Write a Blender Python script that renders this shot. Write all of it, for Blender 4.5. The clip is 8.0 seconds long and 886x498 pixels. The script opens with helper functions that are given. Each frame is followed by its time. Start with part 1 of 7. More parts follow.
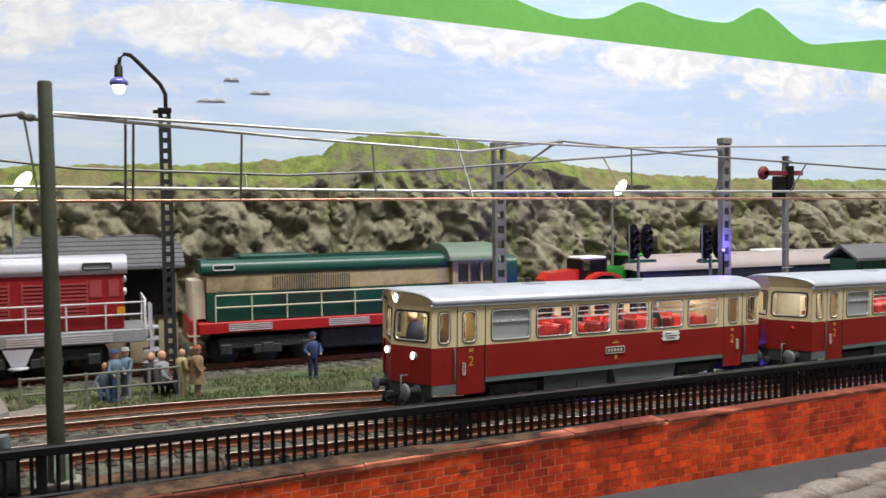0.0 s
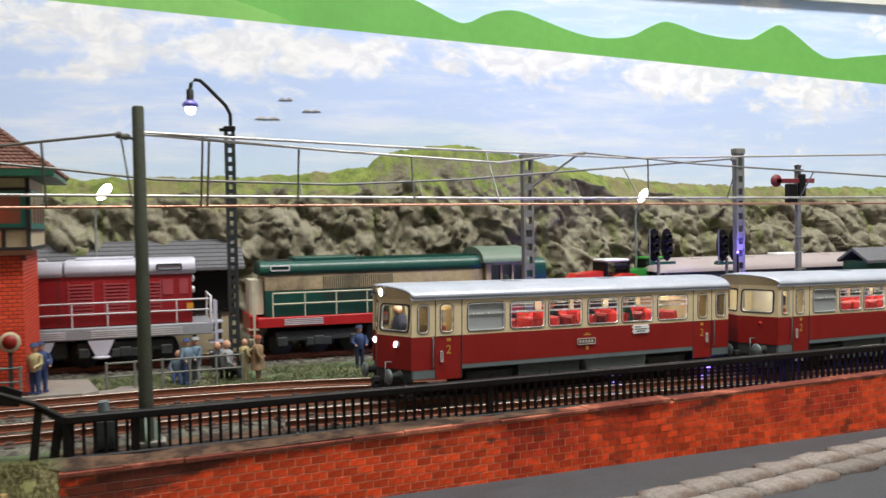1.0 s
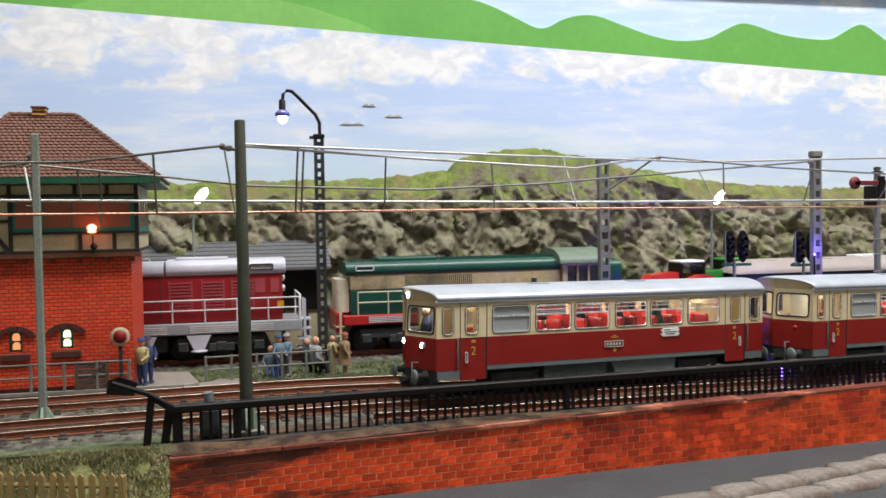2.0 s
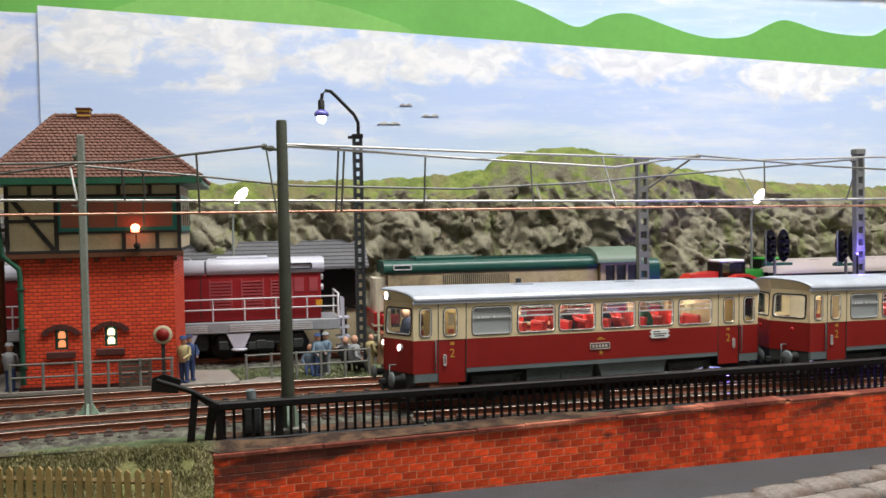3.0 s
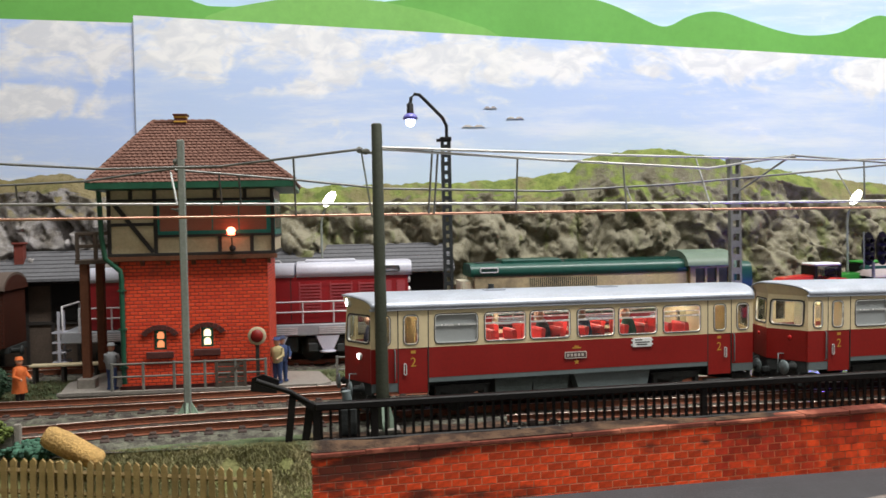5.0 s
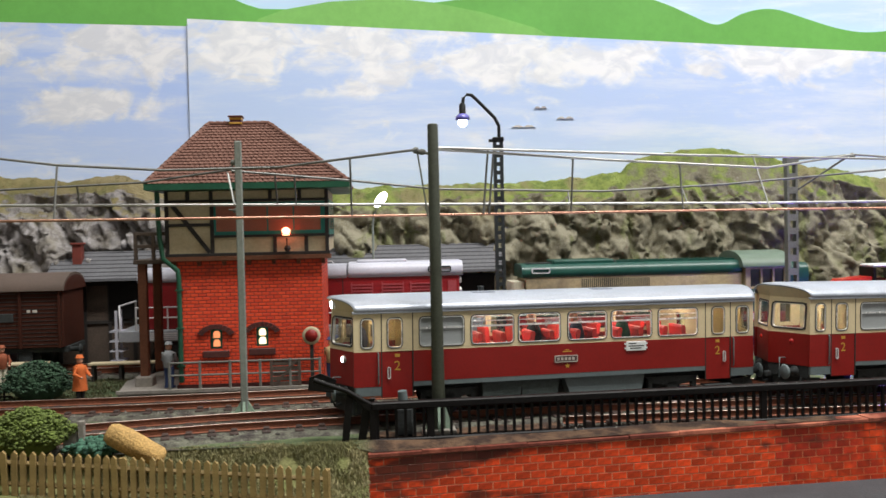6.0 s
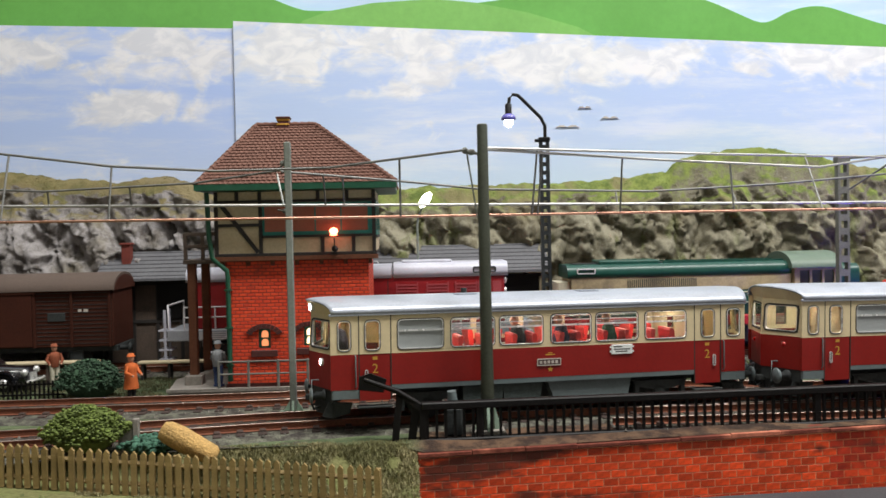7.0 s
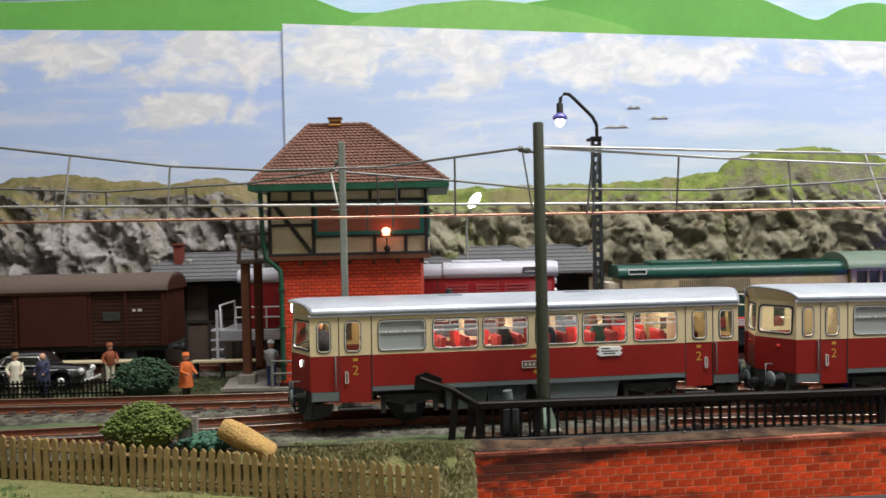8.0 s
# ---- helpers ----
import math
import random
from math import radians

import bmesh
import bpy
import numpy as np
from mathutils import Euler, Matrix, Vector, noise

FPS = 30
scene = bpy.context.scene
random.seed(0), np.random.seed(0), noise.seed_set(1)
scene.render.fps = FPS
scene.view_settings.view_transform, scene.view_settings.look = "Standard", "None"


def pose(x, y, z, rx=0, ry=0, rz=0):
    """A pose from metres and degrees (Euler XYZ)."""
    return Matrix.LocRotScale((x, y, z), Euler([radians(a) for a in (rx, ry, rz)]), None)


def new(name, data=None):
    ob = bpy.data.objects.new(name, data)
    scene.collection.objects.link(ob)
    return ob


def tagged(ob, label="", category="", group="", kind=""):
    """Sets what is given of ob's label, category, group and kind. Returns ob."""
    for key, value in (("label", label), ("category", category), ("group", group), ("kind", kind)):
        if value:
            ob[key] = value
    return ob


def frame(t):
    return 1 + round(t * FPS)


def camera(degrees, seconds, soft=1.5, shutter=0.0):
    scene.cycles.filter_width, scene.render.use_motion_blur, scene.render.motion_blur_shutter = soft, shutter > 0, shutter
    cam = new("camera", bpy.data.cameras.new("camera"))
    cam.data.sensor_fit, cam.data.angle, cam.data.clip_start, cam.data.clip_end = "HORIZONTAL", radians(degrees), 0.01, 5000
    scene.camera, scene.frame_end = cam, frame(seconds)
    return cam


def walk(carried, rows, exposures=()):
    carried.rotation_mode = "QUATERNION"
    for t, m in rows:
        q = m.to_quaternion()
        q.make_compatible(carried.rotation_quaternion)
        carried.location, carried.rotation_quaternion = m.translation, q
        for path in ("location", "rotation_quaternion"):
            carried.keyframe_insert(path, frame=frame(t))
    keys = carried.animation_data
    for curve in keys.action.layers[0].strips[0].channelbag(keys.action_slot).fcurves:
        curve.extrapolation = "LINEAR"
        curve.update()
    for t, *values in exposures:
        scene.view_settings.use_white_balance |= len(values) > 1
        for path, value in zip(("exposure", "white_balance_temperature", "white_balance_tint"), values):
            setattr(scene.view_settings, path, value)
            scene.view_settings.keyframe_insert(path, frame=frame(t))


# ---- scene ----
CM = 0.01
cam = camera(50.83, 8.0, soft=1.5, shutter=0.5)
# seconds, eye in centimetres, turn in degrees
EYES = [
    (0.0, 4.02, 5.10, 6.62, 87.55, 0.82, -20.85),
    (0.5, 3.65, 3.90, 6.47, 87.90, 0.91, -19.50),
    (1.0, 3.05, 1.10, 6.30, 88.38, 1.08, -18.10),
    (1.5, 2.56, -0.35, 6.57, 88.20, 0.98, -15.38),
    (2.0, 2.41, -0.38, 6.58, 88.25, 1.03, -13.52),
    (3.5, 2.04, -0.36, 6.58, 88.27, 1.11, -10.67),
    (4.0, 1.92, -0.27, 6.57, 88.41, 1.16, -9.62),
    (4.5, 1.69, -0.24, 6.56, 88.48, 1.19, -8.42),
    (6.0, 1.02, -0.13, 6.54, 88.67, 1.24, -4.53),
    (6.5, 0.75, -0.13, 6.58, 88.65, 1.21, -3.45),
    (7.0, 0.58, -0.10, 6.54, 88.75, 1.24, -2.34),
    (7.5, 0.35, -0.11, 6.52, 88.81, 1.27, -1.29),
    (8.0, 0.00, -0.01, 6.40, 89.02, 1.30, -0.03),
]
walk(cam, [(t, pose(x * CM, y * CM, z * CM, rx, ry, rz)) for t, x, y, z, rx, ry, rz in EYES])

# ---- light ----
world = bpy.data.worlds.new("room_air")
scene.world = world
world.use_nodes = True
world.node_tree.nodes["Background"].inputs[0].default_value = (1.0, 0.96, 0.9, 1)
world.node_tree.nodes["Background"].inputs[1].default_value = 0.025
scene.view_settings.exposure = 0.25


def ceiling_lamp(x, y, z, sx, sy, watts, colour):
    lamp = bpy.data.lights.new("ceiling_tube", "AREA")
    lamp.shape, lamp.size, lamp.size_y, lamp.energy, lamp.color = "RECTANGLE", sx * CM, sy * CM, watts, colour
    ob = new("ceiling_tube", lamp)
    ob.matrix_world = pose(x * CM, y * CM, z * CM)
    return ob


ceiling_lamp(38, 12, 88, 110, 14, 14.6, (0.97, 0.96, 0.925))
ceiling_lamp(20, -32, 98, 120, 20, 1.3, (0.97, 0.96, 0.925))


# ---- building blocks ----
class Shape:
    """Collects corners and faces in centimetres."""

    def __init__(self):
        self.v, self.f, self.m, self.s, self.slot, self.soft = [], [], [], [], 0, False

    def add(self, verts, faces, soft=None):
        n = len(self.v)
        self.v += [tuple(p) for p in verts]
        for q in faces:
            self.f.append(tuple(n + i for i in q))
            self.m.append(self.slot)
            self.s.append(self.soft if soft is None else soft)
        return self

    def box(self, x0, x1, y0, y1, z0, z1, c=0.0):
        if c <= 0:
            vs = [(x, y, z) for x in (x0, x1) for y in (y0, y1) for z in (z0, z1)]
            return self.add(vs, [(0, 1, 3, 2), (4, 6, 7, 5), (0, 4, 5, 1), (2, 3, 7, 6), (0, 2, 6, 4), (1, 5, 7, 3)])
        bm = bmesh.new()
        bmesh.ops.create_cube(bm, size=1.0)
        for q in bm.verts:
            q.co = Vector(((x0 + x1) / 2 + q.co.x * (x1 - x0), (y0 + y1) / 2 + q.co.y * (y1 - y0), (z0 + z1) / 2 + q.co.z * (z1 - z0)))
        bmesh.ops.bevel(bm, geom=bm.edges[:], offset=c, segments=1, affect="EDGES")
        return self.take(bm)

    def take(self, bm):
        bm.verts.index_update()
        vs, fs = [q.co[:] for q in bm.verts], [[q.index for q in f.verts] for f in bm.faces]
        bm.free()
        return self.add(vs, fs)

    def prism(self, outline, lo, hi, axis="x", soft=False):
        """An outline of (a, b) drawn out along an axis: x takes (y, z), y takes (x, z), z takes (x, y)."""
        put = {"x": lambda a, b, d: (d, a, b), "y": lambda a, b, d: (a, d, b), "z": lambda a, b, d: (a, b, d)}[axis]
        n = len(outline)
        vs = [put(a, b, lo) for a, b in outline] + [put(a, b, hi) for a, b in outline]
        self.add(vs, [(i, (i + 1) % n, n + (i + 1) % n, n + i) for i in range(n)], soft)
        return self.add(vs, [tuple(range(n))[::-1], tuple(range(n, 2 * n))], False)

    def tube(self, points, r, n=6, soft=True):
        pts = [Vector(p) for p in points]
        rings = []
        for i, p in enumerate(pts):
            d = (pts[min(i + 1, len(pts) - 1)] - pts[max(i - 1, 0)]).normalized()
            a = d.cross(Vector((0, 0, 1)) if abs(d.z) < 0.9 else Vector((1, 0, 0))).normalized()
            b = d.cross(a)
            rr = r[i] if isinstance(r, (list, tuple)) else r
            rings.append([p + (a * math.cos(k * math.tau / n) + b * math.sin(k * math.tau / n)) * rr for k in range(n)])
        vs = [q for ring in rings for q in ring]
        fs = [(i * n + k, i * n + (k + 1) % n, (i + 1) * n + (k + 1) % n, (i + 1) * n + k) for i in range(len(pts) - 1) for k in range(n)]
        self.add(vs, fs, soft)
        return self.add(vs, [tuple(range(n))[::-1], tuple(range(len(vs) - n, len(vs)))], False)

    def lathe(self, profile, x=0, y=0, z=0, n=12, soft=True, axis="z"):
        put = {"z": lambda a, b, h: (x + a, y + b, z + h), "y": lambda a, b, h: (x + a, y + h, z + b), "x": lambda a, b, h: (x + h, y + a, z + b)}[axis]
        vs = [put(r * math.cos(k * math.tau / n), r * math.sin(k * math.tau / n), h) for r, h in profile for k in range(n)]
        fs = [(i * n + k, i * n + (k + 1) % n, (i + 1) * n + (k + 1) % n, (i + 1) * n + k) for i in range(len(profile) - 1) for k in range(n)]
        self.add(vs, fs, soft)
        return self.add(vs, [tuple(range(n))[::-1], tuple(range(len(vs) - n, len(vs)))], False)

    def ball(self, x, y, z, rx, ry=None, rz=None, n=10, rough=0.0, seed=0):
        ry, rz = ry or rx, rz or rx
        k2 = max(4, n // 2 + 1)
        vs, fs = [(x, y, z - rz)], []
        for i in range(1, k2):
            for k in range(n):
                a, b = math.pi * i / k2, math.tau * k / n
                d = Vector((math.sin(a) * math.cos(b), math.sin(a) * math.sin(b), -math.cos(a)))
                q = 1 + rough * noise.noise(d * 2.3 + Vector((seed, seed * 0.7, 1)))
                vs.append((x + d.x * rx * q, y + d.y * ry * q, z + d.z * rz * q))
        vs.append((x, y, z + rz))
        top = len(vs) - 1
        fs += [(0, 1 + (k + 1) % n, 1 + k) for k in range(n)]
        fs += [(1 + i * n + k, 1 + i * n + (k + 1) % n, 1 + (i + 1) * n + (k + 1) % n, 1 + (i + 1) * n + k) for i in range(k2 - 2) for k in range(n)]
        fs += [(top, top - n + k, top - n + (k + 1) % n) for k in range(n)]
        return self.add(vs, fs, True)

    def holed(self, u0, u1, w0, w1, holes, d0, d1, put):
        """A sheet u0..u1 by w0..w1, from depth d0 to d1, with oblong openings; put(u, w, d) gives its corners."""
        us = sorted({u0, u1, *(h[0] for h in holes), *(h[1] for h in holes)})
        ws = sorted({w0, w1, *(h[2] for h in holes), *(h[3] for h in holes)})
        nu, nw = len(us), len(ws)
        ids = {(i, j, k): (k * nw + j) * nu + i for k in (0, 1) for j in range(nw) for i in range(nu)}
        vs = [put(us[i], ws[j], (d0, d1)[k]) for k in (0, 1) for j in range(nw) for i in range(nu)]

        def solid(i, j):
            if not (0 <= i < nu - 1 and 0 <= j < nw - 1):
                return False
            a, b = (us[i] + us[i + 1]) / 2, (ws[j] + ws[j + 1]) / 2
            return not any(h[0] < a < h[1] and h[2] < b < h[3] for h in holes)

        fs = []
        for i in range(nu - 1):
            for j in range(nw - 1):
                if not solid(i, j):
                    continue
                c = [(i, j), (i + 1, j), (i + 1, j + 1), (i, j + 1)]
                fs.append(tuple(ids[(*q, 0)] for q in c))
                fs.append(tuple(ids[(*q, 1)] for q in c[::-1]))
                for (a, b), near in zip(((c[0], c[1]), (c[1], c[2]), (c[2], c[3]), (c[3], c[0])), ((i, j - 1), (i + 1, j), (i, j + 1), (i - 1, j))):
                    if not solid(*near):
                        fs.append((ids[(*b, 0)], ids[(*a, 0)], ids[(*a, 1)], ids[(*b, 1)]))
        return self.add(vs, fs)

    def mesh(self, name, materials):
        me = bpy.data.meshes.new(name)
        me.from_pydata([(x * CM, y * CM, z * CM) for x, y, z in self.v], [], self.f)
        for m in materials:
            me.materials.append(m)
        me.polygons.foreach_set("material_index", self.m)
        me.polygons.foreach_set("use_smooth", self.s)
        me.update()
        bm = bmesh.new()
        bm.from_mesh(me)
        bmesh.ops.recalc_face_normals(bm, faces=bm.faces)
        bm.to_mesh(me)
        bm.free()
        return me


def ring(s, w, h, cut, wide, d0, d1, put, steps=3):
    """A rounded oblong frame w by h, round the origin, its bar as wide as given; put(u, w, d)."""
    def outline(w, h, r):
        pts = []
        for cx, cy, a0 in ((w / 2 - r, h / 2 - r, 0), (-w / 2 + r, h / 2 - r, 90), (-w / 2 + r, -h / 2 + r, 180), (w / 2 - r, -h / 2 + r, 270)):
            for k in range(steps + 1):
                a = radians(a0 + 90 * k / steps)
                pts.append((cx + r * math.cos(a), cy + r * math.sin(a)))
        return pts
    o, i = outline(w, h, cut), outline(w - 2 * wide, h - 2 * wide, max(cut - wide, 0.01))
    n = len(o)
    vs = [put(a, b, d) for d in (d0, d1) for pts in (o, i) for a, b in pts]
    fs = []
    for k in range(n):
        j = (k + 1) % n
        fs += [(k, j, n + j, n + k), (2 * n + j, 2 * n + k, 3 * n + k, 3 * n + j), (j, k, 2 * n + k, 2 * n + j), (n + k, n + j, 3 * n + j, 3 * n + k)]
    return s.add(vs, fs)


def part(name, shape, material, parent=None, label="", at=None):
    """Links a shape as one mesh, under a thing or part where one is given."""
    ob = new(name, shape if isinstance(shape, bpy.types.Mesh) else shape.mesh(name, material if isinstance(material, (list, tuple)) else [material]))
    if parent is not None:
        ob.parent = parent
    if at is not None:
        ob.matrix_basis = at
    if label:
        ob["label"] = label
    return ob


def at(x, y, z, rz=0, rx=0, ry=0):
    return pose(x * CM, y * CM, z * CM, rx, ry, rz)


def thing(name, m, label, category, group="", kind=""):
    ob = new(name)
    ob.empty_display_size = 0.01
    ob.matrix_basis = m
    return tagged(ob, label, category, group, kind)


# ---- materials ----
def material(name, colour, rough=0.6, metal=0.0, vary=0.18, grain=6.0, fine=45.0, bump=0.15, other=None, spread=(0.45, 0.6), coat=0.0, island=0.0, piece=0.0, gloss=0.5):
    """A painted or natural surface: two scales of variation, given per centimetre, a second colour in patches, and a fine relief."""
    m = bpy.data.materials.new(name)
    m.use_nodes = True
    t = m.node_tree
    b = t.nodes["Principled BSDF"]
    b.inputs["Roughness"].default_value, b.inputs["Metallic"].default_value = rough, metal
    b.inputs["Specular IOR Level"].default_value = gloss
    if coat:
        b.inputs["Coat Weight"].default_value, b.inputs["Coat Roughness"].default_value = coat, 0.12
    tc = t.nodes.new("ShaderNodeTexCoord")
    mp = t.nodes.new("ShaderNodeVectorMath")
    mp.operation = "SCALE"
    mp.inputs[3].default_value = 100.0
    t.links.new(tc.outputs["Object"], mp.inputs[0])

    def tex(scale, detail=4.0, rough_=0.6):
        n = t.nodes.new("ShaderNodeTexNoise")
        n.inputs["Scale"].default_value, n.inputs["Detail"].default_value, n.inputs["Roughness"].default_value = scale, detail, rough_
        t.links.new(mp.outputs[0], n.inputs["Vector"])
        return n

    big, small = tex(grain * 0.25), tex(fine * 0.25, 3.0)
    col = None
    base = t.nodes.new("ShaderNodeRGB")
    base.outputs[0].default_value = (*colour, 1)
    col = base.outputs[0]
    if other:
        r = t.nodes.new("ShaderNodeMapRange")
        r.inputs[1].default_value, r.inputs[2].default_value = spread
        t.links.new(big.outputs["Fac"], r.inputs[0])
        mx = t.nodes.new("ShaderNodeMix")
        mx.data_type = "RGBA"
        t.links.new(r.outputs[0], mx.inputs["Factor"])
        t.links.new(col, mx.inputs["A"])
        mx.inputs["B"].default_value = (*other, 1)
        col = mx.outputs["Result"]
    hsv = t.nodes.new("ShaderNodeHueSaturation")
    total = t.nodes.new("ShaderNodeMath")
    total.operation = "ADD"
    t.links.new(big.outputs["Fac"], total.inputs[0])
    t.links.new(small.outputs["Fac"], total.inputs[1])
    rng = t.nodes.new("ShaderNodeMapRange")
    rng.inputs[1].default_value, rng.inputs[2].default_value = 0.7, 1.3
    rng.inputs[3].default_value, rng.inputs[4].default_value = 1 - vary, 1 + vary
    t.links.new(total.outputs[0], rng.inputs[0])
    val = rng.outputs[0]
    for weight, kind, out in ((island, "ShaderNodeNewGeometry", "Random Per Island"), (piece, "ShaderNodeObjectInfo", "Random")):
        if weight:
            g = t.nodes.new(kind)
            r2 = t.nodes.new("ShaderNodeMapRange")
            r2.inputs[3].default_value, r2.inputs[4].default_value = 1 - weight, 1 + weight
            t.links.new(g.outputs[out], r2.inputs[0])
            mu = t.nodes.new("ShaderNodeMath")
            mu.operation = "MULTIPLY"
            t.links.new(val, mu.inputs[0])
            t.links.new(r2.outputs[0], mu.inputs[1])
            val = mu.outputs[0]
    t.links.new(val, hsv.inputs["Value"])
    t.links.new(col, hsv.inputs["Color"])
    t.links.new(hsv.outputs[0], b.inputs["Base Color"])
    rr = t.nodes.new("ShaderNodeMapRange")
    rr.inputs[3].default_value, rr.inputs[4].default_value = max(rough - 0.12, 0.03), min(rough + 0.15, 1)
    t.links.new(big.outputs["Fac"], rr.inputs[0])
    t.links.new(rr.outputs[0], b.inputs["Roughness"])
    if bump:
        bp = t.nodes.new("ShaderNodeBump")
        bp.inputs["Strength"].default_value, bp.inputs["Distance"].default_value = bump, 0.0006
        t.links.new(small.outputs["Fac"], bp.inputs["Height"])
        t.links.new(bp.outputs[0], b.inputs["Normal"])
    return m


def glow(name, colour, strength):
    m = bpy.data.materials.new(name)
    m.use_nodes = True
    b = m.node_tree.nodes["Principled BSDF"]
    b.inputs["Base Color"].default_value = (*colour, 1)
    b.inputs["Emission Color"].default_value = (*colour, 1)
    b.inputs["Emission Strength"].default_value = strength
    return m


def glass(name, tint=(0.9, 0.93, 0.92), rough=0.03):
    m = bpy.data.materials.new(name)
    m.use_nodes = True
    t = m.node_tree
    for n in list(t.nodes):
        if n.type == "BSDF_PRINCIPLED":
            t.nodes.remove(n)
    out = t.nodes["Material Output"]
    tr, gl, mix = (t.nodes.new(k) for k in ("ShaderNodeBsdfTransparent", "ShaderNodeBsdfGlossy", "ShaderNodeMixShader"))
    tr.inputs[0].default_value = (*tint, 1)
    gl.inputs["Roughness"].default_value = rough
    mix.inputs[0].default_value = 0.06
    t.links.new(tr.outputs[0], mix.inputs[1])
    t.links.new(gl.outputs[0], mix.inputs[2])
    t.links.new(mix.outputs[0], out.inputs[0])
    return m


RED = material("carmine_paint", (0.24, 0.006, 0.003), 0.5, vary=0.10, bump=0.03)
CREAM = material("cream_paint", (0.70, 0.58, 0.36), 0.42, vary=0.07, bump=0.03)
SILVER = material("silver_roof_paint", (0.43, 0.46, 0.53), 0.34, metal=0.25, vary=0.12, grain=3, bump=0.05)
SKIRT = material("grey_skirt_paint", (0.13, 0.16, 0.165), 0.45, vary=0.12, bump=0.05)
UNDER = material("dark_running_gear", (0.038, 0.042, 0.042), 0.6, vary=0.3, bump=0.3, gloss=0.25)
GEAR = material("dark_grey_green_box", (0.06, 0.075, 0.072), 0.55, vary=0.3, bump=0.2, gloss=0.3)
BLACK = material("black_plastic", (0.006, 0.005, 0.005), 0.5, vary=0.25, bump=0.2, gloss=0.22)
RUBBER = material("window_rubber", (0.03, 0.028, 0.025), 0.5, vary=0.2)
CHROME = material("bright_frame_metal", (0.80, 0.80, 0.78), 0.25, metal=0.45, vary=0.1)
FROST = material("frosted_pane", (0.33, 0.35, 0.35), 0.3, vary=0.06, grain=1.5, bump=0.0)
SEAT = material("red_seat_plastic", (0.62, 0.03, 0.025), 0.4, vary=0.12)
TAN = material("tan_inner_panel", (0.52, 0.42, 0.24), 0.5, vary=0.12)
YELLOW = material("yellow_lettering", (0.52, 0.28, 0.04), 0.5, vary=0.08)
WHITE = material("white_enamel", (0.78, 0.8, 0.78), 0.4, vary=0.06)
GLASS = glass("window_glass")
SMOKED = glass("smoked_window_glass", (0.72, 0.68, 0.58))
BEIGE_IN = material("beige_inner_lining", (0.74, 0.68, 0.53), 0.55, vary=0.1)


def mix_nodes(t, fac, a, b):
    mx = t.nodes.new("ShaderNodeMix")
    mx.data_type = "RGBA"
    for key, value in (("Factor", fac), ("A", a), ("B", b)):
        if isinstance(value, (tuple, float, int)):
            mx.inputs[key].default_value = value if isinstance(value, (float, int)) else (*value, 1)
        else:
            t.links.new(value, mx.inputs[key])
    return mx.outputs["Result"]


def ramp_nodes(t, value, lo, hi, to0=0.0, to1=1.0):
    r = t.nodes.new("ShaderNodeMapRange")
    r.interpolation_type = "SMOOTHSTEP"
    r.inputs[1].default_value, r.inputs[2].default_value, r.inputs[3].default_value, r.inputs[4].default_value = lo, hi, to0, to1
    t.links.new(value, r.inputs[0])
    return r.outputs[0]


def math_nodes(t, op, a, b):
    n = t.nodes.new("ShaderNodeMath")
    n.operation = op
    for i, value in enumerate((a, b)):
        if isinstance(value, (float, int)):
            n.inputs[i].default_value = value
        else:
            t.links.new(value, n.inputs[i])
    return n.outputs[0]


def start(name, rough=0.8):
    m = bpy.data.materials.new(name)
    m.use_nodes = True
    t = m.node_tree
    b = t.nodes["Principled BSDF"]
    b.inputs["Roughness"].default_value = rough
    tc = t.nodes.new("ShaderNodeTexCoord")
    mp = t.nodes.new("ShaderNodeVectorMath")
    mp.operation = "SCALE"
    mp.inputs[3].default_value = 100.0
    t.links.new(tc.outputs["Object"], mp.inputs[0])
    return m, t, b, mp.outputs[0]


def noise_nodes(t, vec, scale, detail=5.0, rough=0.6, stretch=None, distortion=0.0):
    if stretch:
        q = t.nodes.new("ShaderNodeVectorMath")
        q.operation = "MULTIPLY"
        q.inputs[1].default_value = stretch
        t.links.new(vec, q.inputs[0])
        vec = q.outputs[0]
    n = t.nodes.new("ShaderNodeTexNoise")
    n.inputs["Scale"].default_value, n.inputs["Detail"].default_value, n.inputs["Roughness"].default_value, n.inputs["Distortion"].default_value = scale, detail, rough, distortion
    t.links.new(vec, n.inputs["Vector"])
    return n.outputs["Fac"]


def bump_nodes(t, b, height, strength, distance, before=None):
    bp = t.nodes.new("ShaderNodeBump")
    bp.inputs["Strength"].default_value, bp.inputs["Distance"].default_value = strength, distance
    t.links.new(height, bp.inputs["Height"])
    t.links.new(bp.outputs[0], b.inputs["Normal"])


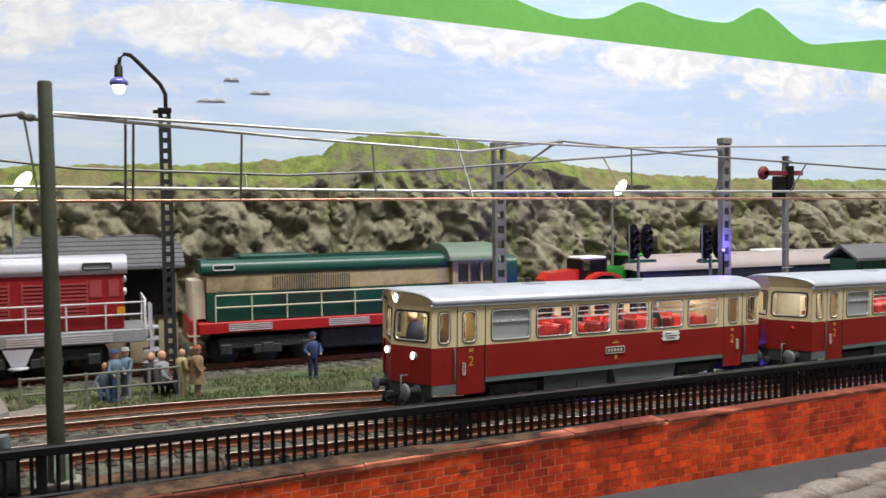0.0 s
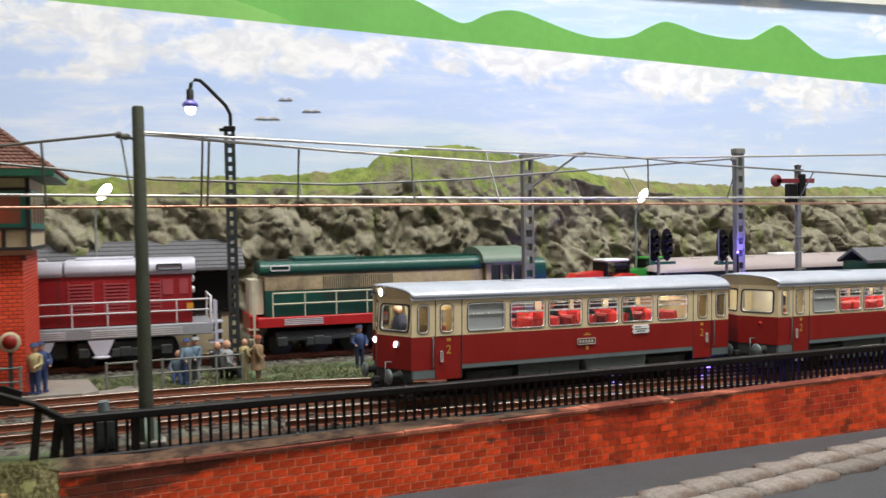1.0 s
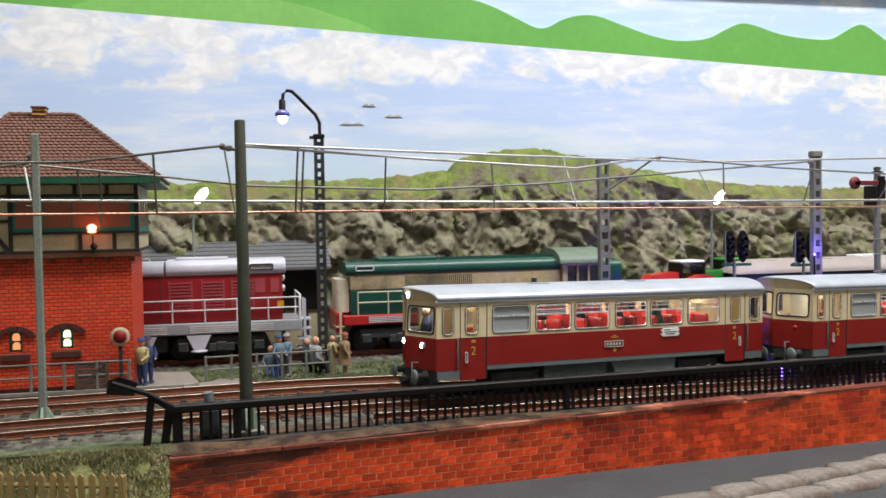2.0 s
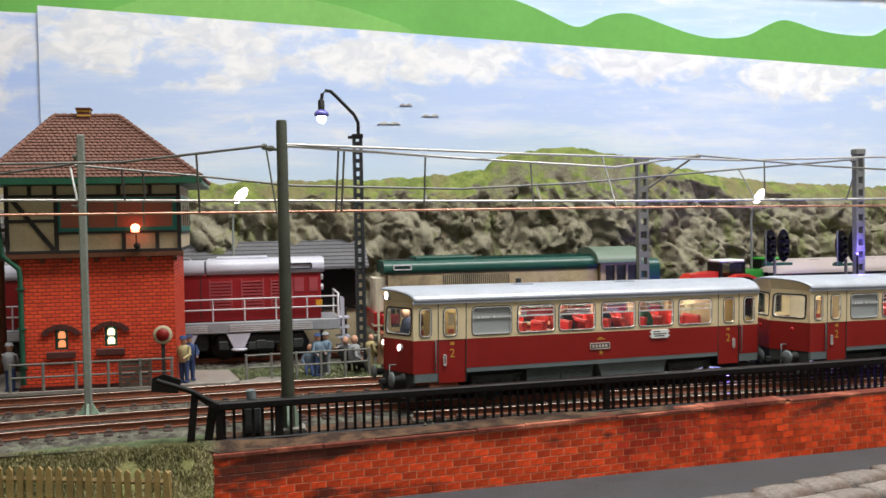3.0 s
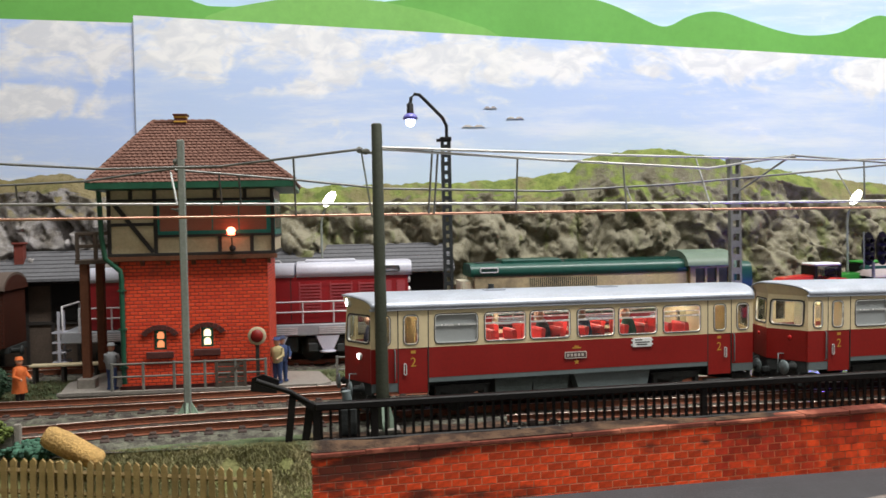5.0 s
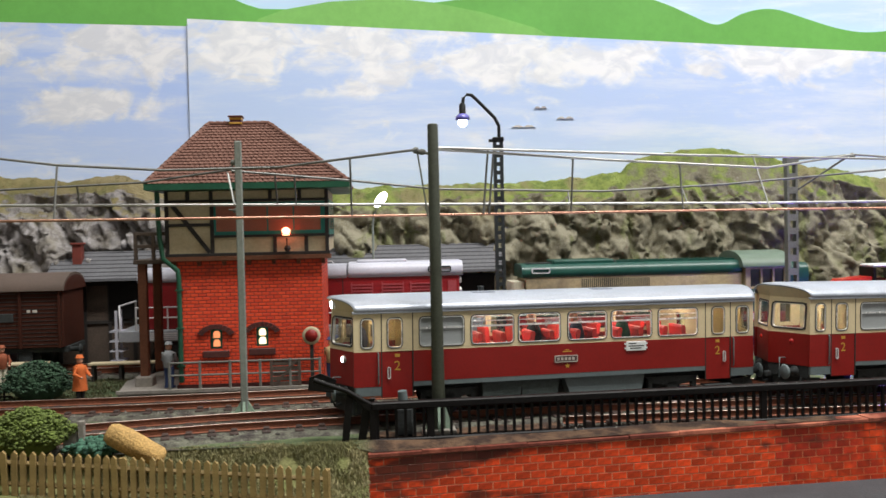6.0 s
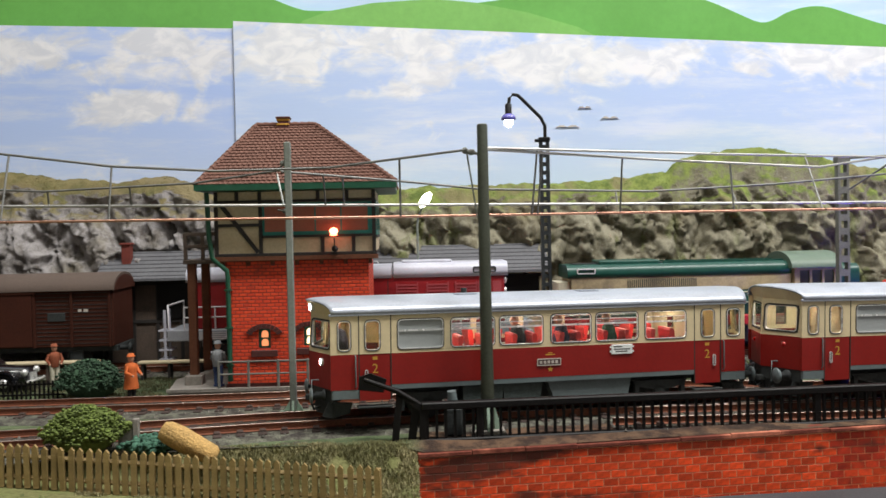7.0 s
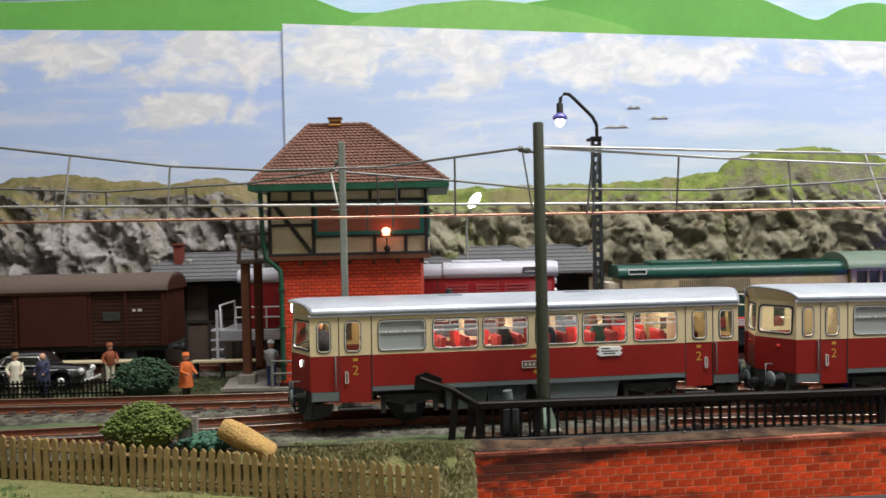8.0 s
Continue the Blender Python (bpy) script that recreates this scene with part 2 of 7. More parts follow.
def sky_panel_material(name, blue, low, cloud, clouds, shift):
    """A painted sky: pale blue, lighter towards the ground, with loose brushed clouds at (x, z, half width, half height)."""
    m, t, b, vec = start(name, 0.55)
    off = t.nodes.new("ShaderNodeVectorMath")
    off.inputs[1].default_value = shift
    t.links.new(vec, off.inputs[0])
    v = off.outputs[0]
    sep = t.nodes.new("ShaderNodeSeparateXYZ")
    t.links.new(vec, sep.inputs[0])
    x, z = sep.outputs["X"], sep.outputs["Z"]
    body = None
    for cx, cz, rx, rz in clouds:
        u = math_nodes(t, "POWER", math_nodes(t, "ABSOLUTE", math_nodes(t, "DIVIDE", math_nodes(t, "SUBTRACT", x, cx), rx), 0), 2.0)
        w = math_nodes(t, "POWER", math_nodes(t, "ABSOLUTE", math_nodes(t, "DIVIDE", math_nodes(t, "SUBTRACT", z, cz), rz), 0), 2.0)
        e = math_nodes(t, "SUBTRACT", 1.0, math_nodes(t, "ADD", u, w))
        body = e if body is None else math_nodes(t, "MAXIMUM", body, e)
    body = math_nodes(t, "MAXIMUM", body, -1.1)
    lumps = noise_nodes(t, v, 0.40, 6.0, 0.55, (0.75, 1, 1.35), 0.9)
    wisps = noise_nodes(t, v, 1.0, 6.0, 0.6, (0.7, 1, 1.3), 0.7)
    mass = math_nodes(t, "ADD", math_nodes(t, "MULTIPLY", body, 0.13), math_nodes(t, "ADD", math_nodes(t, "MULTIPLY", lumps, 0.75), math_nodes(t, "MULTIPLY", wisps, 0.25)))
    c = ramp_nodes(t, mass, 0.42, 0.62)
    streak = noise_nodes(t, v, 0.35, 6.0, 0.65, (0.35, 1, 2.4))
    base = mix_nodes(t, ramp_nodes(t, z, 7.0, 15.0), low, blue)
    base = mix_nodes(t, ramp_nodes(t, streak, 0.42, 0.72, 0.0, 0.5), base, cloud)
    shade = mix_nodes(t, ramp_nodes(t, noise_nodes(t, v, 0.8, 5.0, 0.6, (0.75, 1, 1.3), 0.8), 0.38, 0.62), tuple(q * k for q, k in zip(cloud, (0.83, 0.85, 0.89))), cloud)
    t.links.new(mix_nodes(t, c, base, shade), b.inputs["Base Color"])
    bump_nodes(t, b, noise_nodes(t, vec, 7.0, 4.0, 0.6, (0.25, 1, 1.6)), 0.10, 0.0006)
    return m


SKY_MAIN = sky_panel_material("painted_sky_canvas", (0.545, 0.685, 0.98), (0.67, 0.795, 0.99), (0.96, 0.965, 0.99), [
    (-6.3, 17.0, 3.4, 2.0), (-5.2, 15.6, 1.9, 1.0), (0.8, 16.2, 3.4, 2.0), (8.3, 16.2, 4.6, 1.7), (15.4, 16.2, 2.8, 1.5), (25.5, 16.0, 6.0, 1.4), (35.5, 15.2, 5.0, 1.5), (45.5, 14.6, 5.5, 1.5), (58, 14.0, 6.0, 1.5)], (3.0, 0, 4.0))
SKY_SIDE = sky_panel_material("painted_sky_canvas_darker", (0.46, 0.60, 0.95), (0.60, 0.71, 0.95), (0.90, 0.90, 0.94), [
    (-14.6, 13.4, 3.4, 1.1), (-21, 16.9, 5.0, 1.4), (-12.6, 16.6, 4.6, 1.6), (-30, 15.0, 5.0, 1.5), (-45, 16.0, 6.0, 1.6)], (31.0, 0, 9.0))
WALL_BLUE = sky_panel_material("blue_wall_paint", (0.55, 0.71, 0.97), (0.55, 0.71, 0.97), (0.93, 0.96, 1.0), [(28.5, 20.4, 1.6, 0.5), (44, 20.5, 2.0, 0.6), (54, 19.3, 2.5, 0.8), (-14, 21, 3, 0.5)], (12.0, 0, 3.0))
GREEN_PAINT = material("green_wall_paint", (0.15, 0.42, 0.085), 0.5, vary=0.08, grain=0.8, fine=10, bump=0.1)
GREEN_PAINT_LIGHT = material("light_green_wall_paint", (0.22, 0.49, 0.12), 0.5, vary=0.08, grain=0.8, fine=10, bump=0.1)
CREAM_WALL = material("cream_wall_paint", (0.74, 0.73, 0.68), 0.7, vary=0.04, grain=0.3, fine=8, bump=0.1)
ROOM_WALL = material("grey_brown_wall_paint", (0.22, 0.21, 0.20), 0.8, vary=0.05, grain=0.3, fine=8, bump=0.1)
ROOM_CEILING = material("greyish_ceiling_paint", (0.30, 0.30, 0.30), 0.8, vary=0.04, grain=0.3, fine=8, bump=0.1)
ROOM_FLOOR = material("grey_floor_covering", (0.20, 0.19, 0.18), 0.6, vary=0.15, grain=0.3, fine=4)
BIRD = material("bird_paint", (0.42, 0.38, 0.38), 0.6, vary=0.2)
BIRD_PALE = material("pale_bird_paint", (0.58, 0.53, 0.50), 0.6, vary=0.2)


def room():
    s = Shape().box(-78, 102, 54.4, 62, -32, 108)
    tagged(part("wall_north", s, WALL_BLUE), "room wall painted pale blue with white clouds", "wall", kind="structure")
    s = Shape().box(-78, 102, 54.0, 54.38, 21.0, 108)
    tagged(part("wall_north_upper", s, CREAM_WALL), "cream painted upper part of the room wall", "wall", kind="structure")
    for name, b in (("wall_south", (-78, 102, -52, -48, -32, 108)), ("wall_west", (-82, -78, -52, 62, -32, 108)), ("wall_east", (102, 106, -52, 62, -32, 108))):
        tagged(part(name, Shape().box(*b), ROOM_WALL), "plain grey-brown painted room wall", "wall", kind="structure")
    tagged(part("ceiling", Shape().box(-82, 106, -52, 62, 108, 112), ROOM_CEILING), "plain greyish room ceiling", "ceiling", kind="structure")
    tagged(part("floor", Shape().box(-82, 106, -52, 62, -36, -32), ROOM_FLOOR), "grey room floor covering", "floor", kind="structure")
    # painted hills along the wall
    tops = [(-60, 20.6), (-34, 20.8), (-24, 20.3), (-12, 20.6), (-8, 20.35), (-6.6, 19.9), (-5.3, 19.4), (-4, 19.25), (2, 19.3), (8, 19.9), (14, 20.1), (17.2, 19.9), (18.8, 19.5), (20.3, 18.85), (21.6, 18.3),
            (22.4, 18.35), (23.4, 18.85), (24.6, 19.15), (25.8, 19.1), (27.4, 18.6), (29.4, 18.0), (31.2, 17.75), (33.2, 17.95), (34.6, 18.6), (35.6, 18.98), (36.6, 18.9), (38.4, 18.4), (40.4, 18.15),
            (42.2, 18.15), (43.2, 18.6), (44.3, 19.15), (45.0, 19.1), (46.2, 18.4), (47.6, 17.5), (49, 17.1), (52, 17.4), (60, 17.9), (90, 18)]
    rim = tops[:1]
    for a, b, c, d in zip(tops, tops[1:], tops[2:], tops[3:]):
        for k in range(1, 5):
            u = k / 4
            rim.append(tuple(0.5 * (2 * b[i] + (c[i] - a[i]) * u + (2 * a[i] - 5 * b[i] + 4 * c[i] - d[i]) * u * u + (3 * b[i] - a[i] - 3 * c[i] + d[i]) * u ** 3) for i in (0, 1)))
    s = Shape().prism([(90, 8), (-60, 8)] + rim + [(90, 18)], 54.2, 54.39, "y")
    tagged(part("painted_hills", s, GREEN_PAINT), "flat green hill silhouettes painted on the room wall", "wall painting", kind="structure")
    far = [(-6.4, 17.0), (-5.0, 18.7), (-3.6, 19.2), (-1, 19.65), (2.5, 19.85), (5, 19.6), (8, 19.0), (11, 18.1), (13, 17.0)]
    s = Shape().prism([(13, 15), (-6.4, 15)] + far, 54.14, 54.195, "y")
    tagged(part("painted_hill_light", s, GREEN_PAINT_LIGHT), "lighter green hill painted over the darker ones", "wall painting", kind="structure")
    # the two canvases stand in front of the wall
    s = Shape().prism([(-8.72, -2), (95, -2), (95, 12.9), (-8.72, 18.35)], 52.5, 53.0, "y")
    tagged(part("backdrop_canvas", s, SKY_MAIN), "painted sky backdrop canvas with soft white clouds", "backdrop", kind="structure")
    s = Shape().prism([(-70, -2), (-8.74, -2), (-8.74, 17.95), (-70, 19.6)], 52.56, 53.0, "y")
    tagged(part("backdrop_canvas_side", s, SKY_SIDE), "greyer painted sky backdrop canvas beside the seam", "backdrop", kind="structure")
    # thin dark strip that stands for the shadow line at the canvas seam
    s = Shape().box(-8.775, -8.742, 52.49, 52.56, -2, 18.0)
    tagged(part("backdrop_edge", s, material("seam_shade_tone", (0.30, 0.34, 0.46), 0.7)), "dark strip drawn as the shadow line where two canvases meet", "trim", kind="structure")
    for x, z, w, m in ((10.9, 13.2, 0.75, BIRD), (12.32, 12.6, 1.0, BIRD_PALE), (9.9, 12.15, 1.35, BIRD_PALE)):
        s = Shape()
        for sg in (-1, 1):
            pts = [(0, 0), (sg * w * 0.16, 0.10), (sg * w * 0.34, 0.09), (sg * w * 0.5, -0.03), (sg * w * 0.32, 0.0), (sg * w * 0.12, -0.03)]
            s.prism([(x + a, z + b) for a, b in pts], 52.44, 52.49, "y")
        tagged(part("painted_bird", s, m), "small gliding bird painted on the sky canvas", "painted bird", "painted birds")


room()


# ---- hillside ----
SKYLINE = [(-60, 9.6), (-24, 9.65), (-22.6, 10.0), (-19.8, 10.0), (-17.7, 9.7), (-14.7, 9.4), (-11.9, 9.65), (-10.4, 9.15), (0.5, 8.75), (6, 8.85), (10.2, 9.0), (12.2, 9.02), (13.8, 9.2), (14.9, 9.33), (15.3, 9.8), (16.1, 10.05),
           (16.9, 10.45), (19, 10.58), (20.7, 10.47), (22.8, 10.17), (24.3, 9.75), (26.6, 9.4), (29.1, 8.87), (32, 8.55), (34.6, 8.4), (39, 8.12), (51, 8.05), (90, 8.0)]


def skyline(x):
    return float(np.interp(x, [p[0] for p in SKYLINE], [p[1] for p in SKYLINE]))


def hill_material():
    m, t, b, vec = start("mossy_rock", 0.9)
    sep = t.nodes.new("ShaderNodeSeparateXYZ")
    t.links.new(vec, sep.inputs[0])
    geo = t.nodes.new("ShaderNodeNewGeometry")
    nsep = t.nodes.new("ShaderNodeSeparateXYZ")
    t.links.new(geo.outputs["Normal"], nsep.inputs[0])
    big, mid, fine = noise_nodes(t, vec, 0.35, 5, 0.6), noise_nodes(t, vec, 1.3, 6, 0.65), noise_nodes(t, vec, 7.0, 5, 0.7)
    west = ramp_nodes(t, sep.outputs["X"], -10.5, -5.0)
    grey = mix_nodes(t, west, (0.33, 0.31, 0.31), (0.25, 0.23, 0.165))
    dark = mix_nodes(t, west, (0.13, 0.115, 0.105), (0.135, 0.12, 0.075))
    rock = mix_nodes(t, ramp_nodes(t, mid, 0.36, 0.60), dark, grey)
    rock = mix_nodes(t, ramp_nodes(t, big, 0.50, 0.66, 0, 0.6), rock, (0.165, 0.14, 0.085))
    rock = mix_nodes(t, ramp_nodes(t, fine, 0.52, 0.72, 0, 0.6), rock, (0.34, 0.32, 0.27))
    moss = mix_nodes(t, ramp_nodes(t, fine, 0.3, 0.7), (0.085, 0.11, 0.022), (0.18, 0.215, 0.05))
    streak = noise_nodes(t, vec, 0.5, 4, 0.6, (1.7, 1, 0.4))
    on_rock = math_nodes(t, "MULTIPLY", ramp_nodes(t, streak, 0.53, 0.66, 0, 0.6), west)
    rock = mix_nodes(t, on_rock, rock, moss)
    grass_e = mix_nodes(t, ramp_nodes(t, mid, 0.35, 0.62), (0.085, 0.12, 0.022), (0.20, 0.245, 0.055))
    grass_w = mix_nodes(t, ramp_nodes(t, mid, 0.35, 0.62), (0.11, 0.105, 0.035), (0.19, 0.155, 0.065))
    grass = mix_nodes(t, west, grass_w, grass_e)
    grass = mix_nodes(t, ramp_nodes(t, big, 0.48, 0.60, 0, 0.75), grass, (0.20, 0.16, 0.085))
    flat = math_nodes(t, "ADD", nsep.outputs["Z"], math_nodes(t, "MULTIPLY", math_nodes(t, "SUBTRACT", mid, 0.5), 0.9))
    high = ramp_nodes(t, math_nodes(t, "ADD", sep.outputs["Z"], math_nodes(t, "MULTIPLY", big, 2.0)), 8.0, 9.0)
    cover = math_nodes(t, "MULTIPLY", ramp_nodes(t, flat, 0.24, 0.5), high)
    t.links.new(mix_nodes(t, cover, rock, grass), b.inputs["Base Color"])
    bump_nodes(t, b, math_nodes(t, "ADD", mid, math_nodes(t, "MULTIPLY", fine, 0.5)), 0.7, 0.0012)
    return m


ROCK = hill_material()
GRASS_TUFT = material("moss_flock", (0.13, 0.18, 0.03), 0.9, vary=0.35, grain=2, fine=40, bump=0.6, other=(0.21, 0.24, 0.06), island=0.15)
GRASS_DRY = material("dry_moss_flock", (0.16, 0.145, 0.05), 0.9, vary=0.35, grain=2, fine=40, bump=0.6, other=(0.21, 0.135, 0.055), island=0.35)


def hill_point(x, s):
    """s runs 0 at the foot of the cliff, 0.62 at its lip, 1 behind the crest."""
    top = skyline(x)
    lip = top - (1.15 + 0.45 * noise.noise(Vector((x * 0.21, 3, 0))) + (0.9 if 15 < x < 24 else 0))
    foot_y = 47.7 + 0.4 * noise.noise(Vector((x * 0.15, 0, 7)))
    if s < 0.62:
        u = s / 0.62
        z = -0.3 + (lip + 0.3) * u
        y = foot_y + 1.7 * u ** 1.6
    elif s < 0.9:
        u = (s - 0.62) / 0.28
        z = lip + (top - lip) * math.sin(u * math.pi / 2)
        y = foot_y + 1.7 + 1.1 * u
    else:
        u = (s - 0.9) / 0.1
        z, y = top - 0.9 * u, foot_y + 2.8 + 1.2 * u
    p = Vector((x, y, z))
    steep = max(0.0, min(1.0, (0.68 - s) / 0.12)) * min(1.0, s * 8 + 0.2)
    d = 0.0
    # slanting slabs with sharp steps between them, then finer crags
    for scale, depth, seed in ((0.26, 0.62, 1.7), (0.62, 0.42, 9.1), (1.5, 0.20, 4.4)):
        q = Vector((x * scale + z * scale * 0.35, z * scale * 0.62, seed))
        q += 0.5 * noise.noise_vector(q * 1.1) + 0.22 * noise.noise_vector(q * 3.7)
        near, spots = noise.voronoi(q)
        lean = noise.noise_vector(spots[0] * 7.7)
        slab = (q - spots[0]).dot(Vector((lean.x, lean.y * 1.4 + 0.25, 0))) * 1.9 + lean.z * 0.8
        rim = min(1.0, (near[1] - near[0]) * 7.0)
        d += depth * (slab - 0.22 * (1 - rim))
    # boulders parted by narrow dark clefts
    for scale, depth, seed in ((0.34, 0.80, 2.2), (0.85, 0.36, 6.6), (1.9, 0.17, 8.3), (4.1, 0.08, 5.1)):
        n = noise.noise(Vector((x * scale + z * scale * 0.45, z * scale * 0.8 - x * scale * 0.2, seed)))
        d += depth * (min(1.0, abs(n) * 2.6) - 0.5)
    d += 0.10 * noise.fractal(Vector((x * 3.2, y * 0.4, z * 2.8)), 0.7, 2.2, 4)
    p.y -= steep * d
    if z < 5.6 and x < 10:
        p.y = max(p.y, 47.85 + 0.1 * noise.noise(Vector((x, z, 5))))
    p.z += steep * 0.25 * noise.noise(Vector((x * 1.4, 0, z * 1.4)))
    soft = 1 - steep
    p.z += soft * (0.16 * noise.noise(Vector((x * 0.9, y * 0.9, 0))) + 0.12 * noise.noise(Vector((x * 2.6, y * 2.6, 4)))) * min(1, s * 4)
    return p


def hillside():
    nx, ns = 1150, 130
    s = Shape()
    vs = [hill_point(-46 + 116 * (i / nx), j / ns) for i in range(nx + 1) for j in range(ns + 1)]
    w = ns + 1
    s.add([p[:] for p in vs], [(i * w + j, (i + 1) * w + j, (i + 1) * w + j + 1, i * w + j + 1) for i in range(nx) for j in range(ns)], True)
    tagged(part("rock_hillside", s, ROCK), "rugged grey-brown rock cliff topped with moss and grass", "hill", kind="structure")
    rnd = random.Random(5)
    for name, mat, lab, x0, x1, count in (("hill_moss", GRASS_TUFT, "tufts of bright green moss along the cliff top", -7, 62, 6500), ("dry_hill_moss", GRASS_DRY, "tufts of dry brownish moss along the cliff top", -32, -7, 4000)):
        s = Shape()
        for _ in range(count):
            x, u = rnd.uniform(x0, x1), rnd.triangular(0.60, 0.93, 0.86)
            if noise.noise(Vector((x * 0.5, u * 7, 2))) < -0.12:
                continue
            p = hill_point(x, u)
            r = rnd.uniform(0.02, 0.05)
            for k in range(5):
                a, h = rnd.uniform(0, math.tau), r * rnd.uniform(0.3, 0.7)
                dx, dy = r * math.cos(a), r * math.sin(a)
                s.add([(p.x - dy * 0.7, p.y + dx * 0.7, p.z - 0.05), (p.x + dy * 0.7, p.y - dx * 0.7, p.z - 0.05), (p.x + dx * 0.8, p.y + dy * 0.8, p.z + h)], [(0, 1, 2)])
        tagged(part(name, s, mat), lab, "moss", kind="stuff")


hillside()


# ---- ground, tracks ----
def ground_material():
    m, t, b, vec = start("scenic_ground", 0.95)
    big, mid, fine = noise_nodes(t, vec, 0.22, 4, 0.6), noise_nodes(t, vec, 1.1, 5, 0.65), noise_nodes(t, vec, 9.0, 4, 0.7)
    sep = t.nodes.new("ShaderNodeSeparateXYZ")
    t.links.new(vec, sep.inputs[0])
    soil = mix_nodes(t, ramp_nodes(t, fine, 0.35, 0.65), (0.05, 0.04, 0.028), (0.135, 0.115, 0.085))
    grass = mix_nodes(t, ramp_nodes(t, mid, 0.35, 0.65), (0.05, 0.085, 0.03), (0.125, 0.165, 0.075))
    grass = mix_nodes(t, ramp_nodes(t, fine, 0.5, 0.72, 0, 0.5), grass, (0.21, 0.20, 0.125))
    sown = ramp_nodes(t, math_nodes(t, "ADD", math_nodes(t, "MULTIPLY", big, 0.6), math_nodes(t, "MULTIPLY", mid, 0.4)), 0.42, 0.52)
    # the strip along the wall top is bare reddish soil
    bare = math_nodes(t, "MULTIPLY", ramp_nodes(t, sep.outputs["Y"], 31.5, 30.4), ramp_nodes(t, sep.outputs["X"], 0.2, 1.2))
    soil = mix_nodes(t, bare, soil, mix_nodes(t, ramp_nodes(t, mid, 0.4, 0.6), (0.035, 0.016, 0.010), (0.14, 0.075, 0.042)))
    sown = math_nodes(t, "MULTIPLY", sown, math_nodes(t, "SUBTRACT", 1.0, math_nodes(t, "MULTIPLY", bare, 0.97)))
    t.links.new(mix_nodes(t, sown, soil, grass), b.inputs["Base Color"])
    bump_nodes(t, b, math_nodes(t, "ADD", mid, fine), 0.9, 0.0012)
    return m


GROUND = ground_material()
LAWN = material("olive_turf", (0.195, 0.185, 0.082), 0.95, vary=0.4, grain=2.2, fine=30, bump=0.8, other=(0.11, 0.125, 0.045), spread=(0.4, 0.7), gloss=0.1)
BALLAST = material("track_ballast", (0.062, 0.052, 0.044), 0.95, vary=0.55, grain=10, fine=60, bump=1.0, other=(0.12, 0.12, 0.09), spread=(0.4, 0.6))
STONE_BIT = material("ballast_stone", (0.12, 0.108, 0.093), 0.9, vary=0.3, grain=20, fine=80, bump=0.4, island=0.5)
RAIL = material("rusty_rail_side", (0.175, 0.055, 0.025), 0.65, vary=0.35, grain=8, fine=50, bump=0.4)
RAILTOP = material("worn_rail_head", (0.42, 0.33, 0.28), 0.34, metal=0.9, vary=0.15)
SLEEPER = material("dark_brown_sleeper", (0.055, 0.032, 0.025), 0.75, vary=0.3, grain=20, fine=60, bump=0.5, piece=0.3)
ROAD = material("grey_road", (0.045, 0.045, 0.05), 0.85, vary=0.25, grain=2, fine=40, bump=0.3)


def line_y(x):
    """The line of the running track."""
    d = x - 10
    return 32.98 + 0.115 * d + 0.0001 * d * d


def line_drop(x):
    """How far the running track has fallen below the yard's level; it falls towards the east."""
    d = min(x, 22.0) - 10
    return min(0.0, -0.126 - 0.0149 * d - 0.00048 * d * d - 0.0263 * max(0.0, x - 22))


def fall(x, y):
    """The same fall for the ground beside the line, fading out towards the railing and towards the yard."""
    u = max(0.0, min(1.0, (y - (29.1 + 0.066 * x)) / 0.8))
    v = max(0.0, min(1.0, (39.4 + 0.06 * max(0.0, x - 20) - y) / 1.4))
    return line_drop(x) * u * u * (3 - 2 * u) * v * v * (3 - 2 * v)


def front_edge(x):
    """The line of the retaining wall and of the lawn's edge."""
    return 28.0 + 0.078 * (x - 0.8) if x > 0.8 else 28.0


def lawn_z(x, y):
    foot = -1.5 + max(0.0, min(14.0, -0.35 - x)) * 0.073
    u = max(0.0, min(1.0, (y - 26.6 - 0.088 * max(0.0, min(14.0, -0.35 - x))) / 2.1))
    return foot + (-0.12 - foot) * (u * u * (3 - 2 * u)) + 0.05 * noise.noise(Vector((x, y, 3))) - 0.02 * max(0.0, 24 - y)


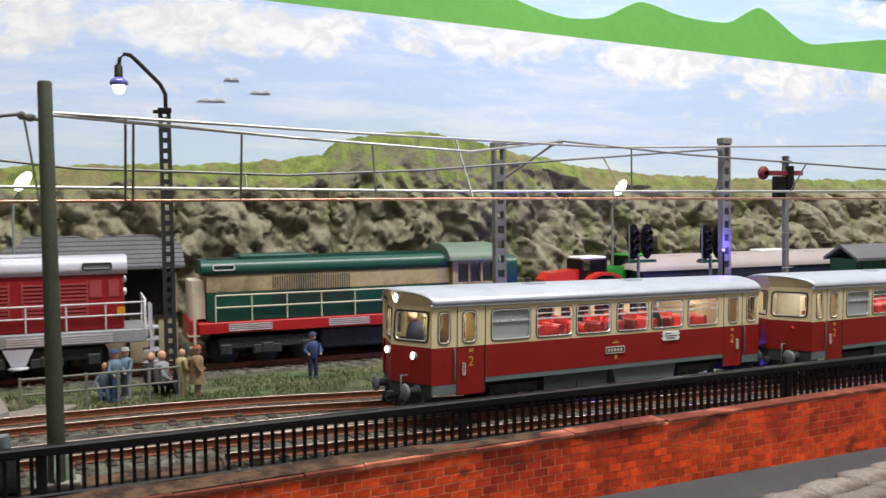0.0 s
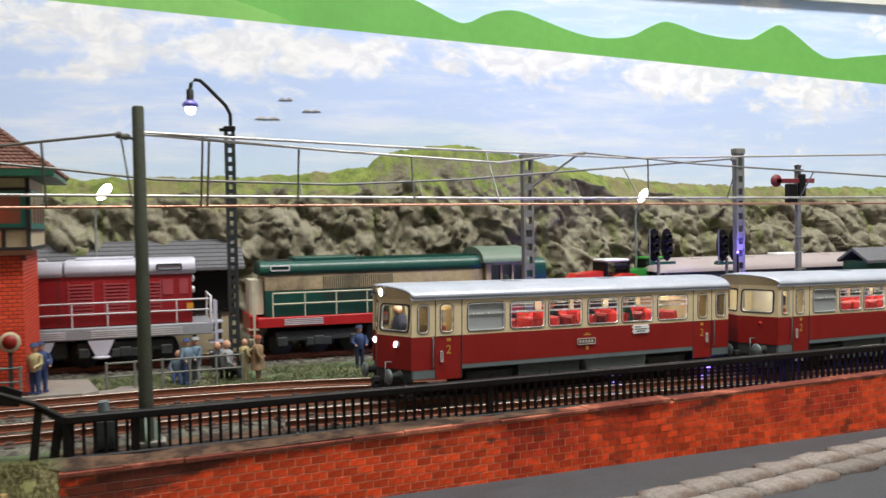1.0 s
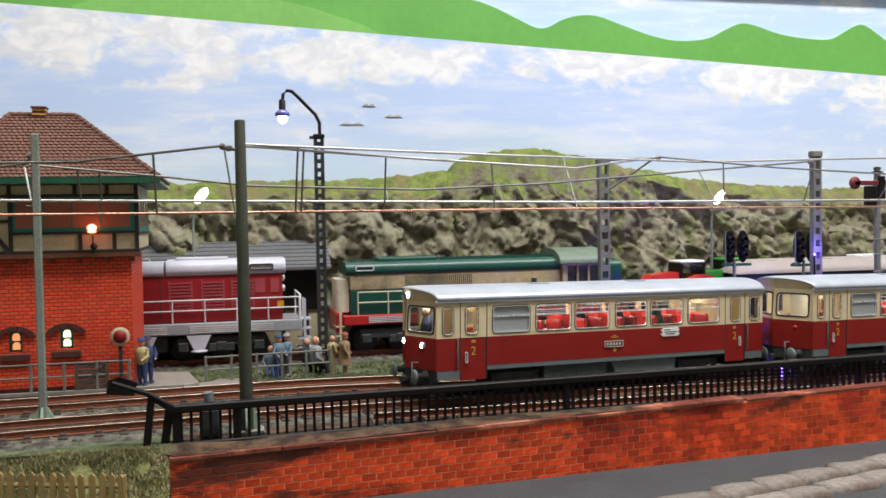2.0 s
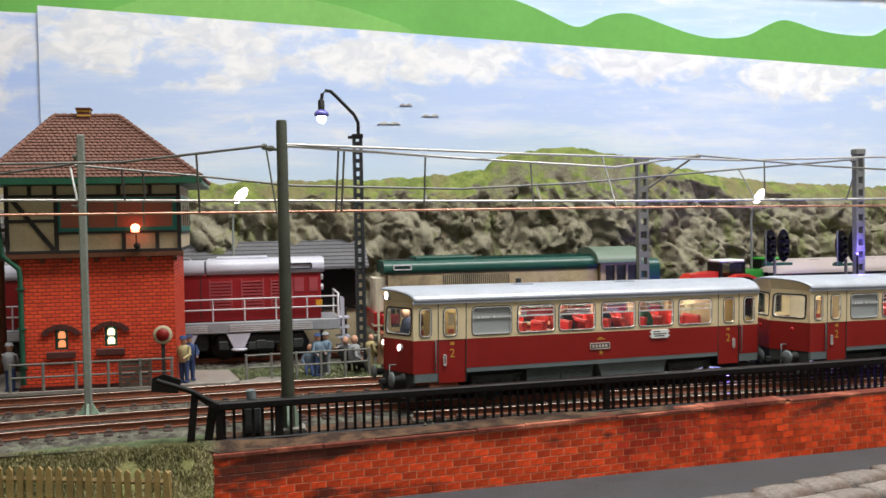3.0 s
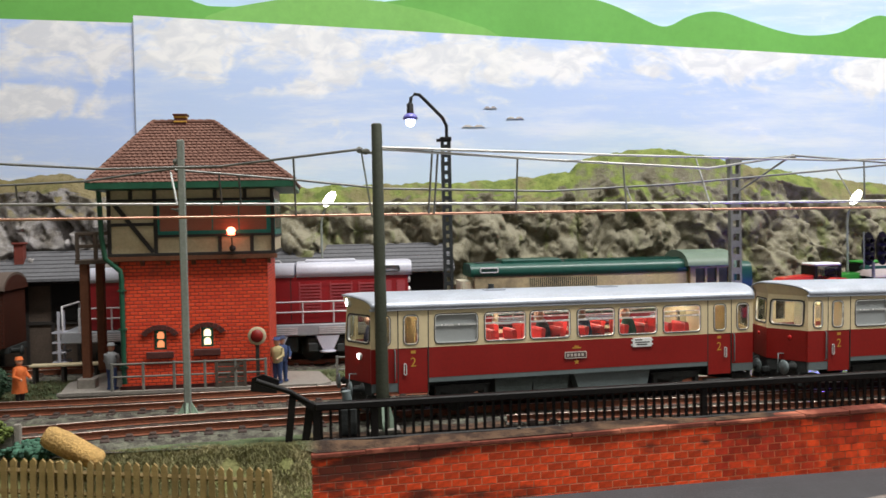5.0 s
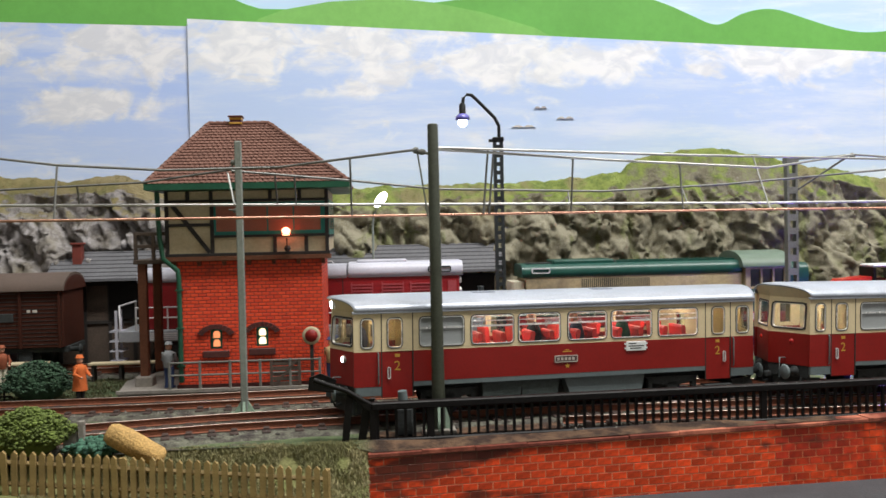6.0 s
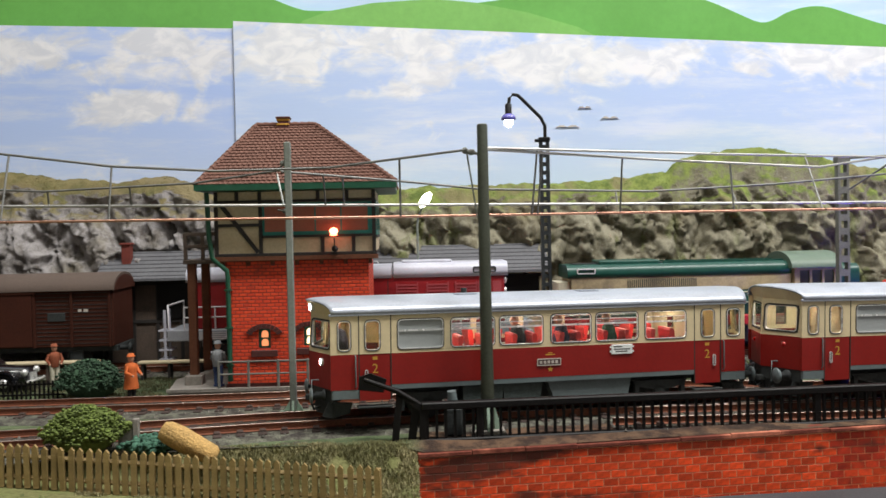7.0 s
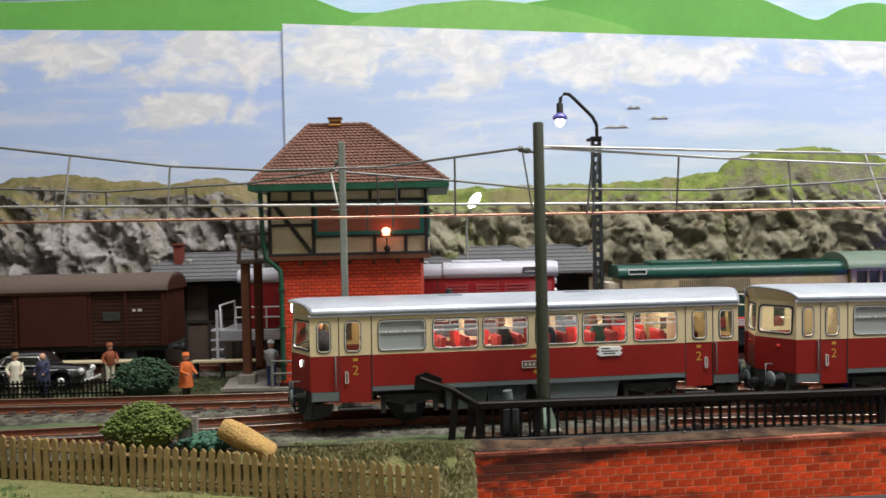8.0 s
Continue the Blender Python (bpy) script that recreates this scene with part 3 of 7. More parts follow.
def ground():
    s = Shape()
    xs = [-70 + 1.0 * i for i in range(165)]
    ys = [28.6 + 0.6 * j for j in range(42)]
    vs = [(x, front_edge(x) + (0.05, 0.75)[j] if j < 2 and x > 0.5 else max(y, front_edge(x) + 0.75 + 0.01 * j), (min(-0.06, -0.24 + 0.013 * (x - 0.8)) if j == 0 and x > 0.5 else -0.06 + fall(x, max(y, front_edge(x) + 0.75)) + 0.10 * noise.noise(Vector((x * 0.5, y * 0.5, 1))))) for x in xs for j, y in enumerate(ys)]
    n = len(ys)
    s.add(vs, [(i * n + j, (i + 1) * n + j, (i + 1) * n + j + 1, i * n + j + 1) for i in range(len(xs) - 1) for j in range(n - 1)], True)
    tagged(part("ground", s, GROUND), "scenic ground with mossy grass and brown soil", "ground", kind="structure")
    # the garden in front slopes down towards the viewer and to the east
    s = Shape()
    xs = [-70 + 0.6 * i for i in range(int(70.8 / 0.6) + 1)]
    ys = [8 + 0.5 * j for j in range(44)]
    n = len(ys)
    vs = [(x if i < len(xs) - 1 else 0.82, y, lawn_z(x, y)) for i, x in enumerate(xs) for y in ys]
    s.add(vs, [(i * n + j, (i + 1) * n + j, (i + 1) * n + j + 1, i * n + j + 1) for i in range(len(xs) - 1) for j in range(n - 1)], True)
    tagged(part("garden_lawn", s, LAWN), "sloping mossy lawn below the tracks", "lawn", kind="structure")
    s = Shape().box(0.82, 95, -6, 36, -2.9, -2.08)
    tagged(part("road", s, ROAD), "grey road surface at the foot of the brick wall", "road", kind="structure")
    s = Shape().box(-70, 95, 6, 53, -9, -3.0)
    tagged(part("baseboard", s, ROOM_FLOOR), "thick board carrying the whole model landscape", "baseboard", kind="structure")


ground()


def track(name, line, label, drop=lambda x: 0.0):
    """A track through the points of a line: ballast bed, two rails of I shape and one sleeper after another."""
    base = thing(name, at(0, 0, 0), label, "railway track")
    pts = [Vector((x, y, 0)) for x, y in line]
    # even steps with a smooth bend
    path = []
    for i in range(len(pts) - 1):
        a, b, c, d = pts[max(i - 1, 0)], pts[i], pts[i + 1], pts[min(i + 2, len(pts) - 1)]
        n = max(2, int((c - b).length / 0.35))
        for k in range(n):
            u = k / n
            path.append(0.5 * (2 * b + (c - a) * u + (2 * a - 5 * b + 4 * c - d) * u * u + (3 * b - a - 3 * c + d) * u ** 3))
    path.append(pts[-1])
    side = []
    for i in range(len(path)):
        d = (path[min(i + 1, len(path) - 1)] - path[max(i - 1, 0)]).normalized()
        side.append(Vector((-d.y, d.x, 0)))

    def drawn(profile):
        s, k = Shape(), len(profile)
        vs = [(p + w * a + Vector((0, 0, z + drop(p.x))))[:] for p, w in zip(path, side) for a, z in profile]
        return s.add(vs, [(i * k + j, i * k + j + 1, (i + 1) * k + j + 1, (i + 1) * k + j) for i in range(len(path) - 1) for j in range(k - 1)])

    part("ballast_bed", drawn([(-2.1, -0.12), (-1.6, 0.05), (-0.8, 0.06), (0.8, 0.06), (1.6, 0.05), (2.1, -0.12)]), BALLAST, base, "grey ballast bed")
    for g in (-0.86, 0.86):
        rail = part("rail", drawn([(g - 0.11, 0.09), (g - 0.03, 0.12), (g - 0.03, 0.27), (g - 0.055, 0.29), (g - 0.055, 0.315), (g + 0.055, 0.315), (g + 0.055, 0.29), (g + 0.03, 0.27), (g + 0.03, 0.12), (g + 0.11, 0.09)]), RAIL, base, "rusty brown rail")
        part("rail_head", drawn([(g - 0.05, 0.317), (g - 0.045, 0.323), (g + 0.045, 0.323), (g + 0.05, 0.317)]), RAILTOP, rail, "worn shiny rail head")
    me = Shape().box(-0.14, 0.14, -1.5, 1.5, 0.0, 0.105, 0.02).mesh("sleeper", [SLEEPER])
    chair = Shape().box(-0.1, 0.1, -0.14, 0.14, 0.1, 0.17, 0.02).mesh("rail_chair", [SLEEPER])
    dist, last = 0.0, 0.0
    for i in range(1, len(path) - 1):
        dist += (path[i] - path[i - 1]).length
        if dist - last >= 0.72 and -22 < path[i].x < 48:
            last = dist
            a = math.degrees(math.atan2(-side[i].x, side[i].y))
            m = at(path[i].x, path[i].y, drop(path[i].x), a)
            sl = part("sleeper", me, None, base, at=m)
            if path[i].x < 9:
                for g in (-1.02, 1.02):
                    part("rail_chair", chair, None, sl, at=at(0, g, 0))
    rnd = random.Random(name)
    s = Shape()
    for _ in range(2600):
        i = rnd.randrange(len(path))
        if not -24 < path[i].x < 46:
            continue
        p = path[i] + side[i] * rnd.triangular(-2.15, 2.15, rnd.choice((-1.5, 1.5)))
        r = rnd.uniform(0.035, 0.085)
        z = drop(p.x) + (0.05 if abs((p - path[i]).length) < 1.7 else -0.02)
        tw = [rnd.uniform(0.6, 1.3) for _ in range(6)]
        s.add([(p.x - r * tw[0], p.y, z), (p.x + r * tw[1], p.y, z), (p.x, p.y - r * tw[2], z), (p.x, p.y + r * tw[3], z), (p.x, p.y, z + r * tw[4])], [(0, 2, 4), (2, 1, 4), (1, 3, 4), (3, 0, 4)])
    tagged(part("loose_ballast", s, STONE_BIT, base, "loose grey ballast stones"), kind="stuff")
    return base


CROSS_LINE = [(-70, 29.0), (-30, 29.1), (-18, 29.3), (-12, 29.85), (-8, 30.6)] + [(x, line_y(x)) for x in (-4, 0, 5, 10, 15, 20, 26, 33, 40, 60, 80)]
MAIN_LINE = [(-70, 35.3), (-30, 35.2), (-15, 35.3), (-8, 35.4), (-3, 35.7), (2, 36.1), (7, 36.4), (12, 36.35), (18, 35.9), (24, 35.6), (32, 36.3)]
SIDE_LINE = [(7.2, 30.95), (10, 31.1), (14, 31.4), (20, 31.9), (30, 32.7), (50, 34.3), (80, 36.5)]
YARD_LINE = [(-70, 45.3), (-30, 45.3), (-10, 45.3), (10, 45.5), (23.4, 45.6)]
COACH_LINE = [(32.5, 45.9), (45, 45.9), (80, 46)]
track("platform_track", MAIN_LINE, "rusty model railway track beside the platform", lambda x: line_drop(x) * max(0.0, min(1.0, (x - 3) / 9)))
track("running_track", CROSS_LINE, "rusty model railway track that carries the railcar", line_drop)
track("siding_track", SIDE_LINE, "empty rusty track behind the black railing", line_drop)
track("yard_track", YARD_LINE, "rusty yard track under the parked locomotives")
track("coach_track", COACH_LINE, "rusty track under the dark coach")


# ---- railcar and trailer ----
HEADLIGHT = glow("headlight_lens", (1.0, 0.95, 1.0), 14.0)
CABIN_LIGHT = glow("saloon_light_strip", (1.0, 0.95, 0.86), 25.0)
TAIL_RED = material("tail_lamp_red", (0.5, 0.01, 0.01), 0.25, coat=0.5)
PLATE = material("dark_number_plate", (0.09, 0.05, 0.045), 0.5)
BAR_GREY = material("grey_lettering", (0.5, 0.45, 0.4), 0.5)
INK = material("dark_lettering", (0.06, 0.06, 0.06), 0.6)
SKIN = material("figure_skin", (0.55, 0.30, 0.20), 0.7, vary=0.1)
CLOTH = {
    "orange": material("orange_coat", (0.62, 0.14, 0.03), 0.8), "blue": material("blue_overalls", (0.035, 0.06, 0.15), 0.85), "grey": material("grey_jacket", (0.26, 0.27, 0.28), 0.8),
    "yellow": material("straw_shirt", (0.42, 0.34, 0.17), 0.85), "brown": material("brown_coat", (0.26, 0.17, 0.09), 0.8), "green": material("dark_green_coat", (0.03, 0.11, 0.06), 0.8),
    "white": material("pale_dress", (0.62, 0.58, 0.46), 0.8), "navy": material("navy_coat", (0.03, 0.035, 0.08), 0.8), "denim": material("pale_blue_shirt", (0.13, 0.19, 0.25), 0.85),
    "rust": material("rust_jacket", (0.26, 0.07, 0.03), 0.8), "black": material("black_cloth", (0.02, 0.02, 0.022), 0.8),
}

LIGHT_STEEL = material("pale_worn_steel", (0.36, 0.38, 0.40), 0.35, metal=0.4, vary=0.2)
SIDE = 1.6
BUILT, LEGS = 0.98, 0.17
WAIST, GUTTER, SILL, LINTEL = 2.13, 3.42, 2.26, 3.22
WINDOWS = [(-5.22, -3.70), (-3.42, -1.93), (-1.73, -0.22), (0.09, 1.53), (1.73, 3.27), (3.56, 5.1)]
DOOR_PANES = [(-6.31, -5.83), (5.71, 6.20)]
END_PANES = [(-7.2, -6.8), (6.71, 7.2)]


def saloon_figure(x, y, z, coat, bend=0.0):
    s = Shape()
    s.slot = 0
    s.lathe([(0.05, 0), (0.30, 0.05), (0.32, 0.4), (0.22, 0.75), (0.1, 0.85)], x, y, z, 8)
    s.box(x - 0.55, x + 0.05, y - 0.25, y + 0.25, z - 0.05, z + 0.18, 0.06)
    s.slot = 1
    s.ball(x + bend, y, z + 1.0, 0.18, 0.17, 0.21, 8)
    return s, [CLOTH[coat], SKIN]


def rail_vehicle(name, label, motor):
    """A two-axle railcar body with its front towards -x and its doors near both ends."""
    car = thing(name, at(0, 0, 0.32), label, "railcar" if motor else "railway trailer")
    # side walls: red below the waist, cream above, with window openings
    for sg in (-1, 1):
        put = lambda u, w, d, sg=sg: (u, sg * d, w)
        cream = Shape().holed(-7.45, 7.4, WAIST, GUTTER, [(a, b, SILL, LINTEL) for a, b in WINDOWS] + [(a, b, SILL + 0.02, LINTEL) for a, b in DOOR_PANES + END_PANES], SIDE - 0.09, SIDE, put)
        wall = part("side_wall", cream, CREAM, car, "cream upper side wall with window openings")
        red = Shape().box(-7.45, -6.54, min(sg * 1.51, sg * 1.6), max(sg * 1.51, sg * 1.6), 0.98, WAIST)
        red.box(-5.46, 5.42, min(sg * 1.51, sg * 1.6), max(sg * 1.51, sg * 1.6), 1.10, WAIST)
        red.box(6.46, 7.4, min(sg * 1.51, sg * 1.6), max(sg * 1.51, sg * 1.6), 0.98, WAIST)
        part("side_panel", red, RED, car, "carmine red lower side panel")
        skirt = Shape()
        for a, b, z0, z1 in ((-7.4, -6.54, 0.68, 0.975), (-5.46, 5.42, 0.94, 1.095), (6.46, 7.38, 0.68, 0.975)):
            skirt.box(a, b, min(sg * 1.52, sg * 1.595), max(sg * 1.52, sg * 1.595), z0, z1)
        part("skirt", skirt, SKIRT, car, "grey lower skirt")
        for a, b in ((-6.52, -5.48), (5.44, 6.44)):
            d = Shape().box(a, b, min(sg * 1.53, sg * 1.588), max(sg * 1.53, sg * 1.588), 0.60, WAIST - 0.002, 0.015)
            door = part("door", d, RED, car, "red folding door with a narrow pane")
            seams = Shape()
            for x in (a - 0.02, b + 0.0):
                seams.box(x, x + 0.035, min(sg * 1.55, sg * 1.604), max(sg * 1.55, sg * 1.604), 0.62, GUTTER - 0.03)
            part("door_seam", seams, RUBBER, door, "dark door seam")
            side = a + 0.12 if a < 0 else b - 0.3
            h = Shape()
            ring(h, 0.11, 0.40, 0.045, 0.03, 1.60, 1.64, lambda u, w, d, sg=sg, c=side + (0.12 if a < 0 else 0.05): (c + u, sg * d, 1.42 + w), 2)
            part("door_handle", h, CHROME, door, "bright recessed door handle")
            x = a - 0.12 if a < 0 else b + 0.12
            part("grab_rail", Shape().tube([(x, sg * 1.6, 1.05), (x, sg * 1.65, 1.1), (x, sg * 1.65, 2.05), (x, sg * 1.6, 2.1)], 0.026), SKIRT, car, "upright grey grab rail")
            step = Shape().box(a - 0.05, b + 0.05, min(sg * 1.3, sg * 1.66), max(sg * 1.3, sg * 1.66), 0.36, 0.42, 0.01)
            part("step", step, UNDER, car, "dark door step")
        for i, (a, b) in enumerate(WINDOWS + DOOR_PANES + END_PANES):
            c, w, hgt = (a + b) / 2, b - a, LINTEL - SILL
            put2 = lambda u, v, d, c=c, sg=sg: (c + u, sg * d, (SILL + LINTEL) / 2 + v)
            s = Shape()
            ring(s, w + 0.075, hgt + 0.075, 0.16, 0.03, SIDE - 0.02, SIDE + 0.016, put2)
            frame_ = part("window_frame", s, RUBBER, wall, "dark rounded window rubber")
            s = Shape()
            ring(s, w + 0.018, hgt + 0.018, 0.14, 0.028, SIDE - 0.03, SIDE + 0.022, put2)
            if i < 6:
                s.box(a, b, min(sg * 1.58, sg * 1.6), max(sg * 1.58, sg * 1.6), SILL + 0.57, SILL + 0.63)
                if i > 0:
                    s.box(a, b, min(sg * 1.58, sg * 1.6), max(sg * 1.58, sg * 1.6), SILL + 0.76, SILL + 0.79)
            part("window_bar", s, CHROME, wall, "bright metal window frame")
            s = Shape().box(a, b, min(sg * 1.545, sg * 1.56), max(sg * 1.545, sg * 1.56), SILL, LINTEL)
            pane = part("pane", s, FROST if i == 0 else GLASS if i < 6 else SMOKED, wall, "frosted grey pane" if i == 0 else "clear window pane")
            pane.visible_shadow = i == 0
        s = Shape().box(-7.5, 7.45, min(sg * 1.56, sg * 1.66), max(sg * 1.56, sg * 1.66), GUTTER - 0.03, GUTTER + 0.05, 0.015)
        part("gutter", s, SILVER, car, "silver roof gutter")
        # markings
        for x in (-5.99, 5.93):
            cls = Shape().box(x - 0.08, x + 0.08, min(sg * 1.59, sg * 1.594), max(sg * 1.59, sg * 1.594), 1.94, 2.04)
            part("class_mark", cls, YELLOW, car, "small yellow class mark")
            cur = bpy.data.curves.new("class_number", "FONT")
            cur.body, cur.size, cur.align_x, cur.extrude = "2", 0.0044, "CENTER", 0.00003
            two = new("class_number", cur)
            two.parent = car
            two.matrix_basis = at(x, sg * 1.593, 1.5, 0 if sg < 0 else 180, 90)
            cur.materials.append(YELLOW)
            two["label"] = "yellow figure two beside the door"
        if motor:
            s = Shape().box(0.0 - 0.42, 0.42, min(sg * 1.6, sg * 1.625), max(sg * 1.6, sg * 1.625), 1.5, 1.72, 0.01)
            pl = part("number_plate", s, PLATE, car, "dark cast number plate")
            s = Shape()
            ring(s, 0.86, 0.24, 0.03, 0.03, 1.6, 1.634, lambda u, w, d, sg=sg: (u, sg * d, 1.61 + w))
            for k in range(5):
                s.box(-0.34 + k * 0.14, -0.25 + k * 0.14, min(sg * 1.62, sg * 1.632), max(sg * 1.62, sg * 1.632), 1.56, 1.66)
            part("plate_bars", s, BAR_GREY, pl, "raised pale bars on the plate")
            s = Shape()
            s.box(-0.12, 0.22, min(sg * 1.6, sg * 1.604), max(sg * 1.6, sg * 1.604), 1.84, 1.88)
            s.box(-0.04, 0.12, min(sg * 1.6, sg * 1.604), max(sg * 1.6, sg * 1.604), 1.90, 1.93)
            s.prism([(0.05 + r * math.sin(k * math.pi / 5), 1.36 + r * math.cos(k * math.pi / 5)) for k, r in zip(range(10), (0.11, 0.05) * 5)], *(sorted((sg * 1.6, sg * 1.606))), "y")
            part("emblem", s, YELLOW, car, "small yellow emblem")
            s = Shape().box(2.28, 3.05, min(sg * 1.6, sg * 1.64), max(sg * 1.6, sg * 1.64), 1.78, 2.11, 0.01)
            s.box(2.22, 3.11, min(sg * 1.6, sg * 1.63), max(sg * 1.6, sg * 1.63), 1.84, 1.9)
            s.box(2.22, 3.11, min(sg * 1.6, sg * 1.63), max(sg * 1.6, sg * 1.63), 2.0, 2.05)
            board = part("route_board", s, WHITE, car, "white enamel route board")
            s = Shape()
            for z, x0, x1 in ((2.02, 2.36, 2.66), (1.93, 2.36, 2.96), (1.85, 2.42, 2.86)):
                s.box(x0, x1, min(sg * 1.64, sg * 1.644), max(sg * 1.64, sg * 1.644), z, z + 0.04)
            part("board_bars", s, INK, board, "dark bars of lettering")
    # ends: a blunt wedge in plan, each half with one large pane, under a jutting roof edge
    def arch_z(y):
        return GUTTER + 0.03 + 0.37 * max(0.0, 1 - (y / 1.62) ** 2) ** 0.4

    for e in (-1, 1):
        def wedge(y, z, d=0.0):
            """Depth d inside the end's outer face."""
            return e * (8.0 - 0.40 * abs(y) - 0.06 * max(z - WAIST, 0) - d)

        end = None
        for sg in (-1, 1):
            put = lambda u, w, d, sg=sg: (wedge(u, w, d), sg * u, w)
            s = Shape().holed(0.0, 1.5, WAIST, GUTTER, [(0.10, 1.36, SILL + 0.02, LINTEL + 0.02)], 0.0, 0.1, put)
            ys = [1.5 * k / 10 for k in range(11)]
            rows = [[(wedge(y, GUTTER, 0.0), sg * y, GUTTER) for y in ys], [(wedge(y, WAIST, -0.05), sg * y, arch_z(y)) for y in ys],
                    [(wedge(y, WAIST, 0.08), sg * y, arch_z(y)) for y in ys], [(wedge(y, GUTTER, 0.1), sg * y, GUTTER) for y in ys]]
            n = len(ys)
            s.add([p for r in rows for p in r], [(a * n + k, a * n + k + 1, b * n + k + 1, b * n + k) for a, b in ((0, 1), (1, 2), (2, 3)) for k in range(n - 1)])
            end = part("end_wall", s, CREAM, car, "cream slanted end wall with a large pane below a jutting brow")
            part("end_panel", Shape().holed(0.0, 1.5, 0.98, WAIST - 0.002, [], 0.0, 0.1, put), RED, car, "carmine red lower end panel")
            part("end_skirt", Shape().holed(0.0, 1.46, 0.55, 0.975, [], 0.03, 0.1, put), UNDER, car, "dark lower end skirt")
            part("rail_guard", Shape().holed(0.05, 1.3, 0.06, 0.545, [], 0.16, 0.3, put), UNDER, car, "dark slanted rail guard")
            for z0, z1, m in ((WAIST, GUTTER, CREAM), (0.98, WAIST - 0.002, RED), (0.68, 0.975, SKIRT)):
                q = [(wedge(1.5, WAIST), sg * 1.49), (e * 7.43, sg * 1.56), (e * 7.38, sg * 1.6), (e * 7.36, sg * 1.5), (wedge(1.48, WAIST, 0.1), sg * 1.46)]
                part("corner_post", Shape().prism(q, z0, z1, "z"), m, car)
            mid = (SILL + LINTEL) / 2 + 0.02
            s = Shape()
            ring(s, 1.30, LINTEL - SILL + 0.04, 0.16, 0.055, -0.02, 0.05, lambda u, w, d, sg=sg: (wedge(0.73 + u, mid + w, d), sg * (0.73 + u), mid + w))
            part("window_frame", s, RUBBER, end, "dark rounded window rubber")
            s = Shape()
            ring(s, 1.21, LINTEL - SILL - 0.05, 0.14, 0.035, -0.012, 0.05, lambda u, w, d, sg=sg: (wedge(0.73 + u, mid + w, d), sg * (0.73 + u), mid + w))
            part("window_bar", s, CHROME, end, "bright metal pane edge")
            p = part("pane", Shape().holed(0.12, 1.34, SILL + 0.02, LINTEL + 0.02, [], 0.045, 0.055, put), GLASS, end, "clear end window pane")
            p.visible_shadow = False
            # lamps, buffers
            x1 = wedge(0.86, 1.7)
            if e < 0 and motor:
                rim = part("headlamp", Shape().lathe([(0.0, -0.05), (0.13, -0.05), (0.13, 0.06), (0.0, 0.06)], x1, sg * 0.86, 1.84, 12, axis="x"), CHROME, car, "round headlamp rim")
                part("lens", Shape().lathe([(0.0, -0.09), (0.07, -0.085), (0.105, -0.055), (0.105, -0.02)], x1, sg * 0.86, 1.84, 12, axis="x"), HEADLIGHT, rim, "bright white lamp lens")
            else:
                part("tail_lamp", Shape().lathe([(0.0, e * 0.06), (0.06, e * 0.05), (0.09, 0.0), (0.09, -e * 0.05)], x1, sg * 0.86, 1.84, 10, axis="x"), TAIL_RED, car, "red tail lamp")
            x1 = wedge(1.0, 0.75, 0.02)
            s = Shape().lathe([(0.2, 0), (0.2, e * 0.08), (0.13, e * 0.1), (0.13, e * 0.32), (0.07, e * 0.33), (0.07, e * 0.44)], x1, sg * 1.0, 0.75, 10, axis="x")
            buf = part("buffer", s, UNDER, car, "dark sprung buffer")
            part("buffer_head", Shape().lathe([(0.0, e * 0.42), (0.26, e * 0.42), (0.28, e * 0.46), (0.2, e * 0.51), (0.0, e * 0.53)], x1, sg * 1.0, 0.75, 12, axis="x"), SKIRT, buf, "round grey buffer head")
        x0 = e * 7.9
        if e < 0 and motor:
            x1 = wedge(0.22, WAIST, 0.0)
            rim = part("top_lamp", Shape().lathe([(0.0, -0.05), (0.15, -0.05), (0.15, 0.1), (0.0, 0.1)], x1, -0.22, GUTTER + 0.2, 12, axis="x"), CHROME, car, "top lamp rim")
            part("lens", Shape().lathe([(0.0, -0.09), (0.09, -0.085), (0.13, -0.055), (0.13, -0.03)], x1, -0.22, GUTTER + 0.2, 12, axis="x"), HEADLIGHT, rim, "bright white lamp lens")
        s = Shape()
        s.box(*(sorted((x0 - e * 0.1, x0 + e * 0.25))), -0.1, 0.1, 0.45, 0.65, 0.03)
        for sg in (-1, 1):
            s.tube([(x0 - e * 0.2, sg * 0.5, 0.8), (x0 + e * 0.1, sg * 0.52, 0.45), (x0, sg * 0.4, 0.2), (x0 - e * 0.3, sg * 0.35, 0.3)], 0.05)
            s.prism([(x0 - e * 0.4, 0.55), (x0 - e * 1.2, 0.5), (x0 - e * 1.1, 0.15), (x0 - e * 0.5, 0.02), (x0 - e * 0.2, 0.1)], sg * 1.2 - 0.05, sg * 1.2 + 0.05, "y")
        part("coupling", s, UNDER, car, "dark coupling hook with brake hoses")
        s = Shape().tube([(x0 - e * 0.25, -0.62, 1.2), (x0 + e * 0.08, -0.64, 1.22), (x0 + e * 0.1, -0.64, 0.5)], 0.035)
        part("hose", s, SKIRT, car, "grey hose beside the coupling")
    # roof
    prof = []
    for k in range(17):
        a = math.pi * k / 16
        prof.append((1.62 * math.cos(a), 0.43 * math.sin(a) ** 0.8))
    s = Shape()
    n = len(prof)
    ends = [(8.09, 0.40, 0.87), (7.95, 0.40, 0.95), (7.5, 0.33, 1.0)]
    rings_ = [(-1, *q) for q in ends] + [(1, *q) for q in ends[::-1]]
    vs = [(sgn * (x - k * abs(y)), y, GUTTER + 0.03 + z * r) for sgn, x, k, r in rings_ for y, z in prof]
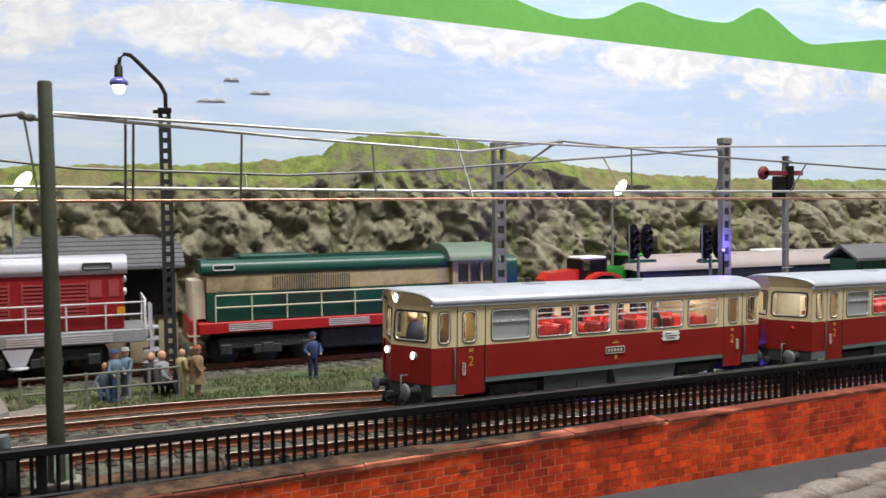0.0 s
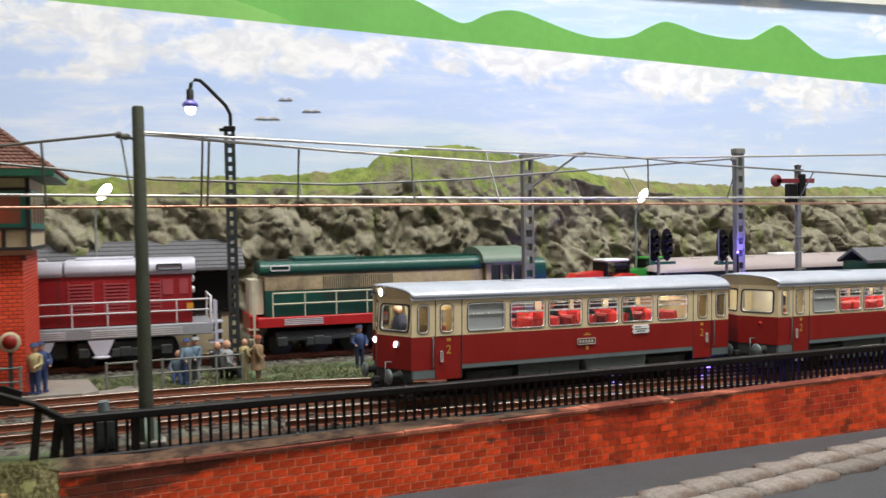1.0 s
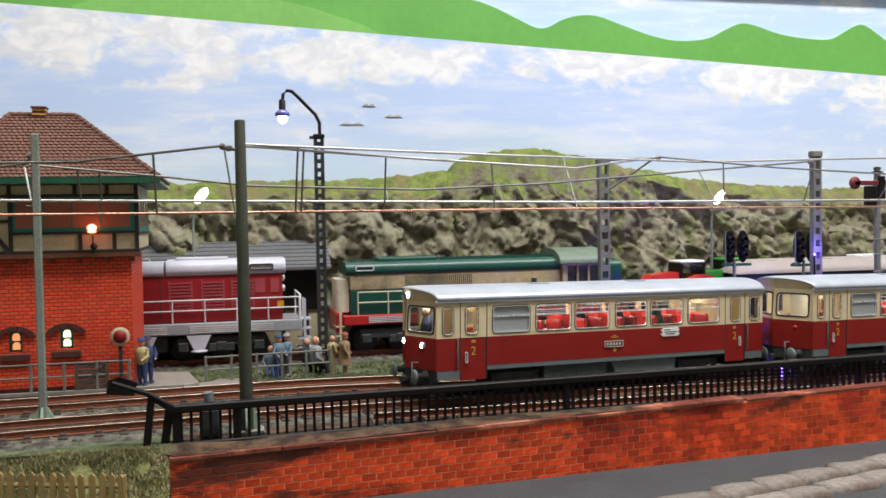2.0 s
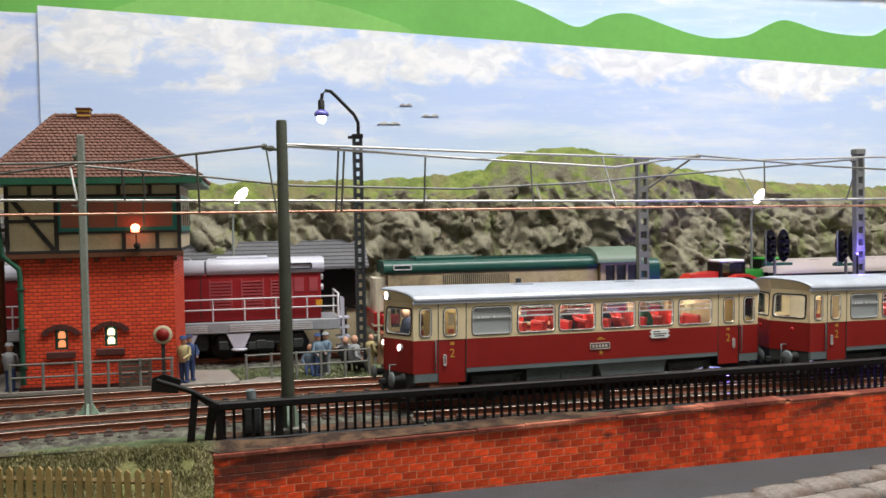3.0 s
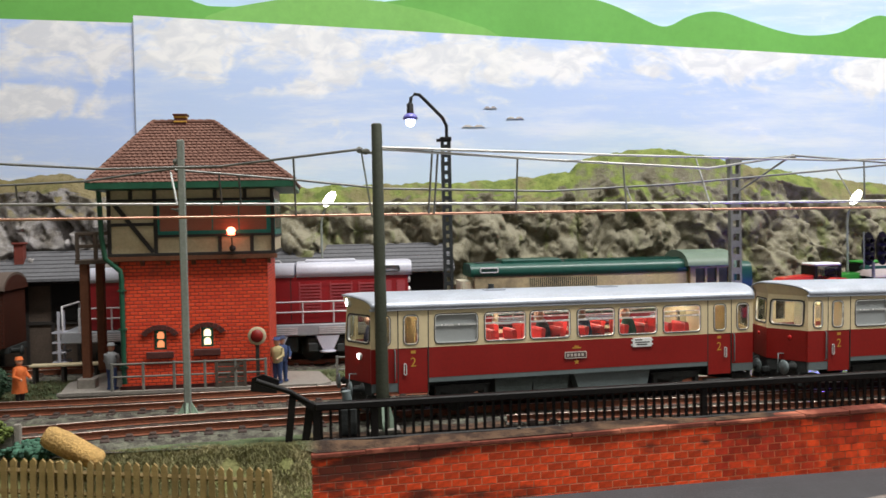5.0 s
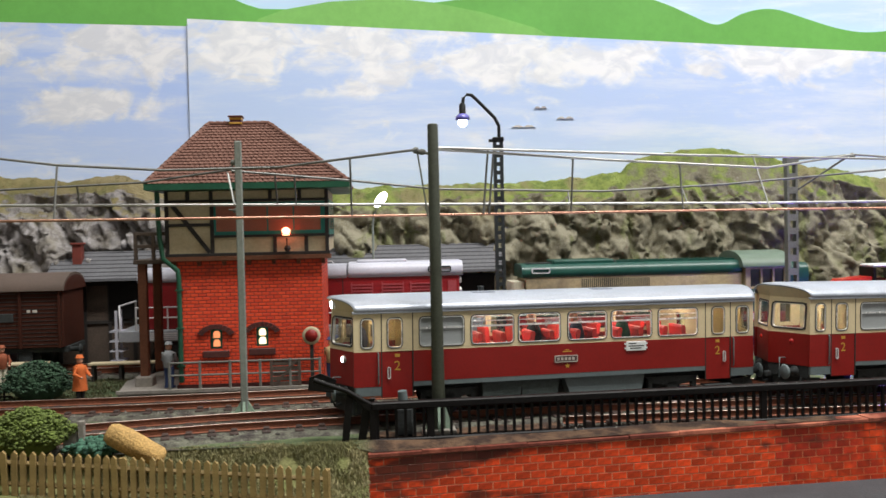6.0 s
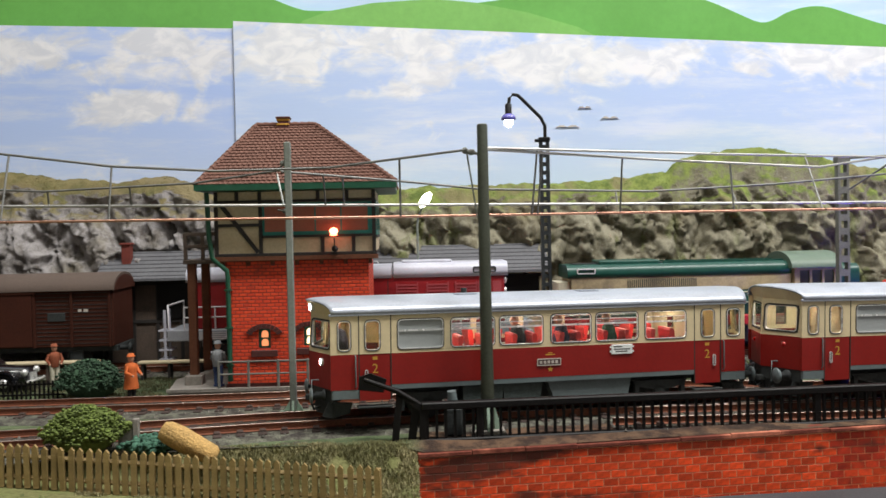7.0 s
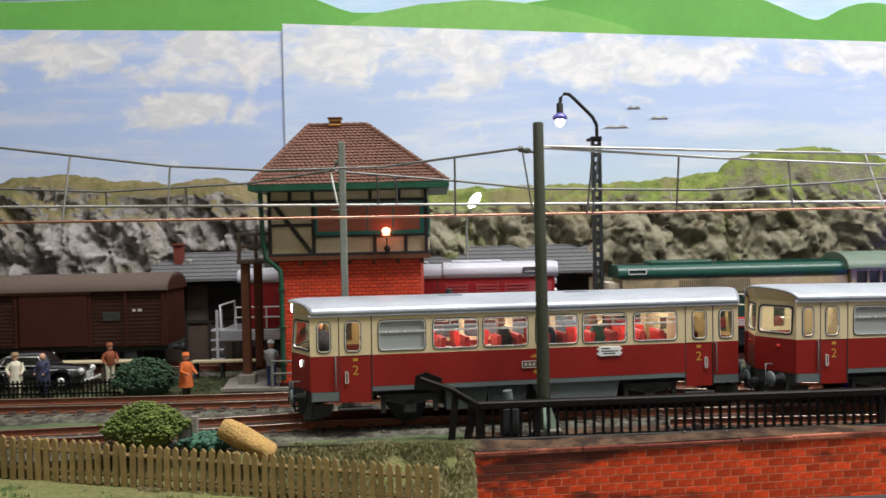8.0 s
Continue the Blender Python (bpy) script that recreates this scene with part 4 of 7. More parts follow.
    s.add(vs, [(i * n + j, i * n + j + 1, (i + 1) * n + j + 1, (i + 1) * n + j) for i in range(len(rings_) - 1) for j in range(n - 1)], True)
    roof = part("roof", s, SILVER, car, "silver painted arched roof")
    roof.modifiers.new("thick", "SOLIDIFY").thickness = -0.0005
    for x in ((-2.6, 1.9) if motor else (-1.5, 3.0)):
        s = Shape()
        ring(s, 0.85, 0.5, 0.14, 0.12, GUTTER + 0.43, GUTTER + 0.53, lambda u, w, d, x=x: (x + u, w - 0.3, d))
        s.box(x - 0.36, x + 0.36, -0.5, -0.1, GUTTER + 0.41, GUTTER + 0.51, 0.03)
        part("roof_hatch", s, SILVER, roof, "low roof ventilator")
        if motor and x < 0:
            part("roof_knob", Shape().lathe([(0.14, 0), (0.12, 0.1), (0.1, 0.2), (0.13, 0.24), (0.0, 0.26)], x + 0.05, 0.1, GUTTER + 0.44, 10), UNDER, roof, "dark exhaust stub")
    # floor, saloon
    part("floor", Shape().box(-7.4, 7.4, -1.5, 1.5, 0.96, 1.05), UNDER, car, "dark floor plate")
    part("ceiling_lining", Shape().box(-7.35, 7.35, -1.5, 1.5, GUTTER - 0.06, GUTTER - 0.02), BEIGE_IN, car, "beige ceiling lining")
    part("saloon_light", Shape().box(-7.35, 7.35, -0.12, 0.12, GUTTER - 0.10, GUTTER - 0.065), CABIN_LIGHT, car, "glowing saloon light strip")
    for x in (-6.6, -5.4, 5.3, 6.5) if motor else (-5.4, 5.3):
        part("partition", Shape().holed(-1.5, 1.5, 1.05, GUTTER - 0.06, [(-0.35, 0.35, 1.05, 2.9)], x, x + 0.06, lambda u, w, d: (d, u, w)), BEIGE_IN if not motor else TAN, car, "pale inner partition")
    for i, x in enumerate([-3.0, -2.2, -1.1, -0.4, 0.6, 1.2, 2.2, 3.0, 4.0, 4.7]):
        for sg in (-1, 1):
            s = Shape()
            s.prism([(x, 1.55), (x + 0.5 * (1 if i % 2 else -1), 1.62), (x + 0.5 * (1 if i % 2 else -1), 1.75), (x + 0.1 * (1 if i % 2 else -1), 1.74), (x + 0.06, 2.50), (x + 0.03, 2.58), (x - 0.09, 2.58), (x - 0.12, 2.50)], min(sg * 0.45, sg * 1.38), max(sg * 0.45, sg * 1.38), "y")
            part("seat", s, SEAT, car, "red bench seat")
    part("table", Shape().box(-5.0, 4.8, 1.3, 1.5, 1.9, 1.96), BEIGE_IN, car, "pale inner sill")
    if motor:
        for x, y, coat, nm in ((2.45, -0.95, "green", 0), (-0.75, -0.4, "black", 0), (0.75, -0.75, "navy", 0), (-6.95, 0.3, "navy", 0)):
            s, ms = saloon_figure(x, y, 1.95, coat, -0.1)
            part("passenger", s, ms, car, "small seated figurine in a dark coat")
    # running gear
    part("underframe", Shape().box(-6.8, 6.8, -1.1, 1.1, 0.72, 0.96).box(-3.2, 3.2, -0.6, 0.6, 0.25, 0.72), UNDER, car, "dark underframe")
    for x in (-4.2, 4.2):
        for sg in (-1, 1):
            s = Shape().lathe([(0.0, 0), (0.62, 0), (0.62, 0.05), (0.54, 0.06), (0.54, 0.16), (0.3, 0.12), (0.0, 0.18)], x, sg * 0.78 - 0.08, 0.54, 24, axis="y")
            part("wheel", s, UNDER, car, "dark steel wheel")
            y0, y1 = sorted((sg * 1.22, sg * 1.42))
            s = Shape().box(x - 0.22, x + 0.22, y0, y1, 0.3, 0.78, 0.04)
            s.prism([(x - 1.05, 0.94), (x + 1.05, 0.94), (x + 0.8, 0.72), (x + 0.3, 0.62), (x - 0.3, 0.62), (x - 0.8, 0.72)], y0, y1 - 0.05, "y")
            s.tube([(x - 0.95, sg * 1.33, 0.85), (x - 0.4, sg * 1.36, 0.70), (x + 0.4, sg * 1.36, 0.70), (x + 0.95, sg * 1.33, 0.85)], 0.06)
            s.box(x - 0.95, x - 0.8, y0, y1, 0.35, 0.9)
            s.box(x + 0.8, x + 0.95, y0, y1, 0.35, 0.9)
            part("axle_guard", s, UNDER, car, "dark axle guard with leaf spring")
    for sg in (-1, 1):
        y0, y1 = sorted((sg * 1.0, sg * 1.48))
        for a, b, z0, m in ((-3.0, -1.62, 0.20, GEAR), (-1.58, -0.25, 0.24, GEAR), (0.0, 3.0, 0.36, SKIRT)):
            s = Shape().prism([(a - 0.02, 0.94), (b + 0.06, 0.94), (b - 0.06, z0), (a + (0.2 if a == 0 else 0.02), z0)], y0, y1, "y")
            part("equipment_box", s, m, car, "grey equipment box below the floor")
    # true size, and wheels that reach down to the rails
    for ob in car.children_recursive:
        if ob.type == "MESH":
            if ob.name.startswith(("wheel", "axle_guard")):
                ob.data.transform(pose(0, 0, -LEGS * CM))
            ob.data.transform(Matrix.Scale(BUILT, 4))
        else:
            ob.data.size *= BUILT
            ob.location = ob.location * BUILT
    return car


railcar = rail_vehicle("railcar", "red and cream two-axle model railcar with silver roof", True)
trailer = rail_vehicle("trailer_car", "red and cream trailer coach coupled behind the railcar", False)

# seconds, place of the railcar's middle along the line, in centimetres
RUN = [(0, 20.40), (0.5, 19.38), (1, 18.50), (1.5, 17.62), (2, 16.45), (3.5, 13.10), (4, 11.92), (4.5, 10.81), (6, 7.30), (6.5, 6.18), (7, 5.0), (7.5, 3.85), (8, 2.62)]


# ---- station buildings ----
def brick_material(name, brick_a, brick_b, mortar, width, height, joint):
    """Small printed brickwork with recessed joints, sizes in centimetres."""
    m, t, b, vec = start(name, 0.6)
    sep = t.nodes.new("ShaderNodeSeparateXYZ")
    t.links.new(vec, sep.inputs[0])
    com = t.nodes.new("ShaderNodeCombineXYZ")
    t.links.new(math_nodes(t, "ADD", sep.outputs["X"], sep.outputs["Y"]), com.inputs[0])
    t.links.new(sep.outputs["Z"], com.inputs[1])
    br = t.nodes.new("ShaderNodeTexBrick")
    br.inputs["Scale"].default_value = 1.0
    br.inputs["Mortar Size"].default_value, br.inputs["Brick Width"].default_value, br.inputs["Row Height"].default_value = joint, width, height
    br.inputs["Mortar Smooth"].default_value, br.inputs["Bias"].default_value = 0.4, -0.2
    br.inputs["Color1"].default_value, br.inputs["Color2"].default_value, br.inputs["Mortar"].default_value = (*brick_a, 1), (*brick_b, 1), (*mortar, 1)
    t.links.new(com.outputs[0], br.inputs["Vector"])
    grime = noise_nodes(t, vec, 0.45, 5, 0.6)
    col = mix_nodes(t, ramp_nodes(t, grime, 0.56, 0.72, 0, 0.65), br.outputs["Color"], (0.12, 0.03, 0.02))
    t.links.new(col, b.inputs["Base Color"])
    inv = math_nodes(t, "SUBTRACT", 1.0, br.outputs["Fac"])
    bump_nodes(t, b, math_nodes(t, "ADD", inv, math_nodes(t, "MULTIPLY", noise_nodes(t, vec, 12, 3, 0.6), 0.35)), 0.9, 0.0005)
    return m


# the joint colour is darkened to carry the shade of the recesses
TOWER_BRICK = brick_material("orange_red_brickwork", (0.84, 0.078, 0.02), (0.66, 0.045, 0.014), (0.33, 0.033, 0.015), 0.31, 0.140, 0.020)
TIMBER = material("dark_timber", (0.022, 0.018, 0.016), 0.7, vary=0.3)
PLASTER = material("cream_plaster", (0.55, 0.46, 0.30), 0.8, vary=0.15, grain=3, other=(0.42, 0.32, 0.19), spread=(0.5, 0.75))
GREEN_TRIM = material("dark_green_trim", (0.012, 0.085, 0.045), 0.45, vary=0.2)
TEAL = material("teal_window_frame", (0.01, 0.16, 0.13), 0.45, vary=0.15)
BLIND = material("red_brown_window_blind", (0.30, 0.085, 0.045), 0.35, vary=0.15, grain=1.5, coat=0.3)
TILE = material("brown_red_roof_tile", (0.185, 0.094, 0.072), 0.85, vary=0.1, grain=3, fine=30, bump=0.2, other=(0.155, 0.08, 0.062), island=0.08, gloss=0.2)
CONCRETE = material("pale_concrete", (0.25, 0.225, 0.20), 0.85, vary=0.22, grain=4, fine=40, bump=0.5, other=(0.24, 0.22, 0.19))
DARK_BRICK = material("dark_brick_trim", (0.085, 0.022, 0.018), 0.6, vary=0.3)
WARM_PANE = glow("lit_window_warm", (1.0, 0.36, 0.15), 0.8)
YELLOW_PANE = glow("lit_window_yellow", (1.0, 0.76, 0.46), 1.9)
RED_LAMP = glow("red_signal_bulb", (1.0, 0.16, 0.08), 7.0)
RED_HALO = glow("red_bulb_core", (1.0, 0.25, 0.13), 7.0)
LAMP_WHITE = glow("cool_lamp_bulb", (0.80, 0.86, 1.0), 20.0)
LAMP_WARM = glow("yard_lamp_glass", (1.0, 0.96, 0.86), 9.0)
BLUE_LED = glow("blue_diode", (0.10, 0.06, 1.0), 20.0)
LAMP_BLUE_GLASS = material("bluish_lamp_collar", (0.16, 0.15, 0.55), 0.2, coat=0.5)
POST_GREEN = material("olive_green_post", (0.045, 0.05, 0.034), 0.6, vary=0.25, grain=5, gloss=0.3)
POST_GREY = material("grey_green_post", (0.20, 0.22, 0.19), 0.6, vary=0.2)
POST_CONC = material("weathered_grey_post", (0.17, 0.17, 0.15), 0.7, vary=0.3, grain=5)
BASE_GREEN = material("pale_green_foot", (0.30, 0.40, 0.31), 0.7, vary=0.2)
WIRE = material("bright_wire", (0.56, 0.55, 0.53), 0.42, metal=0.9, vary=0.1)
COPPER = material("copper_wire", (0.50, 0.27, 0.19), 0.3, metal=0.85, vary=0.12)
DULL_WIRE = material("dull_dropper_wire", (0.20, 0.20, 0.19), 0.4, metal=0.6)
RUST_POST = material("brown_steel_post", (0.15, 0.058, 0.03), 0.7, vary=0.25, gloss=0.3)
FENCE_WOOD = material("straw_coloured_wood", (0.285, 0.195, 0.075), 0.7, vary=0.2, grain=8, fine=50, bump=0.4, piece=0.16)
LAMP_STEEL = material("blackish_lattice_steel", (0.028, 0.032, 0.034), 0.55, vary=0.25, gloss=0.3)
PLANK = material("dark_plank_box", (0.085, 0.06, 0.045), 0.8, vary=0.3)


def platform():
    base = thing("station_platform", at(0, 0, 0), "pale concrete platform slab under the signal tower", "platform")
    s = Shape().prism([(-8.9, 36.95), (0.9, 36.9), (1.5, 37.6), (1.0, 40.5), (-8.2, 43.0), (-9.3, 40.0)], -0.1, 0.36, "z")
    part("slab", s, CONCRETE, base)
    s = Shape().prism([(-8.95, 36.88), (0.95, 36.83), (1.0, 37.05), (-8.95, 37.1)], 0.30, 0.42, "z")
    part("edge_stone", s, CONCRETE, base, "worn concrete edge stone")
    # broken slabs beyond the end
    for x, y, w, d, z, r in ((1.9, 38.0, 1.6, 1.4, 0.16, 12), (2.7, 38.9, 1.5, 1.1, 0.12, -20), (1.2, 37.5, 1.0, 0.9, 0.2, 4)):
        s = Shape().prism([(-w / 2, -d / 2), (w * 0.4, -d * 0.55), (w / 2, d * 0.3), (0.1, d / 2), (-w * 0.45, d * 0.4)], -0.1, z, "z")
        tagged(part("paving_slab", s, CONCRETE, at=at(x, y, 0.02, r)), "broken pale paving slab beside the platform", "paving slab", "broken slabs")


def platform_rail(name, x0, y0, x1, y1, z, height, posts, label):
    f = thing(name, at(x0, y0, z), label, "railing", "grey post railings")
    dx, dy = x1 - x0, y1 - y0
    n = Vector((dx, dy, 0)).normalized()
    for k in range(posts):
        u = k / (posts - 1)
        s = Shape().box(dx * u - 0.05, dx * u + 0.05, dy * u - 0.05, dy * u + 0.05, -0.05, height, 0.015)
        part("post", s, POST_CONC, f)
    for h in (height - 0.06, height * 0.52):
        part("rail", Shape().tube([(-0.05 * n.x, -0.05 * n.y, h), (dx, dy, h)], 0.042), POST_CONC, f)
    return f


def signal_tower():
    t = thing("signal_tower", at(-3.75, 37.3, 0.36), "red brick signal tower with half-timbered upper floor", "signal tower")
    # brick storey with two arched window openings
    s = Shape().holed(-2.85, 2.85, 0.0, 5.15, [(-1.62, -1.12, 1.55, 2.35), (0.18, 0.68, 1.60, 2.40)], 0.0, 0.35, lambda u, w, d: (u, d, w))
    s.box(-2.85, -2.5, 0.35, 4.9, 0, 5.15).box(2.5, 2.85, 0.35, 4.9, 0, 5.15).box(-2.85, 2.85, 4.9, 5.2, 0, 5.15)
    body = part("brick_storey", s, TOWER_BRICK, t, "orange-red brick storey")
    part("base_course", Shape().box(-2.92, 2.92, -0.05, 0.0, 0.0, 0.18), DARK_BRICK, t, "dark brick base course")
    for c, pane, z in ((-1.37, WARM_PANE, 1.55), (0.43, YELLOW_PANE, 1.60)):
        win = part("window", Shape().box(c - 0.25, c + 0.25, 0.2, 0.26, z, z + 0.8), TEAL, body, "small green framed window")
        for k in (0, 1):
            part("pane", Shape().prism([(c - 0.13, z + 0.09 + 0.34 * k), (c + 0.13, z + 0.09 + 0.34 * k), (c + 0.13, z + 0.27 + 0.34 * k), (c + 0.07, z + 0.36 + 0.34 * k), (c - 0.07, z + 0.36 + 0.34 * k), (c - 0.13, z + 0.27 + 0.34 * k)], 0.16, 0.198, "y"), pane, win, "lit window pane")
        s = Shape()
        n = 9
        for k in range(n):
            a0, a1 = radians(30 + 120 * k / n), radians(30 + 120 * (k + 0.9) / n)
            q = [(c + r * math.cos(a), z + 0.28 + r * 0.85 * math.sin(a)) for r, a in ((0.62, a0), (0.62, a1), (0.84, a1), (0.84, a0))]
            s.prism(q, -0.09, 0.02, "y")
        part("brick_arch", s, DARK_BRICK, body, "dark brick window arch")
        s = Shape().box(c - 0.52, c + 0.52, -0.12, 0.03, z - 0.32, z - 0.06, 0.02)
        part("window_sill", s, DARK_BRICK, body, "dark brick window sill")
    # timber storey
    s = Shape().box(-3.15, 3.15, -0.15, 5.1, 5.22, 7.8)
    up = part("plaster_storey", s, PLASTER, t, "cream plastered timber-framed storey")
    for a, b, z0, z1 in ((-3.25, 3.25, 5.06, 5.24), (-3.2, 3.2, 5.24, 5.36), (-3.18, 3.18, 7.36, 7.46), (-3.18, -1.35, 6.42, 6.54)):
        part("beam", Shape().box(a, b, -0.24, -0.14, z0, z1, 0.015), TIMBER if z0 > 5.1 else RUST_POST, up, "dark timber beam")
    for x, z0, z1 in ((-3.12, 5.36, 7.8), (-1.38, 5.36, 7.46), (1.05, 5.36, 5.98), (2.28, 5.36, 5.98), (3.1, 5.36, 7.8), (-2.3, 7.46, 7.8), (-1.4, 7.46, 7.8), (0.9, 7.46, 7.8), (2.05, 7.46, 7.8)):
        part("stud", Shape().box(x - 0.07, x + 0.07, -0.236, -0.14, z0, z1), TIMBER, up, "dark timber stud")
    s = Shape().prism([(-3.0, 7.25), (-2.84, 7.33), (-1.42, 5.42), (-1.56, 5.36)], -0.23, -0.14, "y")
    part("brace", s, TIMBER, up, "slanting timber brace")
    part("beam", Shape().box(-1.38, 3.15, -0.238, -0.14, 5.96, 6.06), TIMBER, up, "dark timber beam")
    part("window_band", Shape().holed(-1.3, 3.12, 6.06, 7.34, [(-1.22, 2.86, 6.2, 7.26)], -0.2, -0.148, lambda u, w, d: (u, d, w)), TEAL, up, "teal frame of the wide window")
    for a in (-0.25, 0.78, 1.8):
        part("glazing_bar", Shape().box(a - 0.025, a + 0.025, -0.185, -0.16, 6.2, 7.26), TEAL, up)
    part("wide_window", Shape().box(-1.22, 2.86, -0.172, -0.155, 6.2, 7.26), BLIND, up, "wide window with red-brown blinds")
    side = part("side_window_band", Shape().holed(-0.1, 4.9, 6.0, 7.4, [(0.1 + 1.2 * k, 1.2 + 1.2 * k, 6.2, 7.26) for k in range(4)], 3.15, 3.19, lambda u, w, d: (d, u, w)), TEAL, up, "teal frame of the side windows")
    part("side_window", Shape().box(3.151, 3.165, 0.0, 4.85, 6.15, 7.3), BLIND, side, "side window with red-brown blinds")
    part("side_beam", Shape().box(3.15, 3.2, -0.2, 5.1, 5.9, 6.0).box(3.15, 3.2, -0.2, 5.1, 5.24, 5.36), TIMBER, up, "dark timber beam")
    for x in [-2.9 + 0.97 * k for k in range(7)]:
        part("bracket", Shape().prism([(-0.3, 5.06), (0.0, 5.06), (0.0, 4.86), (-0.12, 4.9)], x - 0.07, x + 0.07, "x"), RUST_POST, t, "small timber bracket")
    # eaves and tiled hipped roof
    part("eaves_board", Shape().box(-3.74, 4.0, -0.98, 6.3, 7.82, 8.02, 0.03), GREEN_TRIM, t, "dark green eaves board")
    part("fascia", Shape().box(-3.78, 4.05, -1.04, -0.96, 7.84, 8.08), GREEN_TRIM, t, "dark green fascia")
    wx, ex, ey0, ey1, ez, rx0, rx1, ry, rz = -3.72, 4.0, -1.0, 6.3, 8.04, -1.88, 0.6, 2.75, 10.72
    core = [(wx, ey0, ez), (ex, ey0, ez), (ex, ey1, ez), (wx, ey1, ez), (rx0, ry, rz - 0.05), (rx1, ry, rz - 0.05)]
    roof = part("roof", Shape().add(core, [(0, 1, 5, 4), (1, 2, 5), (2, 3, 4, 5), (3, 0, 4), (3, 2, 1, 0)]), TILE, t, "hipped roof of brown-red tiles")
    s = Shape()
    rows = 20
    rnd = random.Random(3)
    faces = (((wx, ey0), (ex, ey0), (rx0, ry), (rx1, ry)), ((ex, ey0), (ex, ey1), (rx1, ry), (rx1, ry)), ((wx, ey1), (wx, ey0), (rx0, ry), (rx0, ry)))
    for (ax, ay), (bx, by), (cx, cy), (dx, dy) in faces:
        for r in range(rows):
            u0, u1 = r / rows, min((r + 1.25) / rows, 1.0)
            p0, p1 = Vector((ax + (cx - ax) * u0, ay + (cy - ay) * u0, ez + (rz - ez) * u0)), Vector((bx + (dx - bx) * u0, by + (dy - by) * u0, ez + (rz - ez) * u0))
            q0, q1 = Vector((ax + (cx - ax) * u1, ay + (cy - ay) * u1, ez + (rz - ez) * u1)), Vector((bx + (dx - bx) * u1, by + (dy - by) * u1, ez + (rz - ez) * u1))
            n = (p1 - p0).cross(q0 - p0).normalized()
            count = max(1, int((p1 - p0).length / 0.2))
            for k in range(count):
                v0, v1 = (k + 0.06) / count, (k + 0.94) / count
                lift = 0.06 + rnd.uniform(-0.006, 0.006)
                a, b = p0.lerp(p1, v0), p0.lerp(p1, v1)
                c, d = q0.lerp(q1, v1), q0.lerp(q1, v0)
                mid = p0.lerp(p1, (v0 + v1) / 2) + n * (lift + 0.03) - (q0 - p0).normalized() * 0.02
                s.add([(a + n * lift)[:], mid[:], (b + n * lift)[:], (c + n * 0.02)[:], (d + n * 0.02)[:], a[:], b[:]], [(0, 1, 4), (1, 3, 4), (1, 2, 3), (0, 5, 6, 2, 1)])
    tagged(part("roof_tiles", s, TILE, roof, "rows of brown-red clay tiles"), kind="stuff")
    for a, b in (((wx, ey0, ez), (rx0, ry, rz)), ((ex, ey0, ez), (rx1, ry, rz)), ((rx0, ry, rz), (rx1, ry, rz)), ((ex, ey1, ez), (rx1, ry, rz))):
        A, B = Vector(a), Vector(b)
        n = int((B - A).length / 0.3)
        s = Shape()
        for k in range(n):
            p, q = A.lerp(B, k / n), A.lerp(B, (k + 1.1) / n)
            s.tube([(p + Vector((0, 0, 0.05)))[:], (q + Vector((0, 0, 0.05)))[:]], [0.12, 0.085], 7)
        part("ridge_tiles", s, TILE, roof, "row of rounded ridge tiles")
    s = Shape().box(-0.98, -0.5, 2.5, 3.0, 10.5, 10.95, 0.02)
    chim = part("chimney", s, DARK_BRICK, t, "small chimney with yellow bands")
    part("chimney_cap", Shape().box(-1.04, -0.44, 2.44, 3.06, 11.0, 11.08, 0.02), DARK_BRICK, chim)
    part("chimney_band", Shape().box(-1.0, -0.48, 2.48, 3.02, 10.9, 11.0, 0.01), YELLOW, chim, "yellow chimney band")
    part("chimney_band", Shape().box(-1.0, -0.48, 2.48, 3.02, 10.72, 10.79, 0.01), YELLOW, chim, "yellow chimney band")
    # drainpipe, lamp, signal disc
    part("drainpipe", Shape().tube([(-3.45, -0.3, 7.8), (-3.4, -0.25, 6.0), (-3.3, -0.22, 5.2), (-2.75, -0.2, 4.7), (-2.72, -0.16, 4.4), (-2.72, -0.16, 0.3)], 0.10, 8), GREEN_TRIM, t, "dark green drainpipe")
    for z in (0.9, 2.4, 3.9):
        part("pipe_clip", Shape().box(-2.86, -2.58, -0.28, 0.0, z, z + 0.06), GREEN_TRIM, t)
    lamp = part("lamp_arm", Shape().tube([(1.55, -0.2, 5.55), (1.55, -0.55, 5.5), (1.55, -0.62, 5.9)], 0.035).ball(1.55, -0.4, 5.48, 0.13), TIMBER, t, "small lamp arm")
    part("lamp_bulb", Shape().ball(1.53, -0.62, 6.18, 0.17, 0.15, 0.14), RED_HALO, lamp, "glowing reddish bulb")
    part("lamp_glass", Shape().lathe([(0.06, 0), (0.14, 0.02), (0.16, 0.06), (0.1, 0.08)], 1.53, -0.6, 5.99, 12), RED_LAMP, lamp, "red glowing lamp collar")
    return t


